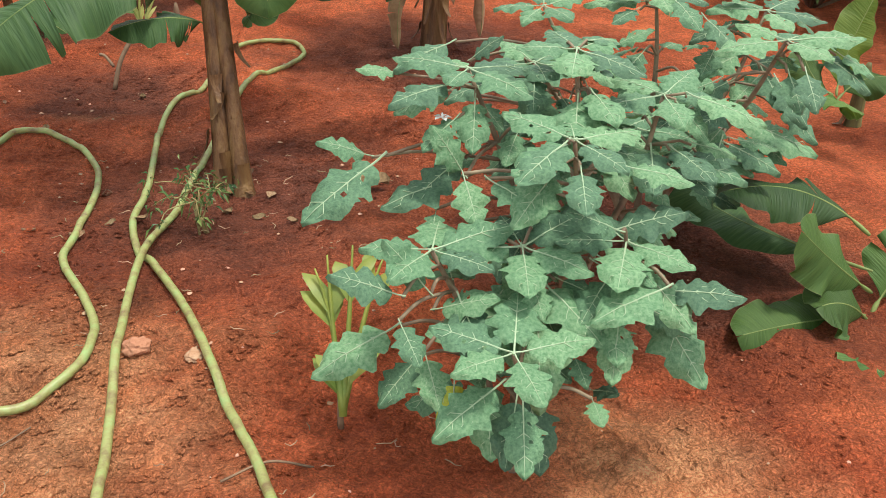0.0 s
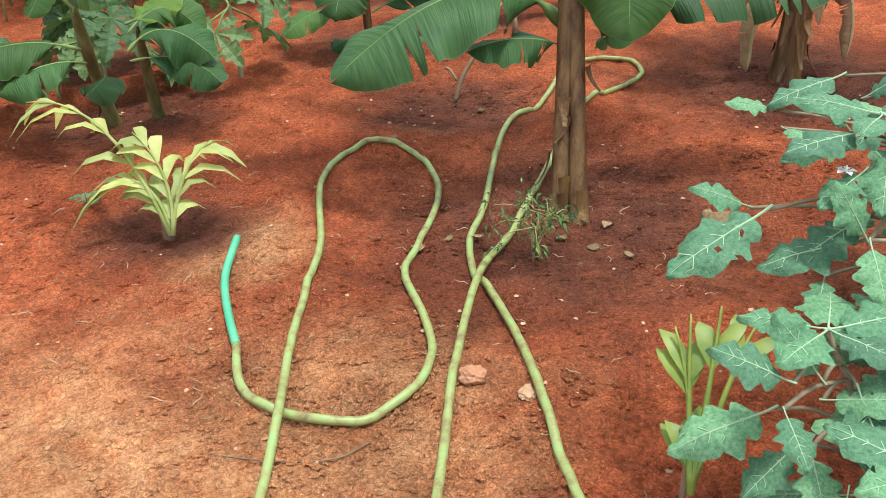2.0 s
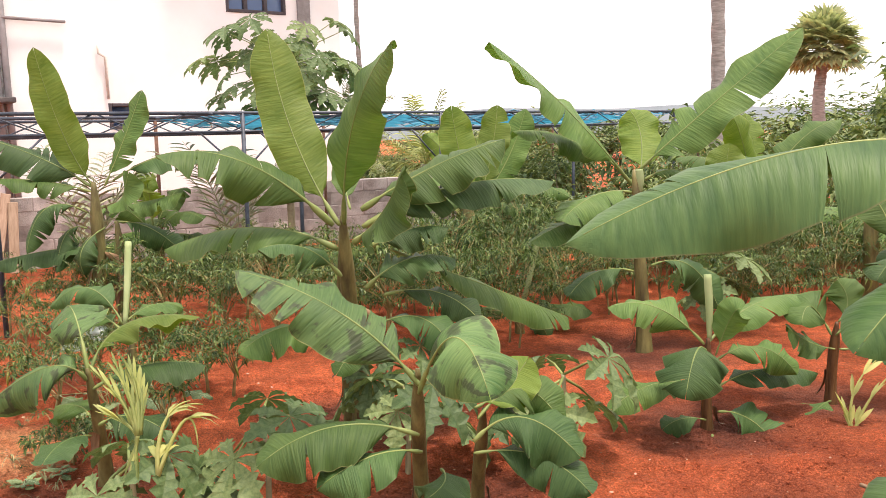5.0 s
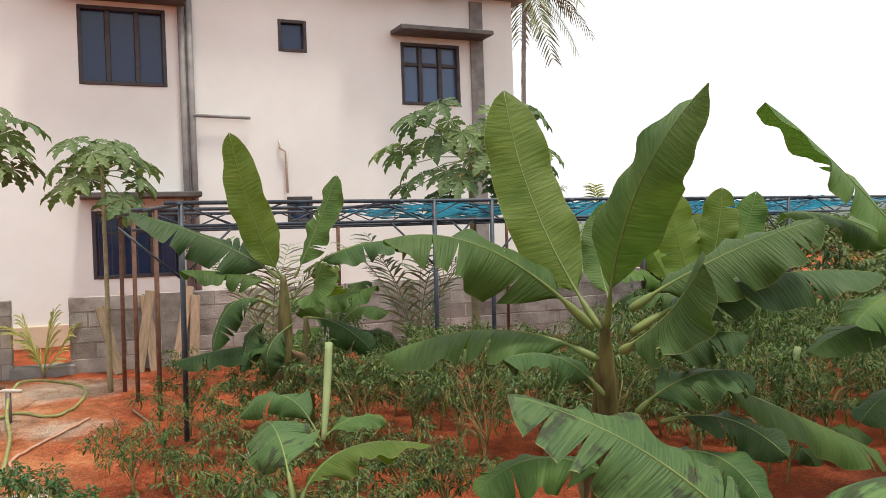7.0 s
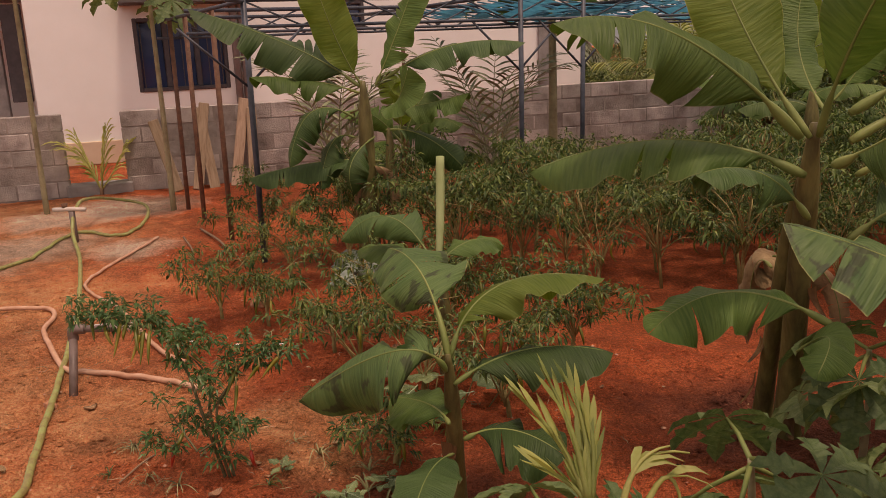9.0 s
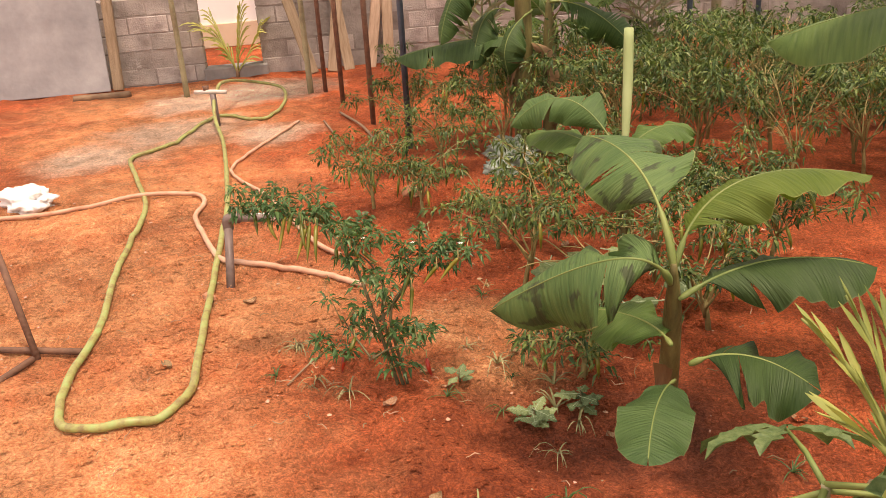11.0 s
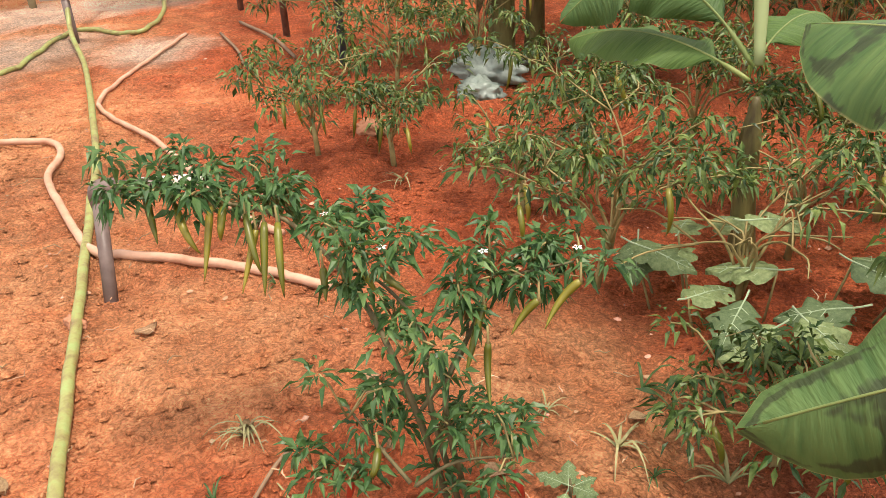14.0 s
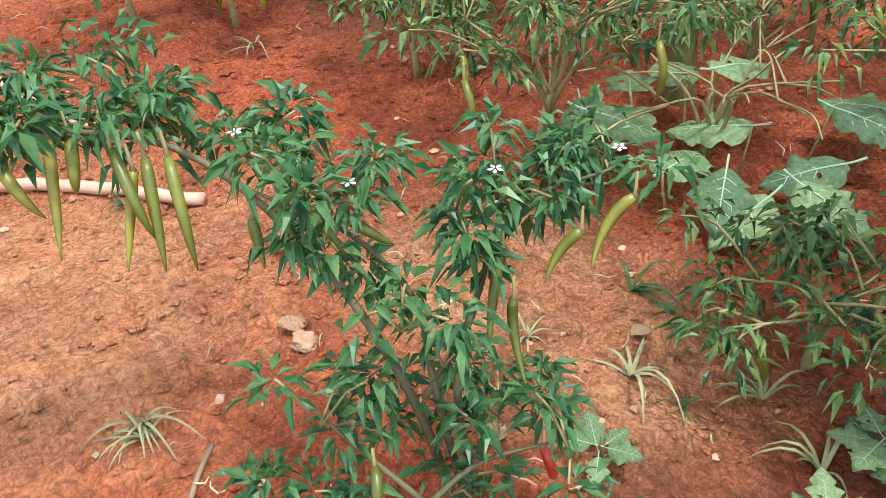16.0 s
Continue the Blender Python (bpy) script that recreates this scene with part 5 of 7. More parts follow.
banana_leaf(banana_o, (-0.07, 0.08, 0.81), (-0.24, 0.08, 0.94), (-0.48, -0.10, 0.94), 0.3, BLADE, fold=0.5, roll=0, tears=3, seed=373)
banana_leaf(banana_o, (-0.05, -0.01, 0.61), (0.09, 0.09, 0.73), (0.34, 0.10, 0.60), 0.36, BLADE, fold=0.5, roll=0, tears=4, seed=374)
banana_leaf(banana_o, (-0.07, 0.05, 0.76), (-0.15, 0.21, 1.17), (-0.31, 0.32, 1.52), 0.36, BLADE, fold=0.3, roll=0, tears=2, seed=375)
banana_leaf(banana_o, (-0.07, 0.06, 0.79), (0.08, 0.38, 1.15), (0.33, 0.66, 1.35), 0.36, BLADE, fold=0.3, roll=0, tears=2, seed=376)
banana_leaf(banana_o, (-0.08, 0.10, 0.86), (-0.33, 0.50, 1.18), (-0.76, 0.64, 1.27), 0.36, BLADE, fold=0.4, roll=0, tears=2, seed=377)
banana_leaf(banana_o, (-0.06, 0.03, 0.71), (-0.10, 0.25, 0.48), (-0.25, 0.42, 0.44), 0.3, BLADE, fold=0.5, roll=0, tears=3, seed=378)
banana_p = banana((-2.2, 7.6), "bright young banana plant beside the trellis", [((0, 0, -0.04), (0.0, 0, 1.0), 0.07, 0.05, 0)], [], 13, 2)
banana_leaf(banana_p, (0.04, 0.06, 0.86), (-0.09, 0.06, 1.27), (-0.18, 0.08, 1.71), 0.34, BLADE_PALE, fold=0.2, roll=0, tears=1, seed=403)
banana_leaf(banana_p, (0.08, 0.09, 0.91), (0.16, 0.19, 1.31), (0.19, 0.27, 1.71), 0.3, BLADE_PALE, fold=0.2, roll=0.2, tears=1, seed=404)
banana_leaf(banana_p, (0.11, 0.10, 0.90), (0.30, 0.25, 1.26), (0.42, 0.37, 1.67), 0.3, BLADE, fold=0.3, roll=0, tears=1, seed=405)
banana_leaf(banana_p, (0.04, 0.05, 0.80), (-0.15, -0.03, 0.91), (-0.43, -0.17, 0.87), 0.3, BLADE, fold=0.5, roll=0, tears=2, seed=406)
banana_leaf(banana_p, (0.13, 0.10, 0.80), (0.32, 0.20, 0.85), (0.60, 0.32, 0.74), 0.3, BLADE, fold=0.5, roll=0, tears=2, seed=407)
banana_leaf(banana_p, (0.09, 0.06, 0.70), (0.08, -0.17, 0.67), (-0.00, -0.35, 0.54), 0.3, BLADE_DARK, fold=0.6, roll=0, tears=2, seed=408)
banana_q = banana((1.1, 8.0), "bright young banana plant behind the garden bed", [((0, 0, -0.04), (0.0, 0, 0.9), 0.07, 0.05, 0)], [], 14, 2)
banana_leaf(banana_q, (-1.05, -0.49, 0.80), (-1.05, -0.45, 1.07), (-1.03, -0.40, 1.32), 0.32, BLADE_PALE, fold=0.2, roll=0, tears=0, seed=434)
banana_leaf(banana_q, (-1.03, -0.49, 0.76), (-0.82, -0.36, 0.93), (-0.58, -0.23, 0.97), 0.34, BLADE, fold=0.5, roll=0, tears=2, seed=435)
banana_leaf(banana_q, (-1.07, -0.51, 0.76), (-1.25, -0.59, 0.85), (-1.41, -0.68, 0.77), 0.34, BLADE, fold=0.5, roll=0, tears=2, seed=436)
banana_leaf(banana_q, (-1.05, -0.50, 0.76), (-0.93, -0.16, 1.14), (-0.82, 0.02, 1.22), 0.3, BLADE, fold=0.4, roll=0, tears=1, seed=437)
banana_r = banana((4.0, 1.75), "young banana plant beside the eggplants", [((0, 0, -0.04), (0, 0, 0.3), 0.04, 0.026, 0)], [], 15, 1)
banana_leaf(banana_r, (-0.14, 0.22, 0.20), (-0.34, 0.30, 0.31), (-0.61, 0.24, 0.35), 0.24, BLADE_DARK, fold=0.4, roll=0.2, tears=1, seed=465)
banana_leaf(banana_r, (-0.14, 0.13, 0.05), (-0.30, 0.10, 0.17), (-0.44, 0.07, 0.29), 0.22, BLADE, fold=0.4, roll=0, tears=0, seed=466)
banana_leaf(banana_r, (-0.16, 0.10, -0.01), (-0.40, 0.03, 0.02), (-0.62, -0.05, 0.04), 0.2, BLADE, fold=0.4, roll=-0.4, tears=0, seed=467)
banana_leaf(banana_r, (-0.15, 0.09, -0.03), (-0.27, 0.04, 0.07), (-0.37, 0.01, 0.09), 0.2, BLADE, fold=0.4, roll=0, tears=0, seed=468)
banana_leaf(banana_r, (-0.14, 0.10, -0.01), (-0.04, 0.16, 0.11), (0.10, 0.19, 0.19), 0.25, BLADE, fold=0.4, roll=0, tears=1, seed=469)
banana_leaf(banana_r, (-0.13, 0.06, -0.07), (-0.26, -0.11, 0.00), (-0.30, -0.21, 0.02), 0.2, BLADE, fold=0.3, roll=0, tears=0, seed=470)
banana_leaf(banana_r, (-0.14, 0.16, 0.11), (-0.44, 0.54, 0.11), (-0.54, 0.71, 0.18), 0.2, BLADE_DARK, fold=0.4, roll=0, tears=0, seed=471)
banana_s = banana((4.6, 3.35), "narrow young banana plant with upright leaves", [((0, 0, -0.04), (0, 0, 0.3), 0.04, 0.026, 0)], [], 16, 1)
banana_leaf(banana_s, (-0.24, -0.20, 0.22), (-0.19, -0.11, 0.37), (-0.07, -0.00, 0.58), 0.2, BLADE_PALE, fold=0.2, roll=0, tears=0, seed=496)
banana_leaf(banana_s, (-0.25, -0.19, 0.22), (-0.33, -0.15, 0.28), (-0.38, -0.09, 0.38), 0.2, BLADE, fold=0.3, roll=0, tears=0, seed=497)
banana_leaf(banana_s, (-0.24, -0.21, 0.20), (-0.12, -0.17, 0.28), (0.03, -0.18, 0.29), 0.2, BLADE, fold=0.4, roll=0, tears=0, seed=498)
banana_leaf(banana_s, (-0.24, -0.22, 0.18), (-0.27, -0.30, 0.23), (-0.31, -0.40, 0.25), 0.18, BLADE, fold=0.4, roll=0, tears=0, seed=499)
pl = banana((2.3, 7.3), "banana plant deeper in the garden with green leaves", [((0, 0, -0.04), (0, 0.03, 0.81), 0.08, 0.05, 1)], [], 40, 2)
rg = random.Random(70)
for k in range(9):
    a, el = k * 2.4 + 0, 1.25 - 0.17 * k
    d = Vector((math.cos(a) * math.cos(el), math.sin(a) * math.cos(el), math.sin(el)))
    L = rg.uniform(0.7, 1.0) * 1.3
    b = Vector((0, 0, 0.78 - 0.02 * k))
    banana_leaf(pl, b, b + d * L * 0.5 + Vector((0, 0, 0.05)), b + d * L - Vector((0, 0, 0.3 * L * math.cos(el))), 0.32, BLADE_PALE if k < 2 else BLADE, fold=0.4, tears=2, seed=700 + k)
pl = banana((-3.0, 9.4), "banana plant deeper in the garden with green leaves", [((0, 0, -0.04), (0, 0.03, 0.74), 0.08, 0.05, 1)], [], 41, 2)
rg = random.Random(71)
for k in range(9):
    a, el = k * 2.4 + 1, 1.25 - 0.17 * k
    d = Vector((math.cos(a) * math.cos(el), math.sin(a) * math.cos(el), math.sin(el)))
    L = rg.uniform(0.7, 1.0) * 1.2
    b = Vector((0, 0, 0.72 - 0.02 * k))
    banana_leaf(pl, b, b + d * L * 0.5 + Vector((0, 0, 0.05)), b + d * L - Vector((0, 0, 0.3 * L * math.cos(el))), 0.32, BLADE_PALE if k < 2 else BLADE, fold=0.4, tears=2, seed=740 + k)
pl = banana((0.1, 9.2), "banana plant deeper in the garden with green leaves", [((0, 0, -0.04), (0, 0.03, 0.81), 0.08, 0.05, 1)], [], 42, 2)
rg = random.Random(72)
for k in range(9):
    a, el = k * 2.4 + 2, 1.25 - 0.17 * k
    d = Vector((math.cos(a) * math.cos(el), math.sin(a) * math.cos(el), math.sin(el)))
    L = rg.uniform(0.7, 1.0) * 1.3
    b = Vector((0, 0, 0.78 - 0.02 * k))
    banana_leaf(pl, b, b + d * L * 0.5 + Vector((0, 0, 0.05)), b + d * L - Vector((0, 0, 0.3 * L * math.cos(el))), 0.32, BLADE_PALE if k < 2 else BLADE, fold=0.4, tears=2, seed=780 + k)
pl = banana((-5.9, 7.4), "banana plant deeper in the garden with green leaves", [((0, 0, -0.04), (0, 0.03, 0.56), 0.08, 0.05, 1)], [], 43, 2)
rg = random.Random(73)
for k in range(9):
    a, el = k * 2.4 + 3, 1.25 - 0.17 * k
    d = Vector((math.cos(a) * math.cos(el), math.sin(a) * math.cos(el), math.sin(el)))
    L = rg.uniform(0.7, 1.0) * 0.9
    b = Vector((0, 0, 0.54 - 0.02 * k))
    banana_leaf(pl, b, b + d * L * 0.5 + Vector((0, 0, 0.05)), b + d * L - Vector((0, 0, 0.3 * L * math.cos(el))), 0.32, BLADE_PALE if k < 2 else BLADE, fold=0.4, tears=2, seed=820 + k)
dead_leaves(banana_b, (-0.1, 0.06, 0), (-0.02, -0.15, 0.8), 2, 301)
dead_leaves(banana_e, (0, 0, 0), (0, 0, 1.1), 2, 311)
dead_leaves(banana_o, (0, 0, 0), (0.05, 0.05, 0.9), 6, 321)

# ---- eggplants ----
def egg_leaf_mesh(seed, mat, holes=0):
    """A lobed, puckered leaf, 1 long, with raised veins; the stalk at the origin, the tip along +y."""
    rng = random.Random(seed)
    bm = bmesh.new()
    N, C = 18, 4
    grid = {}
    for i in range(N + 1):
        u = i / N
        lobe = 0.66 + 0.58 * abs(math.sin(u * 3.4 * math.pi + 0.25 * seed)) ** 0.8 * (1 - 0.55 * u)
        w = 0.37 * (math.sin(math.pi * min(1, u * 0.93 + 0.06)) ** 0.75) * lobe * (1 - 0.25 * u)
        if u > 0.96:
            w *= 0.3
        for k in range(-C, C + 1):
            v = k / C
            jag = 1 + 0.09 * math.sin(u * 31 + seed) * abs(v)
            z = 0.05 * abs(v) - 0.15 * u * u + 0.035 * math.sin(u * 14 + abs(v) * 3 + seed) * abs(v) - 0.10 * v * v
            grid[i, k] = bm.verts.new((w * v * jag, u, z + 0.018 * noise.noise((u * 6, v * 3, seed))))
    for i in range(N):
        for k in range(-C, C):
            if holes and rng.random() < holes and 2 < i < N - 2 and k not in (-1, 0):
                continue
            bm.faces.new((grid[i, k], grid[i, k + 1], grid[i + 1, k + 1], grid[i + 1, k]))
    me = mesh_of("leaf", bm, mat)
    me.polygons.foreach_set("use_smooth", [True] * len(me.polygons))
    vb = bmesh.new()
    mid = [grid_z(u, seed) for u in (0, .2, .4, .6, .8, .96)]
    tube(vb, [(0, u, z + 0.006) for u, z in zip((0, .2, .4, .6, .8, .96), mid)], [.014, .012, .009, .007, .005, .002], 5)
    for u in (0.16, 0.34, 0.52, 0.68):
        for s in (-1, 1):
            z = grid_z(u, seed)
            tube(vb, [(0, u, z + 0.004), (s * 0.12, u + 0.09, z - 0.012), (s * 0.22 * (1.1 - u), u + 0.17, z - 0.05)], [.007, .005, .002], 4)
    tube(vb, [(0, -0.22, 0.05), (0, -0.1, 0.02), (0, 0.02, 0.004)], [.016, .014, .014], 5)
    ve = mesh_of("vein", vb, EGG_VEIN)
    return me, ve


def grid_z(u, seed):
    return -0.15 * u * u + 0.018 * noise.noise((u * 6, 0, seed))


EGG_MESHES = [egg_leaf_mesh(s, EGG, h) for s, h in ((1, 0), (2, 0), (3, 0), (4, 0), (5, 0.015))]
EGG_YELLOW_MESH = egg_leaf_mesh(7, EGG_YELLOW)


def put_leaf(parent, base, tip, pick, mesh_pair=None, flat=0.0):
    base, tip = Vector(base), Vector(tip)
    y = tip - base
    L = max(0.02, y.length) * 1.02
    y.normalize()
    up = Vector((0, 0, 1)) + Vector((-0.1, -0.7, 0.2)) * (0.15 + 0.8 * abs(y.z))
    z = (up - y * up.dot(y)).normalized()
    x = y.cross(z)
    m = Matrix(((x.x, y.x, z.x, base.x), (x.y, y.y, z.y, base.y), (x.z, y.z, z.z, base.z), (0, 0, 0, 1))) @ Matrix.Diagonal((L * 0.98, L, L, 1))
    me, ve = mesh_pair or EGG_MESHES[pick % len(EGG_MESHES)]
    o = new("leaf", me)
    o.parent = parent
    o.matrix_basis = m
    v = new("vein", ve)
    v.parent = o
    return o


def eggplant(at, label, stalks, leaves, seed, fill, reach, flowers=()):
    p = thing("eggplant", (at[0], at[1], 0), label, "eggplant", "eggplant bushes")
    rng = random.Random(seed)
    tops = []
    for a, h, lean in stalks:
        d = Vector((math.cos(a), math.sin(a), 0))
        pts = smooth_path([(0, 0, -0.04), d * lean * 0.3 + Vector((0, 0, h * 0.35)), d * lean * 0.7 + Vector((0.02, 0, h * 0.7)), d * lean + Vector((0, 0, h))], 5)
        part("stalk", tube(bmesh.new(), pts, [0.014 - 0.009 * i / (len(pts) - 1) for i in range(len(pts))], 7), EGG_STEM, p)
        tops.append(pts)
    for i, (b, t) in enumerate(leaves):
        b, t = Vector(b), Vector(t)
        put_leaf(p, b, t, i)
        # twig from the nearest stalk
        s = min((q for pts in tops for q in pts[3:]), key=lambda q: (q - b).length + max(0, q.z - b.z) * 2)
        if (s - b).length > 0.05:
            back = b - (t - b).normalized() * (t - b).length * 0.2
            part("twig", tube(bmesh.new(), smooth_path([s, s.lerp(back, 0.6) + Vector((0, 0, 0.02)), back], 4), 0.0045, 5), EGG_STEM, p)
    for i in range(fill):
        pts = rng.choice(tops)
        s = rng.choice(pts[len(pts) // 3:])
        a = rng.uniform(0, 6.283)
        L = rng.uniform(0.09, 0.17)
        d = Vector((math.cos(a), math.sin(a), rng.uniform(-0.35, 0.3))).normalized()
        st = s + d * rng.uniform(0.05, reach)
        put_leaf(p, st, st + (d + Vector((0, 0, -0.2))).normalized() * L, rng.randrange(5))
        part("twig", tube(bmesh.new(), [s, s.lerp(st, 0.6) + Vector((0, 0, 0.012)), st - d * L * 0.2], 0.0038, 5), EGG_STEM, p)
    # a rosette of spreading leaves at each stalk's end
    for pts in tops:
        turn = rng.uniform(0, 6)
        for k in range(5):
            a = turn + k * 1.2566 + rng.uniform(-.25, .25)
            d = Vector((math.cos(a), math.sin(a), rng.uniform(-0.05, 0.3))).normalized()
            st = pts[-1] + d * 0.03
            put_leaf(p, st, st + d * rng.uniform(0.11, 0.17), rng.randrange(5))
    for f in flowers:
        bm = bmesh.new()
        f = Vector(f)
        for k in range(5):
            a = k * 1.2566
            c, s = math.cos(a), math.sin(a)
            vs = [bm.verts.new(f + Vector((c * r - s * q, s * r + c * q, z))) for r, q, z in ((0.002, 0, 0), (0.014, -0.008, 0.004), (0.024, 0, 0.0), (0.014, 0.008, 0.004))]
            bm.faces.new(vs)
        tube(bm, [f, f + Vector((0, 0, 0.012))], [0.004, 0.002], 5)
        part("flower", bm, PETAL, p, "small pale flower")
    return p


egg_leaves = [
    ((-0.28, -0.03, 0.49), (-0.39, -0.05, 0.56)),
    ((-0.21, 0.04, 0.46), (-0.28, 0.04, 0.57)),
    ((-0.29, 0.06, 0.33), (-0.45, -0.02, 0.30)),
    ((-0.26, -0.05, 0.42), (-0.23, -0.14, 0.40)),
    ((-0.17, 0.03, 0.41), (-0.07, -0.01, 0.47)),
    ((0.02, 0.09, 0.36), (-0.02, 0.09, 0.47)),
    ((0.02, -0.04, 0.41), (0.01, -0.18, 0.30)),
    ((0.05, 0.04, 0.39), (-0.20, -0.01, 0.41)),
    ((0.11, 0.10, 0.35), (0.20, 0.03, 0.35)),
    ((0.19, 0.07, 0.57), (0.09, 0.04, 0.64)),
    ((0.22, 0.14, 0.53), (0.35, 0.11, 0.60)),
    ((0.26, -0.05, 0.49), (0.11, -0.12, 0.49)),
    ((0.31, 0.01, 0.45), (0.45, -0.04, 0.48)),
    ((0.31, 0.06, 0.37), (0.40, -0.08, 0.27)),
    ((0.18, -0.07, 0.42), (0.15, -0.17, 0.36)),
]
egg_leaves += [
    ((-0.11, -0.03, 0.30), (-0.10, -0.10, 0.31)),
    ((-0.23, 0.04, 0.26), (-0.31, -0.05, 0.23)),
    ((-0.21, -0.07, 0.35), (-0.19, -0.17, 0.31)),
    ((-0.08, -0.04, 0.25), (-0.08, -0.17, 0.17)),
    ((0.03, 0.00, 0.18), (0.04, -0.13, 0.08)),
    ((0.10, -0.07, 0.34), (0.11, -0.14, 0.33)),
    ((0.16, -0.04, 0.23), (0.19, -0.09, 0.27)),
    ((0.12, -0.16, 0.30), (0.12, -0.23, 0.31)),
    ((0.22, 0.06, 0.51), (0.26, -0.03, 0.50)),
    ((-0.14, 0.13, 0.46), (-0.12, 0.08, 0.48)),
]
eggplant((2.66, 1.3), "leafy eggplant bush with grey-green lobed leaves", [(2.6, 0.5, 0.22), (0.4, 0.52, 0.25), (4.4, 0.42, 0.16), (1.5, 0.5, 0.12)], egg_leaves, 1, 26, 0.1, [])
egg_leaves = [
    ((-0.29, -0.13, 0.58), (-0.27, -0.24, 0.53)),
    ((-0.29, -0.04, 0.57), (-0.35, -0.04, 0.68)),
    ((-0.31, 0.02, 0.51), (-0.48, -0.05, 0.50)),
    ((-0.22, -0.12, 0.57), (-0.12, -0.21, 0.55)),
    ((-0.50, -0.01, 0.57), (-0.67, -0.12, 0.50)),
    ((-0.52, 0.08, 0.56), (-0.62, 0.05, 0.62)),
    ((-0.24, -0.15, 0.48), (-0.22, -0.22, 0.47)),
    ((-0.35, -0.06, 0.46), (-0.37, -0.15, 0.43)),
    ((-0.08, 0.02, 0.45), (-0.12, -0.09, 0.40)),
    ((-0.06, -0.07, 0.58), (-0.12, -0.14, 0.58)),
    ((0.09, 0.01, 0.57), (-0.01, -0.04, 0.60)),
    ((0.05, -0.12, 0.62), (0.12, -0.19, 0.63)),
    ((-0.03, -0.00, 0.65), (-0.07, -0.09, 0.62)),
    ((-0.14, 0.07, 0.61), (-0.18, -0.02, 0.58)),
]
eggplant((2.85, 1.72), "tall eggplant bush with insect-eaten grey-green leaves", [(2.6, 0.75, 0.3), (0.4, 0.7, 0.25), (4.4, 0.7, 0.2), (1.5, 0.8, 0.15)], egg_leaves, 2, 66, 0.14, [(-0.33, 0.04, 0.67), (-0.13, 0.21, 0.67)])
egg_leaves = [
    ((-0.37, -0.03, 0.57), (-0.41, -0.05, 0.65)),
    ((-0.28, 0.07, 0.59), (-0.45, 0.01, 0.59)),
    ((-0.82, 0.17, 0.55), (-0.93, 0.13, 0.59)),
    ((-0.78, 0.00, 0.55), (-0.72, -0.07, 0.56)),
    ((-0.62, 0.08, 0.54), (-0.68, 0.07, 0.63)),
    ((-0.65, 0.23, 0.62), (-0.82, 0.15, 0.59)),
    ((0.06, 0.01, 0.58), (-0.01, -0.08, 0.54)),
    ((-0.17, 0.10, 0.56), (-0.04, 0.03, 0.57)),
    ((0.36, 0.17, 0.57), (0.48, 0.13, 0.62)),
    ((0.27, -0.05, 0.46), (0.48, -0.16, 0.42)),
    ((0.14, -0.02, 0.36), (0.01, -0.11, 0.30)),
    ((-0.05, -0.09, 0.49), (-0.19, -0.16, 0.48)),
    ((-0.57, 0.11, 0.62), (-0.50, 0.08, 0.70)),
    ((-0.23, 0.20, 0.65), (-0.31, 0.17, 0.71)),
    ((-0.13, 0.05, 0.68), (-0.05, 0.02, 0.74)),
]
egg_leaves += [
    ((0.20, 0.11, 0.64), (0.13, 0.01, 0.60)),
    ((-0.40, 0.11, 0.45), (-0.49, 0.01, 0.39)),
    ((-0.56, -0.01, 0.51), (-0.50, -0.10, 0.47)),
    ((0.35, 0.08, 0.56), (0.24, -0.01, 0.52)),
    ((0.25, 0.24, 0.67), (0.33, 0.20, 0.72)),
    ((-0.05, 0.07, 0.64), (-0.14, -0.02, 0.60)),
    ((0.17, 0.06, 0.49), (0.08, -0.03, 0.45)),
]
eggplant((3.25, 2.3), "spreading eggplant bush with large grey-green leaves", [(2.6, 0.75, 0.4), (0.4, 0.75, 0.4), (3.6, 0.7, 0.5), (1.5, 0.8, 0.2), (5.2, 0.8, 0.4)], egg_leaves, 3, 100, 0.2, [(0.13, -0.00, 0.55), (0.20, -0.07, 0.45)])
put_leaf(bpy.data.objects["eggplant"], (-0.16, -0.13, 0.33), (-0.17, -0.20, 0.25), 0, EGG_YELLOW_MESH)


# ---- chili plants ----
def leaf_cloud(bm, centre, radius, count, length, rng, droop=0.05, slim=1.0):
    """Narrow pointed leaves set round a twig's end."""
    centre = Vector(centre)
    for _ in range(count):
        d = Vector((rng.gauss(0, 1), rng.gauss(0, 1), rng.gauss(0.15, 0.8))).normalized()
        p = centre + Vector((d.x, d.y, d.z * 0.75)) * radius * rng.uniform(0.1, 1.0)
        out = Vector((d.x + rng.gauss(0, .4), d.y + rng.gauss(0, .4), d.z * 0.4 - droop + rng.gauss(0, .3))).normalized()
        s = out.cross(Vector((rng.gauss(0, .4), rng.gauss(0, .4), 1))).normalized()
        n_ = s.cross(out)
        L = length * rng.uniform(0.6, 1.25)
        w = L * rng.uniform(0.15, 0.24) * slim
        a = bm.verts.new(p)
        l1, r1 = bm.verts.new(p + out * L * 0.4 + s * w + n_ * w * 0.7), bm.verts.new(p + out * L * 0.4 - s * w + n_ * w * 0.7)
        m = bm.verts.new(p + out * L * 0.45)
        t = bm.verts.new(p + out * L - Vector((0, 0, L * rng.uniform(0.05, 0.6))))
        for f in ((a, m, l1), (a, r1, m), (m, t, l1), (m, r1, t)):
            bm.faces.new(f)


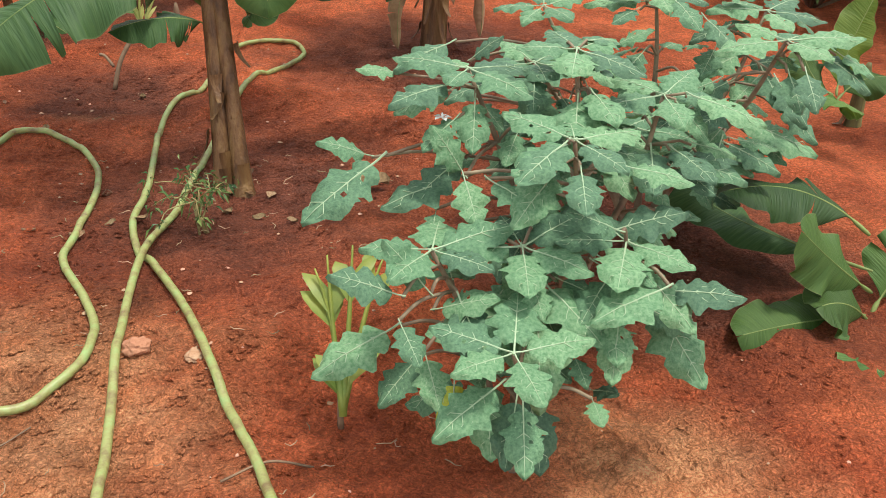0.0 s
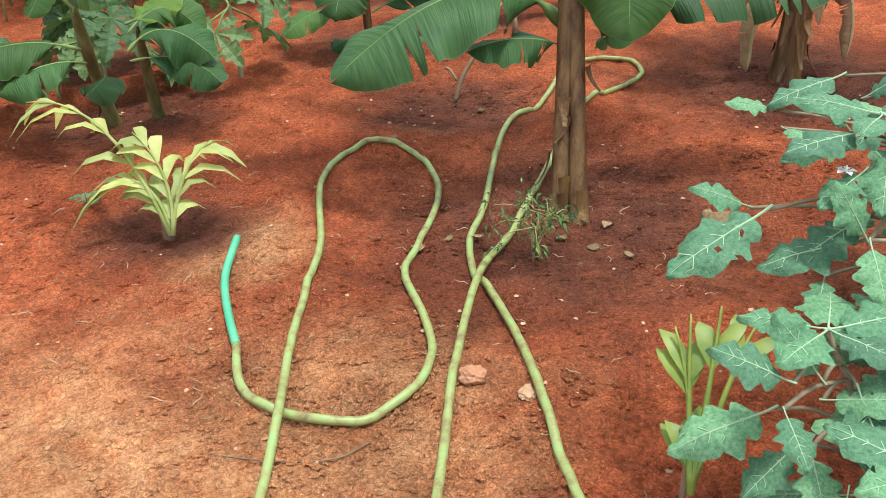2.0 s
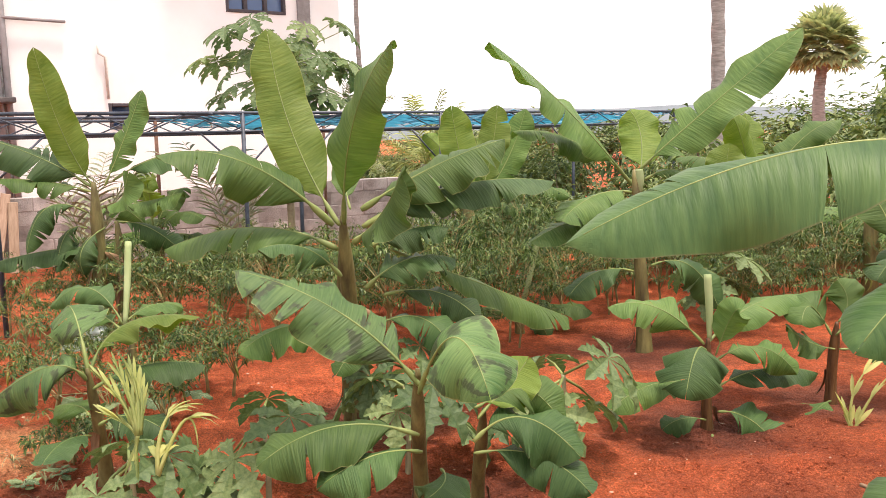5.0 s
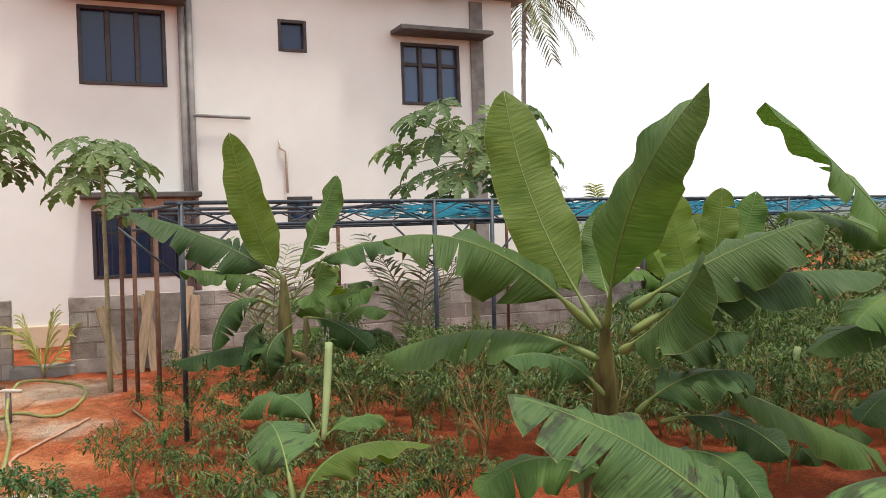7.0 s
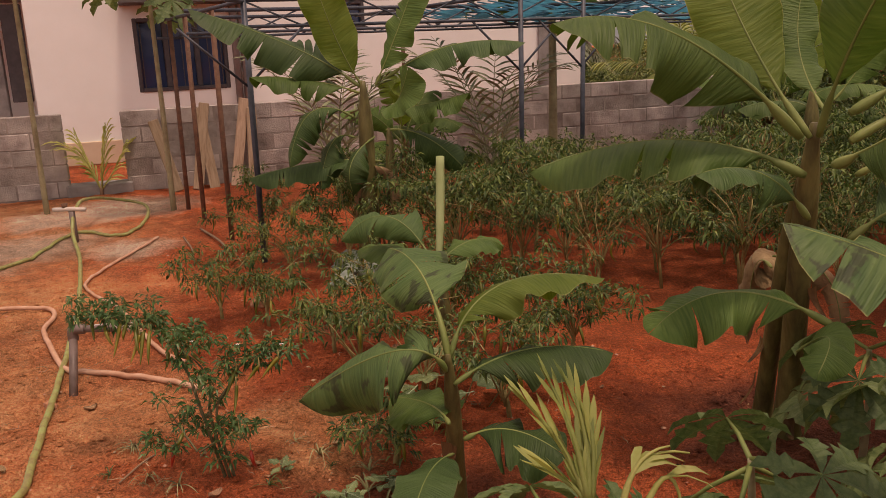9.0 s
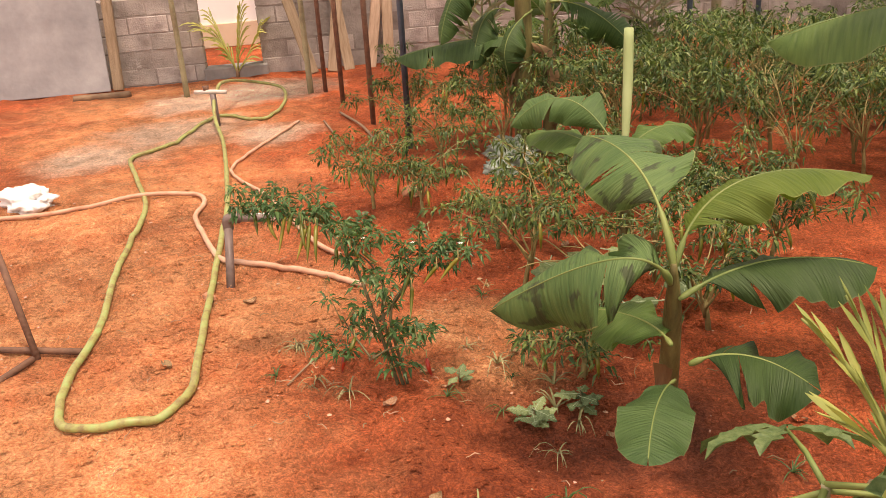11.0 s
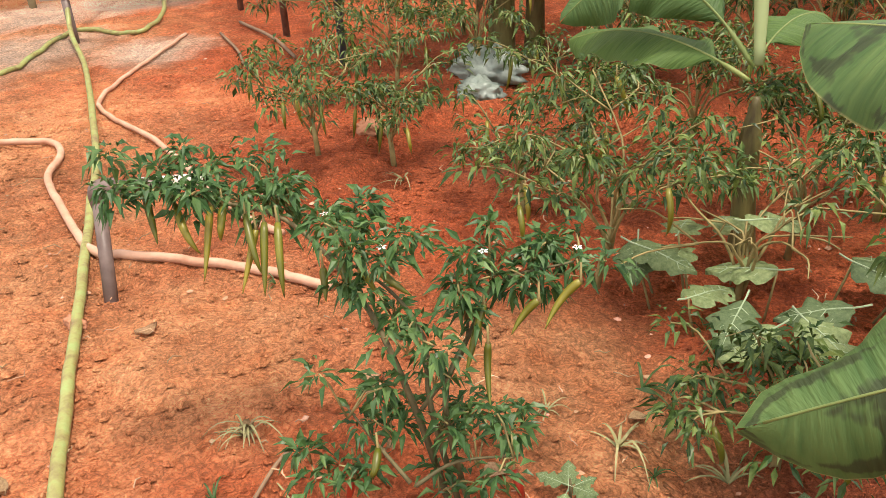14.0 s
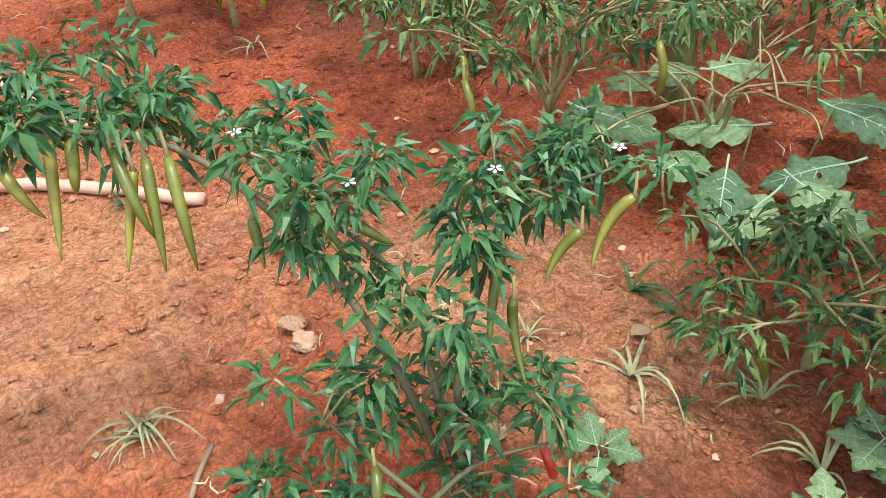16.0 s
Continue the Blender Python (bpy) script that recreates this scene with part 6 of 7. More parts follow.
def pepper(parent, top, tip, r, mat=None, bend=0.015):
    top, tip = Vector(top), Vector(tip)
    mid = (top + tip) * 0.5 + Vector((bend, -bend, 0))
    pts = [bez(top, mid, tip, i / 9) for i in range(10)]
    bm = tube(bmesh.new(), pts, [r * q for q in (0.75, 1.0, 1.02, 0.98, 0.92, 0.84, 0.72, 0.55, 0.34, 0.08)], 9)
    o = part("pepper", bm, mat or PEPPER, parent)
    part("calyx", tube(bmesh.new(), [top + Vector((0, 0, 0.03)), top + Vector((0, 0, 0.006)), top - Vector((0, 0, 0.004))], [0.0016, 0.002, r * 0.8], 6), CHILI_STEM, o)
    return o


def chili(at, label, height_, spread, clumps, seed, per=40, peppers=6, leaf=0.05, mat=None, group="chili plants", bare=0.0):
    p = thing("chili_plant", (at[0], at[1], 0), label, "chili plant", group)
    rng = random.Random(seed)
    stems, foliage = bmesh.new(), bmesh.new()
    trunk = Vector((rng.uniform(-.03, .03), rng.uniform(-.03, .03), height_ * 0.3))
    tube(stems, [(0, 0, -0.03), trunk * 0.5, trunk], [0.011, 0.009, 0.007], 6)
    spots = []
    for k in range(clumps):
        a = k * 2.39996 + rng.uniform(-0.4, 0.4)
        r = spread * (0.25 + 0.75 * math.sqrt((k + 0.5) / clumps))
        top = Vector((math.cos(a) * r, math.sin(a) * r, height_ * rng.uniform(0.62, 1.0) * (1 - 0.25 * (r / spread) ** 2)))
        mid = trunk.lerp(top, 0.5) + Vector((-math.cos(a) * 0.02 + rng.gauss(0, .02), -math.sin(a) * 0.02 + rng.gauss(0, .02), 0.03))
        tube(stems, smooth_path([trunk - Vector((0, 0, rng.uniform(0, 0.08))), trunk.lerp(mid, 0.5) + Vector((rng.gauss(0, .012), rng.gauss(0, .012), 0)), mid, top], 3), [0.0045 - 0.0003 * q for q in range(10)], 5)
        ends = [top]
        for _ in range(2):
            e = top + Vector((rng.gauss(0, .06), rng.gauss(0, .06), rng.gauss(0.005, .03)))
            tube(stems, smooth_path([mid.lerp(top, 0.4), mid.lerp(e, 0.7) + Vector((rng.gauss(0, .01), rng.gauss(0, .01), 0.015)), e], 3), [0.0027 - 0.0002 * q for q in range(7)], 4)
            ends.append(e)
        if rng.random() >= bare:
            for e in ends:
                leaf_cloud(foliage, e, rng.uniform(0.04, 0.065), per * 2 // 5, leaf * 1.08, rng, 0.25, 0.78)
            leaf_cloud(foliage, mid.lerp(top, 0.55), rng.uniform(0.05, 0.08), per * 2 // 5, leaf, rng, 0.1, 0.8)
            leaf_cloud(foliage, trunk.lerp(mid, 0.8), rng.uniform(0.03, 0.06), per // 10, leaf, rng, 0.1, 0.8)
            spots.append(top)
    part("branchwork", stems, CHILI_STEM, p)
    part("foliage", foliage, mat or CHILI_LEAF, p, smooth=False)
    for k in range(peppers):
        s = rng.choice(spots) + Vector((rng.gauss(0, .05), rng.gauss(0, .05), -0.03))
        L = rng.uniform(0.07, 0.11)
        pepper(p, s, s + Vector((rng.gauss(0, .015), rng.gauss(0, .015), -L)), 0.0065)
    return p


main = thing("chili_plant", (-2.68, 2.84, 0), "chili plant heavy with long green peppers beside a pipe", "chili plant", "chili plants")
rg = random.Random(4)
foliage = bmesh.new()
main_clumps = [
    ((-0.48, -0.16, 0.56), 0.037),
    ((-0.45, -0.13, 0.55), 0.037),
    ((-0.41, -0.09, 0.53), 0.040),
    ((-0.37, -0.04, 0.53), 0.051),
    ((-0.34, 0.00, 0.53), 0.061),
    ((-0.33, 0.02, 0.50), 0.047),
    ((-0.26, 0.05, 0.45), 0.047),
    ((-0.15, -0.03, 0.49), 0.047),
    ((-0.10, 0.01, 0.45), 0.040),
    ((-0.02, 0.06, 0.43), 0.040),
    ((0.01, 0.11, 0.43), 0.040),
    ((0.05, 0.15, 0.43), 0.040),
    ((0.11, 0.21, 0.42), 0.047),
    ((-0.14, 0.04, 0.34), 0.040),
]
main_clumps += [
    ((-0.03, -0.05, 0.37), 0.047),
    ((0.01, -0.04, 0.32), 0.040),
    ((-0.10, -0.12, 0.26), 0.040),
    ((-0.05, -0.08, 0.23), 0.047),
    ((-0.00, -0.03, 0.22), 0.040),
    ((0.06, -0.01, 0.17), 0.047),
    ((0.08, 0.04, 0.18), 0.040),
    ((0.15, -0.04, 0.25), 0.040),
    ((-0.14, -0.05, 0.41), 0.034),
    ((0.01, 0.04, 0.38), 0.027),
    ((-0.14, -0.17, 0.18), 0.034),
    ((-0.07, -0.13, 0.15), 0.040),
    ((0.02, -0.06, 0.13), 0.040),
    ((-0.07, -0.00, 0.24), 0.040),
]
for i, (c, r) in enumerate(main_clumps):
    for k in range(4 if i < 13 else 3):
        q = Vector(c) + Vector((rg.gauss(0, r * 0.75), rg.gauss(0, r * 0.75), rg.gauss(0, r * 0.55)))
        leaf_cloud(foliage, q, r * 0.8, 34 if i < 13 else 22, 0.031, rg, 0.1, 0.85)
        part("twig", tube(bmesh.new(), [Vector(c) - Vector((0, 0, r * 0.8)), Vector(c).lerp(q, 0.6), q], 0.0017, 4), CHILI_STEM, main)
part("foliage", foliage, CHILI_LEAF, main, smooth=False)
for line, r in (
    (((0.00, 0.00, -0.03), (-0.03, -0.05, 0.25), (-0.15, -0.02, 0.38), (-0.29, -0.03, 0.48), (-0.44, -0.10, 0.51), (-0.54, -0.14, 0.53)), 0.0062),
    (((0.01, 0.01, -0.03), (0.00, -0.04, 0.24), (-0.04, 0.00, 0.33), (-0.12, 0.01, 0.39), (-0.21, -0.02, 0.44)), 0.0055),
    (((0.02, 0.02, -0.03), (0.02, -0.03, 0.25), (0.02, 0.04, 0.34), (0.03, 0.10, 0.40), (0.12, 0.17, 0.43)), 0.0055),
    (((0.01, -0.11, 0.15), (-0.06, -0.11, 0.20), (-0.11, -0.11, 0.24)), 0.004),
    (((0.02, -0.11, 0.15), (0.06, -0.06, 0.18), (0.14, 0.00, 0.19)), 0.004),
    (((-0.01, -0.05, 0.24), (0.02, 0.03, 0.33), (-0.03, 0.07, 0.42)), 0.0042),
):
    path_ = smooth_path(line, 5)
    part("branch", tube(bmesh.new(), path_, [r * (1 - 0.7 * i / len(path_)) for i in range(len(path_))], 6), CHILI_WOOD, main)
for top, end in (
    ((-0.48, -0.15, 0.52), (-0.44, -0.17, 0.46)),
    ((-0.43, -0.13, 0.51), (-0.38, -0.14, 0.46)),
    ((-0.38, -0.10, 0.51), (-0.35, -0.15, 0.43)),
    ((-0.36, -0.09, 0.51), (-0.35, -0.11, 0.47)),
    ((-0.32, -0.08, 0.50), (-0.28, -0.10, 0.44)),
    ((-0.29, -0.07, 0.49), (-0.26, -0.11, 0.41)),
    ((-0.30, -0.08, 0.48), (-0.29, -0.13, 0.40)),
    ((-0.27, -0.06, 0.49), (-0.23, -0.10, 0.40)),
    ((-0.19, -0.05, 0.43), (-0.17, -0.07, 0.39)),
    ((-0.17, -0.03, 0.44), (-0.14, -0.05, 0.40)),
    ((-0.14, -0.02, 0.43), (-0.10, -0.03, 0.40)),
    ((-0.11, -0.01, 0.43), (-0.06, -0.00, 0.40)),
    ((0.04, 0.05, 0.39), (0.05, -0.01, 0.31)),
    ((0.06, 0.03, 0.34), (0.09, -0.01, 0.27)),
    ((0.11, 0.09, 0.40), (0.09, 0.06, 0.36)),
    ((0.15, 0.14, 0.42), (0.13, 0.09, 0.37)),
    ((-0.03, -0.13, 0.21), (-0.03, -0.15, 0.18)),
):
    top, end = Vector(top), Vector(end)
    pepper(main, top, top + (end - top) * rg.uniform(1.05, 1.3), rg.uniform(0.0058, 0.0068), bend=rg.uniform(-0.012, 0.014))
pepper(main, (-0.10, -0.12, 0.14), (-0.12, -0.13, 0.06), 0.007, PEPPER_RED)
pepper(main, (0.10, 0.03, 0.12), (0.10, 0.05, 0.05), 0.007, PEPPER_RED)
for c, r in main_clumps[6:14:2]:
    bm = bmesh.new()
    f = Vector(c) + Vector((0.01, -0.03, 0.03))
    for k in range(5):
        a = k * 1.2566
        bm.faces.new([bm.verts.new(f + Vector((math.cos(a + q) * s, math.sin(a + q) * s, 0.0))) for q, s in ((0, 0.001), (-0.4, 0.006), (0, 0.009), (0.4, 0.006))])
    part("flower", bm, PETAL, main, "small white chili flower")
chili((-2.54, 4.01), "leafy chili plant with hanging green peppers on soil", 0.5, 0.24, 9, 15, 74, 5, 0.032, CHILI_FAR)
chili((-2.41, 4.32), "leafy chili plant with hanging green peppers on soil", 0.5, 0.26, 9, 16, 74, 5, 0.032, CHILI_FAR)
chili((-2.30, 3.26), "leafy chili plant with hanging green peppers on soil", 0.22, 0.17, 8, 17, 60, 3, 0.032, CHILI_FAR)
chili((-3.83, 3.97), "leafy chili plant with hanging green peppers on soil", 0.4, 0.2, 7, 18, 74, 5, 0.032, CHILI_FAR)
chili((-3.02, 4.48), "leafy chili plant with hanging green peppers on soil", 0.5, 0.25, 9, 19, 74, 5, 0.032, CHILI_FAR)
chili((-2.86, 3.61), "leafy chili plant with hanging green peppers on soil", 0.55, 0.27, 9, 2, 74, 5, 0.032, CHILI_FAR)
chili((-4.1, 3.88), "leafy chili plant with hanging green peppers on soil", 0.5, 0.26, 8, 3, 74, 5, 0.032, CHILI_FAR)
chili((-3.3, 4.35), "leafy chili plant with hanging green peppers on soil", 0.5, 0.25, 8, 4, 74, 5, 0.032, CHILI_FAR)
chili((-4.37, 4.59), "leafy chili plant with hanging green peppers on soil", 0.55, 0.28, 9, 5, 74, 5, 0.032, CHILI_FAR)
chili((-2.25, 4.35), "leafy chili plant with hanging green peppers on soil", 0.55, 0.3, 10, 6, 74, 5, 0.032, CHILI_FAR)
chili((-2.15, 3.75), "leafy chili plant with hanging green peppers on soil", 0.42, 0.25, 8, 7, 74, 5, 0.032, CHILI_FAR)
chili((-3.24, 3.88), "leafy chili plant with hanging green peppers on soil", 0.4, 0.2, 6, 14, 74, 5, 0.032, CHILI_FAR)
proto = [chili((-4.2, 4.96), "bushy chili plant with small green leaves", 0.6, 0.3, 10, 21, 72, 3, 0.035, CHILI_FAR),
         chili((-3.6, 5.3), "bushy chili plant with small green leaves", 0.7, 0.34, 12, 22, 72, 3, 0.035, CHILI_FAR),
         chili((-2.6, 5.2), "thin chili plant with bare lower branches", 0.75, 0.32, 11, 23, 60, 2, 0.035, CHILI_FAR, bare=0.3)]
rg = random.Random(12)
ROWS = []
for row in range(12):
    for k in range(13):
        x = -5.4 + 0.44 * k + 0.27 * row + rg.uniform(-0.14, 0.14)
        y = 4.7 + 0.12 * k + 0.44 * row + rg.uniform(-0.14, 0.14)
        ROWS.append((x, y))
KEEP_OUT = [(-1.3, 4.25, 0.55), (-4.25, 5.2, 0.3), (-0.27, 6.2, 0.6), (0.37, 4.85, 0.8), (0.91, 5.5, 0.5), (-2.65, 4.0, 0.3), (-1.25, 6.4, 0.3), (-0.5, 5.6, 0.5)]
for x, y in ROWS:
    if any(math.hypot(x - a, y - b) < r for a, b, r in KEEP_OUT) or (x > -0.6 and y < 7.0) or (y < 5.0 and x < -4.6):
        continue
    o = copy_thing(proto[rg.randrange(3)], pose(x, y, height(x, y), 0, 0, rg.uniform(0, 360)))
    k = rg.uniform(0.8, 1.25)
    o.scale = (k, k, k * rg.uniform(0.9, 1.15))
chili((-2.55, 3.70), "leafless pale chili stems in red soil", 0.36, 0.22, 9, 27, 10, 0, 0.03, CHILI_FAR, bare=1.0)
chili((1.79, 2.46), "small leafy seedling at the banana stem", 0.22, 0.1, 5, 28, 26, 0, 0.03, CHILI_FAR, "seedlings")


# ---- papayas, palms, weeds ----
def papaya_leaf_mesh(seed):
    """A palm-shaped leaf with seven toothed lobes, radius about 1, stalk at the origin."""
    bm = bmesh.new()
    hub = bm.verts.new((0, 0, 0))
    for k in range(7):
        a = radians(-135 + 45 * k)
        L = (0.62, 0.82, 0.95, 1.0, 0.95, 0.82, 0.62)[k]
        d, s = Vector((math.sin(a), math.cos(a), 0)), Vector((math.cos(a), -math.sin(a), 0))
        prof = ((0.22, 0.10), (0.38, 0.14), (0.46, 0.27), (0.55, 0.16), (0.66, 0.27), (0.74, 0.12), (0.85, 0.13))
        left, mid, right = [], [], []
        for u, w in prof:
            z = -0.32 * (u * L) ** 2 + 0.03 * math.sin(seed + k)
            mid.append(bm.verts.new(d * u * L + Vector((0, 0, z))))
            left.append(bm.verts.new(d * (u + 0.05) * L + s * w * L + Vector((0, 0, z + 0.04))))
            right.append(bm.verts.new(d * (u + 0.05) * L - s * w * L + Vector((0, 0, z + 0.04))))
        end = bm.verts.new(d * L + Vector((0, 0, -0.36 * L * L)))
        bm.faces.new((hub, mid[0], left[0]))
        bm.faces.new((hub, right[0], mid[0]))
        for i in range(len(prof) - 1):
            bm.faces.new((mid[i], mid[i + 1], left[i + 1], left[i]))
            bm.faces.new((right[i], right[i + 1], mid[i + 1], mid[i]))
        bm.faces.new((mid[-1], end, left[-1]))
        bm.faces.new((right[-1], end, mid[-1]))
    return mesh_of("leaf", bm, PAPAYA)


PAPAYA_MESHES = [papaya_leaf_mesh(s) for s in range(3)]


def papaya(at, label, height_, count, size, seed, trunk_r=0.03, stalk=0.3, fruit=0, drop=0.15, group="papaya plants", lean=(0, 0)):
    p = thing("papaya_plant", (at[0], at[1], 0), label, "papaya plant", group)
    rng = random.Random(seed)
    top = Vector((lean[0], lean[1], height_))
    pts = smooth_path([(0, 0, -0.04), top * 0.5 + Vector((0.01, 0, 0)), top], 6)
    part("trunk", tube(bmesh.new(), pts, [trunk_r * (1 - 0.45 * i / len(pts)) for i in range(len(pts))], 9), PAPAYA_STEM, p)
    for k in range(count):
        a = k * 2.39996 + rng.uniform(-.3, .3)
        el = 0.75 - 1.15 * (k / max(1, count - 1)) + rng.uniform(-.15, .15)
        d = Vector((math.cos(a) * math.cos(el), math.sin(a) * math.cos(el), math.sin(el)))
        b = top - Vector((0, 0, 0.12 * height_ * (k / count) * 0.5))
        e = b + d * stalk * rng.uniform(0.75, 1.15) - Vector((0, 0, drop * stalk))
        part("leaf_stalk", tube(bmesh.new(), [b, b.lerp(e, 0.5) + Vector((0, 0, 0.05 * stalk)), e], [0.007, 0.006, 0.004], 5), RIB, p)
        L = size * rng.uniform(0.75, 1.1)
        o = new("leaf", PAPAYA_MESHES[k % 3])
        o.parent = p
        o.matrix_basis = Matrix.Translation(e) @ Matrix.Rotation(a - math.pi / 2, 4, "Z") @ Matrix.Rotation(-0.35 - rng.uniform(0, 0.5), 4, "X") @ Matrix.Diagonal((L, L, L, 1))
    for k in range(fruit):
        a = k * 2.1
        c = top + Vector((math.cos(a) * 0.09, math.sin(a) * 0.09, -0.22 - 0.05 * (k % 3)))
        part("fruit", tube(bmesh.new(), [c + Vector((0, 0, 0.09 - 0.018 * i)) for i in range(11)], [0.01, .03, .045, .055, .06, .06, .055, .048, .036, .02, .004], 10), FRUIT, p, "ripening papaya fruit")
    return p


def frond(bm, base, mid, tip, leaflets, length, width, rng, fall=0.35, spread=0.8):
    """Leaflets on both sides of a rib."""
    a, b, c = Vector(base), Vector(mid), Vector(tip)
    tube(bm, [bez(a, b, c, i / 10) for i in range(11)], [0.007 * (1.1 - i / 10) + 0.0015 for i in range(11)], 5)
    for i in range(leaflets):
        u = 0.12 + 0.88 * i / leaflets
        p = bez(a, b, c, u)
        d = (bez(a, b, c, min(1, u + 0.03)) - bez(a, b, c, u - 0.03)).normalized()
        s = d.cross(Vector((0, 0, 1)))
        s = s.normalized() if s.length > 0.1 else Vector((1, 0, 0))
        for q in (-1, 1):
            out = (s * q * spread + d * 0.75 + Vector((0, 0, rng.uniform(-0.1, 0.25)))).normalized()
            L = length * (0.55 + 0.75 * math.sin(math.pi * (0.15 + 0.8 * u))) * rng.uniform(0.8, 1.1)
            n_ = out.cross(d).normalized()
            w = width * rng.uniform(0.8, 1.2)
            rows = []
            for k, ww in ((0, 0.3), (0.35, 1), (0.7, 0.8), (1, 0.06)):
                o = p + out * L * k - Vector((0, 0, fall * L * k * k))
                e = out.cross(n_).normalized() * w * ww * 0.5
                rows.append((bm.verts.new(o + e), bm.verts.new(o + n_ * w * 0.15 * ww), bm.verts.new(o - e)))
            for x, y in zip(rows, rows[1:]):
                bm.faces.new((x[0], x[1], y[1], y[0]))
                bm.faces.new((x[1], x[2], y[2], y[1]))


def palm_seedling(at, label, fronds, mat, seed, leaflets=7, length=0.2, width=0.035, fall=0.35, spread=0.8, thick=0.026):
    p = thing("palm_seedling", (at[0], at[1], 0), label, "palm seedling", "palm seedlings")
    rng = random.Random(seed)
    for b, m, t in fronds:
        bm = bmesh.new()
        frond(bm, b, m, t, leaflets, length, width, rng, fall, spread)
        part("frond", bm, mat, p)
    bm = bmesh.new()
    tube(bm, [(0, 0, -0.03), (0, 0, 0.05), (0, 0, 0.1)], [thick, thick * 0.7, thick * 0.35], 8)
    part("crown_base", bm, BRANCH, p)
    return p


def weed(at, label, blades, L, seed, mat=None):
    rng = random.Random(seed)
    p = thing("weed", (at[0], at[1], height(at[0], at[1])), label, "weed", "weeds")
    for k in range(blades):
        bm = bmesh.new()
        a = rng.uniform(0, 6.283) if k % 2 else seed + rng.gauss(0, 0.8)
        d = Vector((math.cos(a), math.sin(a), 0))
        s = Vector((-d.y, d.x, 0))
        h = rng.uniform(0.3, 1.9)
        reach = L * rng.uniform(0.35, 1.3)
        rows = []
        for i in range(6):
            u = i / 5
            o = d * reach * u * 0.9 + Vector((0, 0, 0.004 + reach * h * (u - u * u * 1.0)))
            w = L * 0.024 * (1 - u ** 2) + 0.0005
            rows.append((bm.verts.new(o - s * w), bm.verts.new(o + Vector((0, 0, -w * 0.5))), bm.verts.new(o + s * w)))
        for x, y in zip(rows, rows[1:]):
            bm.faces.new((x[0], x[1], y[1], y[0]))
            bm.faces.new((x[1], x[2], y[2], y[1]))
        part("blade", bm, mat or WEED, p)
    return p


papaya((-1.05, 3.15), "young papaya seedling with deeply cut leaves", 0.42, 5, 0.24, 31, 0.014, 0.24, drop=0.4)
papaya((-0.75, 3.75), "young papaya seedling with deeply cut leaves", 0.40, 5, 0.25, 32, 0.014, 0.24, drop=0.4)
papaya((-1.0, 4.05), "young papaya seedling with drooping leaves", 0.42, 5, 0.22, 33, 0.014, 0.22, drop=0.4)
papaya((-0.14, 4.1), "young papaya seedling beside a banana plant", 0.42, 5, 0.24, 34, 0.016, 0.26, drop=0.4)
papaya((0.12, 6.76), "young papaya plant in the soil", 0.45, 5, 0.24, 35, 0.016, 0.26, drop=0.3)
papaya((-1.35, 2.75), "young papaya seedling with deeply cut leaves", 0.34, 5, 0.22, 37, 0.014, 0.22, drop=0.4)
papaya((1.7, 5.9), "young papaya plant in the soil", 0.55, 5, 0.24, 39, 0.016, 0.24, drop=0.3)
papaya((-7.36, 5.75), "slender papaya tree with a drooping leaf crown", 2.25, 15, 0.3, 41, 0.028, 0.42, drop=0.15, group="papaya trees")
papaya((-8.3, 5.0), "slender papaya tree with a drooping leaf crown", 2.62, 15, 0.32, 42, 0.028, 0.46, drop=0.15, group="papaya trees")
papaya((-4.95, 8.6), "papaya tree with a dense crown and ripening fruit", 2.35, 36, 0.31, 43, 0.05, 0.78, 5, 0.12, "papaya trees")
palm_seedling((0.44, 2.36), "yellowed palm seedling rooted in red soil", [((0.05, -0.06, 0.04), (-0.19, 0.03, 0.39), (-0.45, -0.00, 0.49)), ((0.06, -0.06, 0.04), (0.02, 0.02, 0.23), (-0.09, 0.05, 0.38)), ((0.06, -0.06, 0.04), (0.09, 0.04, 0.23), (0.18, 0.11, 0.34)), ((0.05, -0.05, 0.05), (-0.04, -0.01, 0.20), (-0.17, -0.04, 0.22))], YELLOW, 3, 5, 0.23, 0.042, 0.8, 0.35)
palm_seedling((-1.40, 3.15), "pale palm seedling with narrow upright leaflets", [((0.19, -0.48, 0.48), (0.12, -0.48, 0.60), (0.03, -0.52, 0.71)), ((0.19, -0.48, 0.48), (0.14, -0.46, 0.62), (0.07, -0.46, 0.74)), ((0.19, -0.48, 0.48), (0.16, -0.44, 0.61), (0.11, -0.43, 0.72)), ((0.19, -0.47, 0.48), (0.18, -0.44, 0.58), (0.15, -0.42, 0.65)), ((0.19, -0.48, 0.48), (0.15, -0.49, 0.52), (0.10, -0.53, 0.56)), ((0.19, -0.48, 0.48), (0.19, -0.49, 0.44), (0.20, -0.51, 0.40))], FROND, 4, 5, 0.09, 0.013, 0.1, 0.15)
palm_seedling((-1.22, 3.05), "yellow drying palm seedling bent over", [((0.08, -0.37, 0.34), (0.06, -0.29, 0.52), (0.14, -0.19, 0.55)), ((0.08, -0.37, 0.34), (0.06, -0.30, 0.51), (0.11, -0.22, 0.57)), ((0.08, -0.37, 0.34), (0.11, -0.25, 0.51), (0.16, -0.25, 0.41))], YELLOW, 5, 2, 0.10, 0.022, 0.6, 0.3)
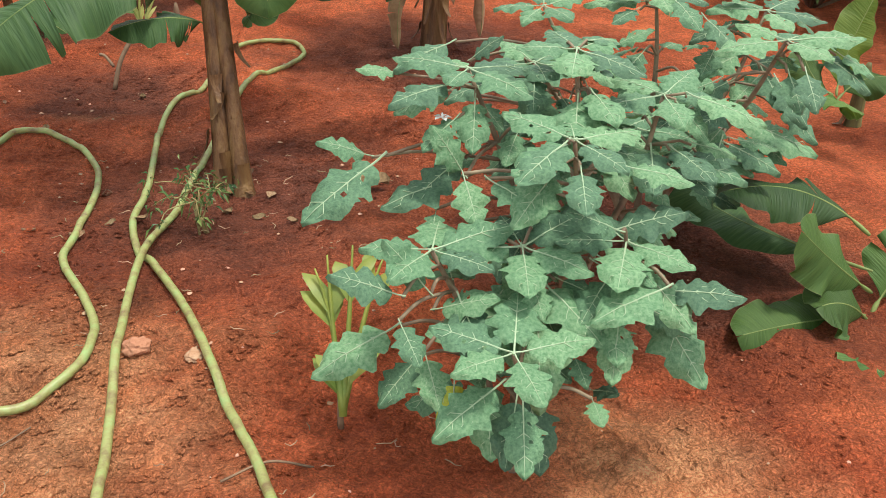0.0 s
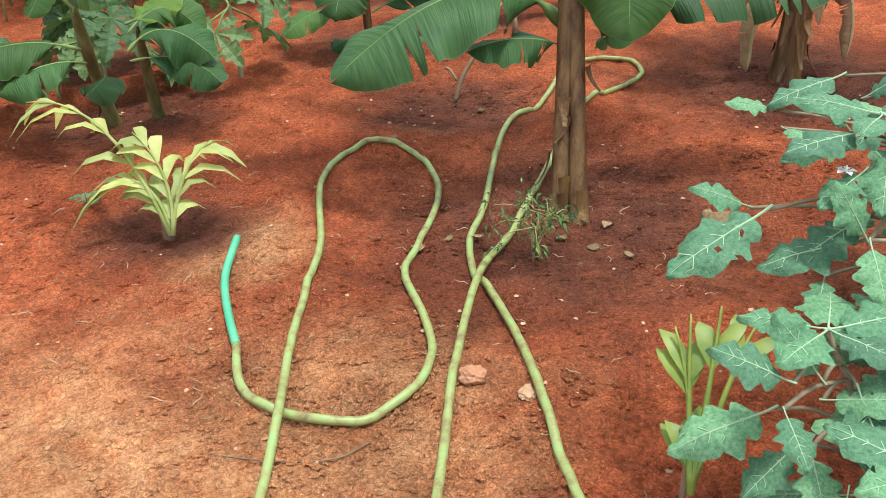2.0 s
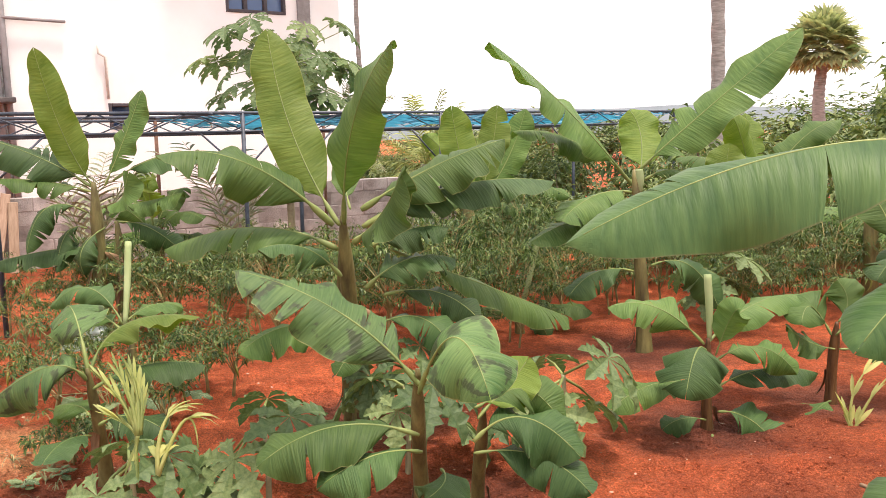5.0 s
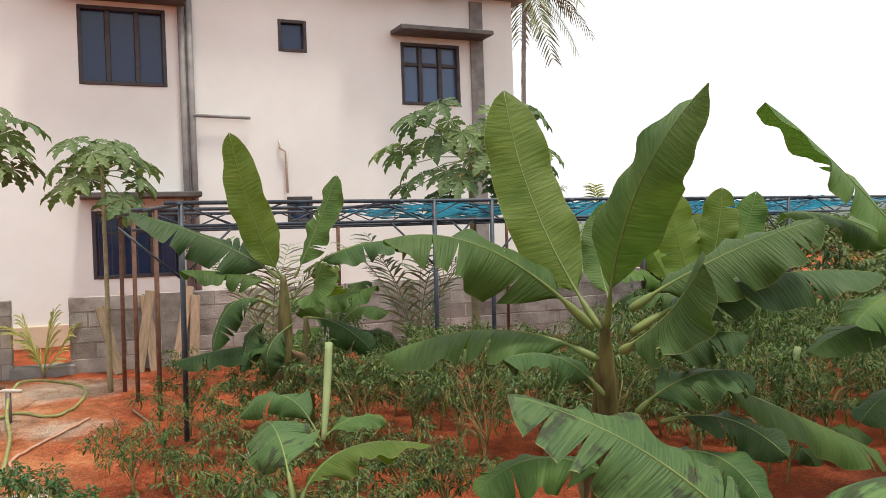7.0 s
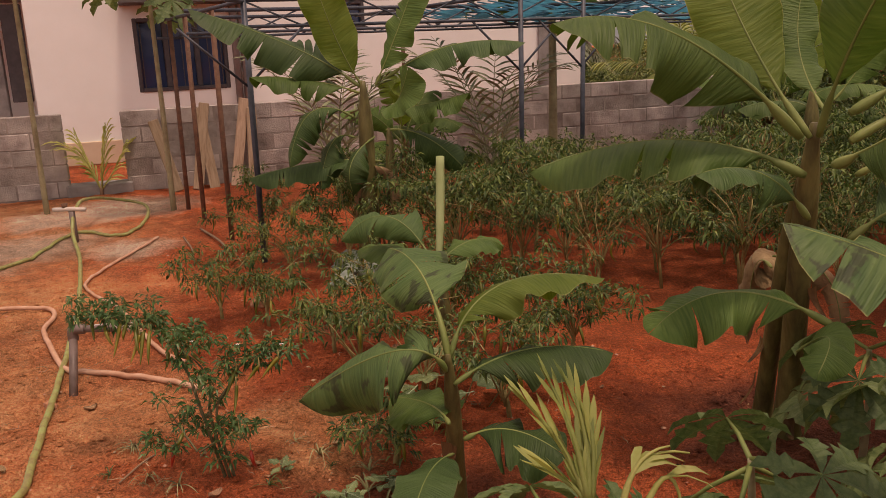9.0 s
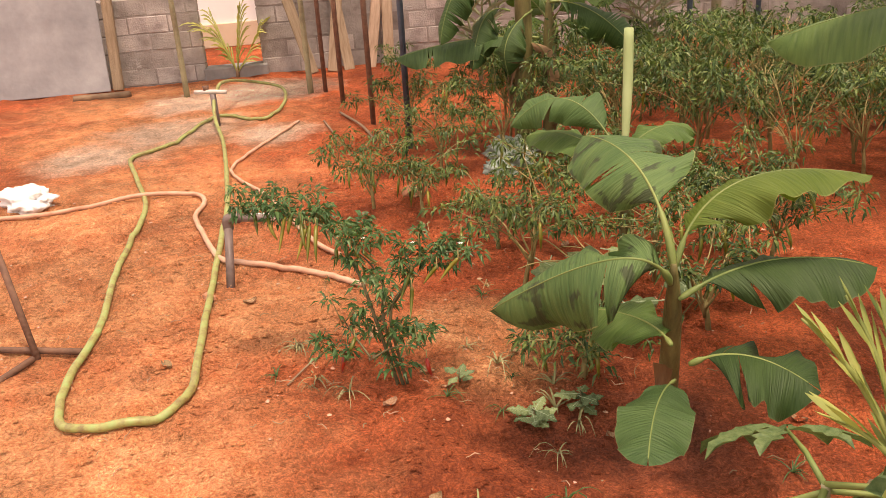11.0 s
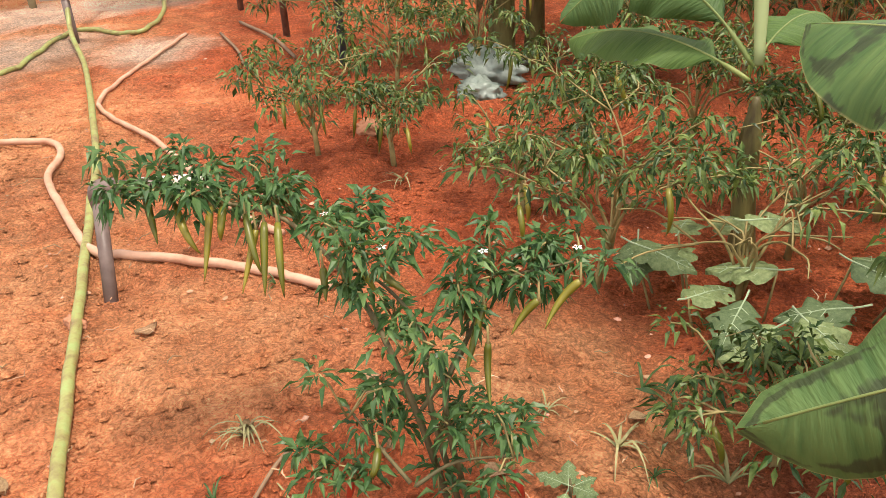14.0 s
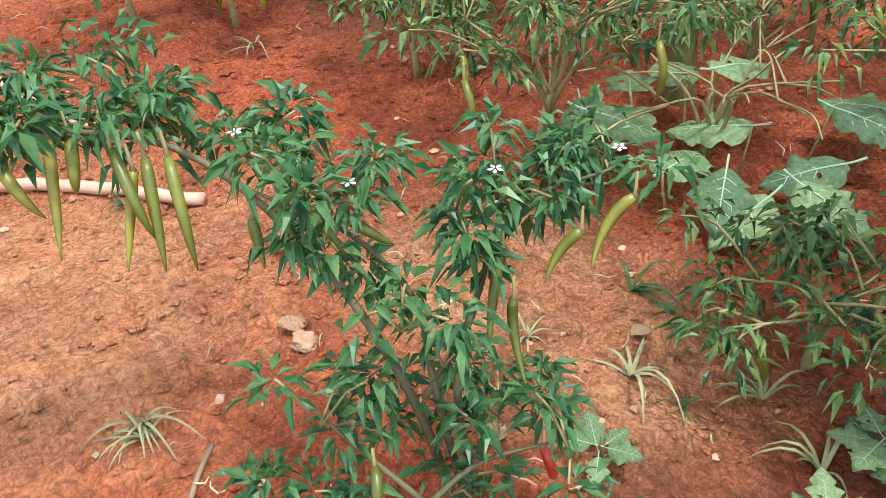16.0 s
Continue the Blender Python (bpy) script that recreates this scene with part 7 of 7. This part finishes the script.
palm_seedling((2.26, 1.46), "small seedling with yellowing leaves by eggplants", [((0.01, -0.08, 0.08), (-0.01, 0.04, 0.26), (-0.02, 0.12, 0.40)), ((0.01, -0.08, 0.08), (0.03, 0.05, 0.29), (0.04, 0.13, 0.42)), ((0.01, -0.08, 0.08), (-0.01, 0.03, 0.24), (-0.05, 0.11, 0.37)), ((0.01, -0.07, 0.09), (0.07, 0.05, 0.29), (0.11, 0.11, 0.39))], SEEDLING, 6, 2, 0.15, 0.042, 0.5, 0.25, thick=0.009)
palm_seedling((1.2, 5.2), "yellow-green palm seedling in red soil", [((-0.18, -0.12, -0.04), (-0.18, -0.07, 0.18), (-0.06, 0.01, 0.35)), ((-0.18, -0.12, -0.04), (-0.09, -0.04, 0.17), (0.07, 0.06, 0.34)), ((-0.18, -0.12, -0.04), (-0.21, -0.11, 0.05), (-0.24, -0.11, 0.12))], YELLOW, 7, 3, 0.12, 0.03, 0.2, 0.2)
palm_seedling((-8.95, 5.92), "yellow-green palm seedling in the wall gap", [((0, 0, 0.05), (0.05, 0.05, 0.4), (0.1, 0.1, 0.75)), ((0, 0, 0.05), (-0.1, -0.1, 0.4), (-0.25, -0.3, 0.6)), ((0, 0, 0.05), (0.1, 0.15, 0.3), (0.2, 0.25, 0.55)), ((0, 0, 0.05), (-0.05, -0.08, 0.35), (-0.12, -0.16, 0.7))], YELLOW, 8, 11, 0.36, 0.036, 0.45, 0.55)
palm_seedling((-9.9, 4.75), "small palm seedling by the wall", [((0, 0, 0.05), (0.05, 0.0, 0.25), (0.12, 0.0, 0.42)), ((0, 0, 0.05), (-0.05, 0, 0.25), (-0.1, 0.1, 0.4))], YELLOW, 9, 7, 0.14, 0.02, 0.4)
palm_seedling((-5.2, 7.9), "young palm with spreading green fronds under the trellis", [((0, 0, 0), (math.cos(a) * 0.3, math.sin(a) * 0.3, 0.9), (math.cos(a) * 0.8, math.sin(a) * 0.8, 1.5 - 0.1 * abs(k - 3))) for k, a in enumerate([0.3, 1.2, 2.1, 3.0, 3.9, 4.8, 5.7])], GREYGREEN, 60, 16, 0.3, 0.025, 0.3)
palm_seedling((-6.3, 6.9), "young palm with spreading green fronds under the trellis", [((0, 0, 0), (math.cos(a) * 0.3, math.sin(a) * 0.3, 0.9), (math.cos(a) * 0.8, math.sin(a) * 0.8, 1.5 - 0.1 * abs(k - 3))) for k, a in enumerate([0.3, 1.2, 2.1, 3.0, 3.9, 4.8, 5.7])], GREYGREEN, 61, 16, 0.3, 0.025, 0.3)
for i, (x, y, L) in enumerate(((-1.95, 2.75, 0.2), (-2.15, 3.05, 0.18), (-2.05, 2.55, 0.2), (-1.6, 3.2, 0.16), (-2.7, 3.15, 0.14), (-3.11, 2.75, 0.16), (-2.35, 2.95, 0.14), (-2.1, 2.9, 0.16), (-3.0, 3.55, 0.1), (-2.45, 3.1, 0.1), (-1.75, 2.75, 0.14), (-0.35, 2.15, 0.14), (-3.55, 3.2, 0.1), (-2.9, 2.65, 0.09), (-3.13, 2.77, 0.2), (-2.58, 3.31, 0.26), (-2.53, 3.12, 0.24), (-3.71, 3.88, 0.2), (-2.96, 3.49, 0.18), (-2.77, 2.71, 0.2), (-2.92, 2.69, 0.16), (-2.5, 2.87, 0.16), (-2.35, 3.18, 0.22), (-2.26, 3.08, 0.24), (-3.03, 2.61, 0.14))):
    weed((x, y), "dry pale grass tuft on red soil" if i % 3 else "small green weed on red soil", 8 + i % 5, L * 0.45, 80 + i, None if i % 3 else CHILI_FAR)


def lump(name, at, size, mat, label, category, seed, squash=0.6, crumple=0.0):
    bm = bmesh.new()
    bmesh.ops.create_icosphere(bm, subdivisions=4, radius=1)
    for v in bm.verts:
        k = 1 + 0.4 * noise.noise(v.co * 1.4 + Vector((seed, 0, 0))) + 0.25 * noise.noise(v.co * 4 + Vector((seed, 3, 0)))
        k += crumple * (abs(noise.noise(v.co * 3.1 + Vector((seed, 1, 4)))) + 0.6 * abs(noise.noise(v.co * 6.7 + Vector((seed, 9, 4)))) - 0.3)
        v.co = Vector((v.co.x * size[0] * k, v.co.y * size[1] * k, v.co.z * size[2] * k))
    o = part(name, bm, mat, None, label)
    o.location = (at[0], at[1], height(at[0], at[1]) + size[2] * squash)
    return tagged(o, category=category)


lump("stone", (1.72, 1.72), (0.035, 0.026, 0.022), STONE, "reddish lump of dry laterite on soil", "stone", 1)
lump("stone", (1.87, 1.71), (0.022, 0.03, 0.01), PEBBLE, "flat pale stone lying on soil", "stone", 2)
lump("stone", (-3.01, 3.0), (0.022, 0.018, 0.014), PEBBLE, "pale pebble on red soil", "stone", 3)
lump("soil_clod", (-3.83, 2.80), (0.035, 0.02, 0.018), STONE, "broken clod beside the pipe", "clod", 5)
lump("soil_clod", (-4.05, 4.1), (0.06, 0.04, 0.03), STONE, "rounded lump of red laterite", "stone", 6)
lump("white_sack", (-5.9, 2.78), (0.2, 0.13, 0.07), SACK, "crumpled white plastic sack on the soil", "sack", 7, crumple=0.18)
lump("plastic_bag", (-4.2, 5.02), (0.17, 0.1, 0.08), PLASTIC, "crumpled translucent plastic bag under chili plants", "plastic bag", 8, crumple=0.45)
lump("plastic_bag", (-4.05, 4.75), (0.1, 0.07, 0.05), PLASTIC, "crumpled translucent plastic bag on soil", "plastic bag", 9, crumple=0.45)


def twig(pts, r, label, name="twig"):
    o = part(name, tube(bmesh.new(), smooth_path([(x, y, height(x, y) + z) for x, y, z in pts], 5), r, 6), BRANCH, None, label)
    return tagged(o, category="twig")


twig([(1.12, 3.95, 0), (1.15, 4.0, 0.12), (1.19, 4.05, 0.2), (1.22, 4.1, 0.24)], 0.012, "cut dry stub standing in soil")
twig([(1.12, 4.0, 0.1), (1.08, 4.03, 0.14), (1.05, 4.05, 0.15)], 0.008, "broken side shoot of the stub")
twig([(2.26, 1.455, 0), (2.262, 1.46, 0.1), (2.265, 1.47, 0.2)], 0.008, "thin brown stake in red soil")
twig([(1.15, 1.35, 0.01), (1.3, 1.36, 0.015), (1.45, 1.40, 0.01), (1.52, 1.48, 0.008)], 0.0022, "dry creeping stalk on sandy soil")
twig([(2.0, 1.25, 0.006), (2.1, 1.3, 0.02), (2.2, 1.31, 0.006)], 0.003, "dry stalk on red soil")
twig([(-2.95, 2.60, 0.004), (-3.0, 2.72, 0.01), (-3.02, 2.78, 0.005)], 0.004, "dry stalk on red soil")
twig([(-6.3, 5.3, 0.02), (-5.7, 5.05, 0.03), (-5.3, 4.85, 0.02)], 0.010, "pale fallen stick under the trellis")
twig([(-6.1, 5.0, 0.02), (-5.7, 4.8, 0.02), (-5.4, 4.6, 0.02)], 0.008, "dark fallen stick by the bed")
twig([(-9.4, 4.35, 0.02), (-9.0, 4.75, 0.03)], 0.035, "short log lying before the sheet panel", "log")


def build_frame_stand():
    p = thing("metal_frame", (-3.81, 2.12, 0), "rusty angle-iron frame standing on soil", "metal frame")
    part("upright", tube(bmesh.new(), [(0, 0, 0), (-0.28, 0.02, 0.42)], 0.013, 6), RUST, p)
    part("foot_bar", tube(bmesh.new(), [(-0.45, -0.3, 0.02), (0.1, 0.12, 0.02)], 0.013, 6), RUST, p)
    part("foot_bar", tube(bmesh.new(), [(0.02, -0.02, 0.02), (0.25, -0.42, 0.02)], 0.013, 6), RUST, p)
    part("cross_bar", tube(bmesh.new(), [(-0.2, 0.01, 0.3), (-0.7, -0.35, 0.3)], 0.012, 6), RUST, p)


build_frame_stand()


def litter(count, seed):
    """Dry leaf scraps, each its own piece."""
    rng = random.Random(seed)
    shapes = []
    for s in range(3):
        bm = bmesh.new()
        rows = []
        for i in range(6):
            u = i / 5
            w = 0.35 * math.sin(math.pi * (0.08 + 0.9 * u))
            rows.append([bm.verts.new((w * q, u, 0.12 * math.sin(u * 5 + s) + 0.2 * abs(q) * (1 if s else 0.4))) for q in (-1, 0, 1)])
        for a, b in zip(rows, rows[1:]):
            for k in range(2):
                bm.faces.new((a[k], a[k + 1], b[k + 1], b[k]))
        shapes.append(mesh_of("dry_leaf", bm, DRY))
    for _ in range(count):
        x, y = rng.choice([(rng.gauss(1.86, 0.3), rng.gauss(2.65, 0.25)), (rng.uniform(-3.2, 3), rng.uniform(1.2, 4.5)), (rng.gauss(-2.6, 0.6), rng.gauss(3.0, 0.4))])
        o = new("dry_leaf", shapes[rng.randrange(3)])
        k = rng.uniform(0.025, 0.06)
        o.matrix_basis = pose(x, y, height(x, y) + 0.006, rng.uniform(-12, 12), rng.uniform(-12, 12), rng.uniform(0, 360)) @ Matrix.Diagonal((k, k, k, 1))
        tagged(o, "curled dry leaf scrap on red soil", "dry leaf", "dry leaf litter")


litter(40, 3)
fallen = new("dry_leaf", bpy.data.objects["dry_leaf"].data)
fallen.matrix_basis = pose(2.42, 2.72, height(2.42, 2.72) + 0.012, 8, -10, 70) @ Matrix.Diagonal((0.13, 0.13, 0.13, 1))
tagged(fallen, "large curled brown leaf fallen on damp soil", "dry leaf", "dry leaf litter")


def build_straw(count, seed):
    """Loose straw and rootlets, too many to count."""
    rng = random.Random(seed)
    bm = bmesh.new()
    spots = [(1.3, 1.5, 0.5), (0.3, 2.2, 0.5), (2.3, 1.5, 0.5), (-2.6, 2.9, 0.6), (-3.3, 2.6, 0.7), (-2.2, 3.1, 0.5), (1.8, 2.7, 0.4), (-4.5, 3.3, 0.8), (-5.0, 2.5, 0.7)]
    for _ in range(count):
        cx, cy, r = rng.choice(spots)
        x, y, a = rng.gauss(cx, r), rng.gauss(cy, r), rng.uniform(0, 6.283)
        L, bow = rng.uniform(0.015, 0.06), rng.uniform(-0.4, 0.4)
        pts = []
        for k in range(4):
            q = (k / 3 - 0.5) * L
            px, py = x + math.cos(a + bow * k) * q, y + math.sin(a + bow * k) * q
            pts.append((px, py, height(px, py) + 0.012 + 0.004 * (k % 2)))
        tube(bm, pts, [0.0012, 0.0016, 0.0014, 0.0008], 4)
    tagged(part("straw", bm, STRAW), "dry straw and rootlets strewn on red soil", "straw", kind="stuff")


build_straw(420, 6)
vine = thing("gourd_vine", (-2.5, 3.55, 0), "trailing vine with broad pale green leaves", "vine")
GOURD_MESHES = [egg_leaf_mesh(k, GOURD, h) for k, h in ((11, 0.02), (12, 0), (13, 0.02))]
for i, q in enumerate(((-0.26, 0.06, 0.15), (-0.15, 0.09, 0.12), (0.01, 0.03, 0.10), (-0.06, 0.20, 0.20), (0.03, 0.16, 0.12), (0.13, 0.03, 0.10), (-0.20, 0.16, 0.15), (0.09, 0.0, 0.08), (0.28, 0.39, 0.15), (0.27, 0.30, 0.12), (-0.29, 0.14, 0.12), (-0.09, -0.02, 0.10), (0.20, 0.12, 0.10), (0.16, 0.24, 0.14), (-0.12, 0.30, 0.12))):
    a = i * 2.4
    q = Vector(q)
    put_leaf(vine, q, q + Vector((math.cos(a) * 0.15, math.sin(a) * 0.15, -0.01)), i, GOURD_MESHES[i % 3])
    part("stalk", tube(bmesh.new(), [(q.x * 0.8, q.y * 0.8, 0), q * 0.95 + Vector((0, 0, -0.03)), q], 0.003, 5), CHILI_STEM, vine)


def seedling(at, label, leaves, size, seed):
    """A low weed with a few broad leaves round its stem."""
    rng = random.Random(seed)
    p = thing("broadleaf_weed", (at[0], at[1], height(at[0], at[1])), label, "weed", "weeds")
    part("stalk", tube(bmesh.new(), [(0, 0, -0.02), (0.004, 0, size * 0.5), (0, 0.004, size)], [0.004, 0.003, 0.002], 6), CHILI_WOOD, p)
    for k in range(leaves):
        a = k * 2.4 + rng.uniform(-.3, .3)
        b = Vector((math.cos(a) * 0.012, math.sin(a) * 0.012, size * (0.35 + 0.6 * k / leaves)))
        put_leaf(p, b, b + Vector((math.cos(a), math.sin(a), rng.uniform(-0.1, 0.5))) * size * rng.uniform(0.8, 1.2), k, GOURD_MESHES[k % 3])


seedling((0.0, 2.50), "small broad-leaved weed on red soil", 5, 0.055, 1)
seedling((-2.53, 2.95), "small broad-leaved weed on red soil", 6, 0.042, 2)
seedling((-2.25, 2.97), "broad-leaved weed at the foot of a banana", 9, 0.055, 3)
seedling((-2.20, 3.12), "broad-leaved weed at the foot of a banana", 8, 0.06, 4)


# ---- far trees and hills ----
def far_palm(at, label, trunk_h, r, crown, seed, droop=0.5, mat=None, count=22, fan=False, name="palm_tree"):
    p = thing(name, (at[0], at[1], 0), label, "palm tree", "distant palms")
    rng = random.Random(seed)
    n_ = 40
    part("trunk", tube(bmesh.new(), [(0.05 * math.sin(i * 0.2), 0, trunk_h * i / n_ - 0.1) for i in range(n_ + 1)], [r * (1.12 if i % 2 else 0.96) * (1.15 - 0.35 * i / n_) for i in range(n_ + 1)], 12), BARK, p)
    top = Vector((0.05 * math.sin(8), 0, trunk_h - 0.1))
    for k in range(count):
        a = k * 2.39996
        el = math.asin(1 - 1.55 * (k + 0.5) / count) if fan else 1.3 - 2.1 * k / count
        d = Vector((math.cos(a) * math.cos(el), math.sin(a) * math.cos(el), math.sin(el)))
        e = top + d * crown - Vector((0, 0, droop * crown * math.cos(el)))
        bm = bmesh.new()
        if fan:
            stem_end = top + d * crown * rng.uniform(0.42, 0.56)
            tube(bm, [top, stem_end], 0.025, 4)
            s = d.cross(Vector((rng.gauss(0, .3), rng.gauss(0, .3), 1))).normalized()
            u = s.cross(d)
            for q in range(17):
                g = -1.9 + 3.8 * q / 16
                o = d * math.cos(g) + s * math.sin(g)
                L = crown * 0.46 * rng.uniform(0.8, 1.1)
                w = (s * math.cos(g) - d * math.sin(g)) * L * 0.1
                x = [bm.verts.new(v) for v in (stem_end, stem_end + o * L * 0.6 + w - u * L * 0.05, stem_end + o * L - u * L * 0.2, stem_end + o * L * 0.6 - w + u * L * 0.03)]
                bm.faces.new(x)
        else:
            frond(bm, top, top.lerp(e, 0.5) + Vector((0, 0, droop * crown * 0.3)), e, 22, crown * 0.22, crown * 0.022, rng, 0.5)
        part("frond", bm, mat or GREYGREEN, p, smooth=False)
    return p


def bush(at, label, w, h, count, leaf, seed, mat=None, name="bush", group="bushes"):
    p = thing(name, (at[0], at[1], 0), label, "bush" if name == "bush" else "tree", group)
    rng = random.Random(seed)
    stems, leaves = bmesh.new(), bmesh.new()
    tips = []
    for k in range(26):
        a = rng.uniform(0, 6.283)
        r = w * math.sqrt(rng.random())
        top = Vector((math.cos(a) * r, math.sin(a) * r, h * rng.uniform(0.3, 1.0) * (1 - 0.35 * (r / w) ** 2)))
        mid = Vector((top.x * 0.4, top.y * 0.4, top.z * 0.55))
        tube(stems, [(0, 0, -0.05), mid, top], [0.03, 0.018, 0.006], 5)
        tips += [top, mid.lerp(top, 0.6)]
    for t in tips:
        leaf_cloud(leaves, t, w * rng.uniform(0.18, 0.34), count, leaf, rng, 0.2)
    part("branchwork", stems, BRANCH, p)
    part("foliage", leaves, mat or BUSH, p, smooth=False)
    return p


far_palm((-1.85, 19.6), "tall ringed coconut palm trunk behind the garden", 13.0, 0.13, 2.6, 1)
far_palm((-0.3, 31.6), "palmyra palm with a round fan-leaf crown", 4.05, 0.2, 1.55, 2, 0.1, PALMYRA, fan=True, count=64)
far_palm((-11.3, 20.5), "coconut palm rising behind the house", 8.2, 0.065, 1.9, 3, 0.6)
far_palm((5.2, 19.0), "coconut palm trunk behind the hedge", 12.0, 0.14, 2.6, 4)
far_palm((-5.6, 13.2), "young palm with stiff spreading fronds", 1.1, 0.12, 1.3, 5, 0.1, FROND)
far_palm((-10.5, 18.0), "feathery palm behind the trellis", 1.9, 0.12, 1.6, 6, 0.1, GREYGREEN)
hedge = [bush((-1.0, 13.5), "dense green shrub in the hedge", 1.5, 1.7, 60, 0.16, 1), bush((2.5, 13.0), "dense green shrub in the hedge", 1.6, 2.3, 60, 0.17, 2), bush((5.5, 12.0), "dense green shrub in the hedge", 1.7, 2.6, 60, 0.17, 3)]
rg = random.Random(9)
for k in range(46):
    x = -14 + 38 * k / 45 + rg.uniform(-1, 1)
    y = 15 + rg.uniform(-1.5, 9) + max(0, -6 - x) * 0.9
    o = copy_thing(hedge[k % 3], pose(x, y, 0, 0, 0, rg.uniform(0, 360)))
    s = rg.uniform(0.75, 1.1) * (1.15 if x > 1.5 else 0.62)
    o.scale = (s * 1.2, s * 1.2, s)
for x, y, s in ((3.2, 9.6, 0.8), (4.6, 8.6, 0.85), (6.0, 7.4, 0.9), (7.0, 5.5, 0.9), (-0.9, 10.6, 0.6), (1.2, 10.8, 0.65), (-2.6, 11.5, 0.6), (7.5, 3.0, 0.9), (5.5, 5.6, 0.5), (4.9, 6.9, 0.6)):
    o = copy_thing(hedge[rg.randrange(3)], pose(x, y, 0, 0, 0, rg.uniform(0, 360)))
    o.scale = (s, s, s)
# woods along the skyline
rg = random.Random(30)
for k in range(40):
    a = radians(-75 + 160 * k / 39) + rg.uniform(-0.03, 0.03)
    r = rg.uniform(36, 60)
    o = copy_thing(hedge[k % 3], pose(-math.sin(a) * r, math.cos(a) * r, 0, 0, 0, rg.uniform(0, 360)))
    s = rg.uniform(0.8, 1.3) * (1.5 if math.sin(a) < 0.02 else 0.9)
    o.scale = (s * 2.2, s * 2.2, s)


def build_hills():
    bm = bmesh.new()
    prev = None
    for i in range(121):
        a = radians(-95 + 190 * i / 120)
        h = 9 + 9 * noise.noise((i * 0.045, 3.3, 0)) + 4 * noise.noise((i * 0.16, 7, 0)) + 0.8 * noise.noise((i * 0.9, 1, 0))
        h = max(3.0, h)
        d = Vector((-math.sin(a), math.cos(a), 0))
        row = [bm.verts.new(d * r + Vector((0, 0, z))) for r, z in ((300, -1), (330, h * 0.6), (360, h), (420, -1))]
        if prev:
            for k in range(3):
                bm.faces.new((prev[k], row[k], row[k + 1], prev[k + 1]))
        prev = row
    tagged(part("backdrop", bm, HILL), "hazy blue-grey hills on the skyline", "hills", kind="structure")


build_hills()
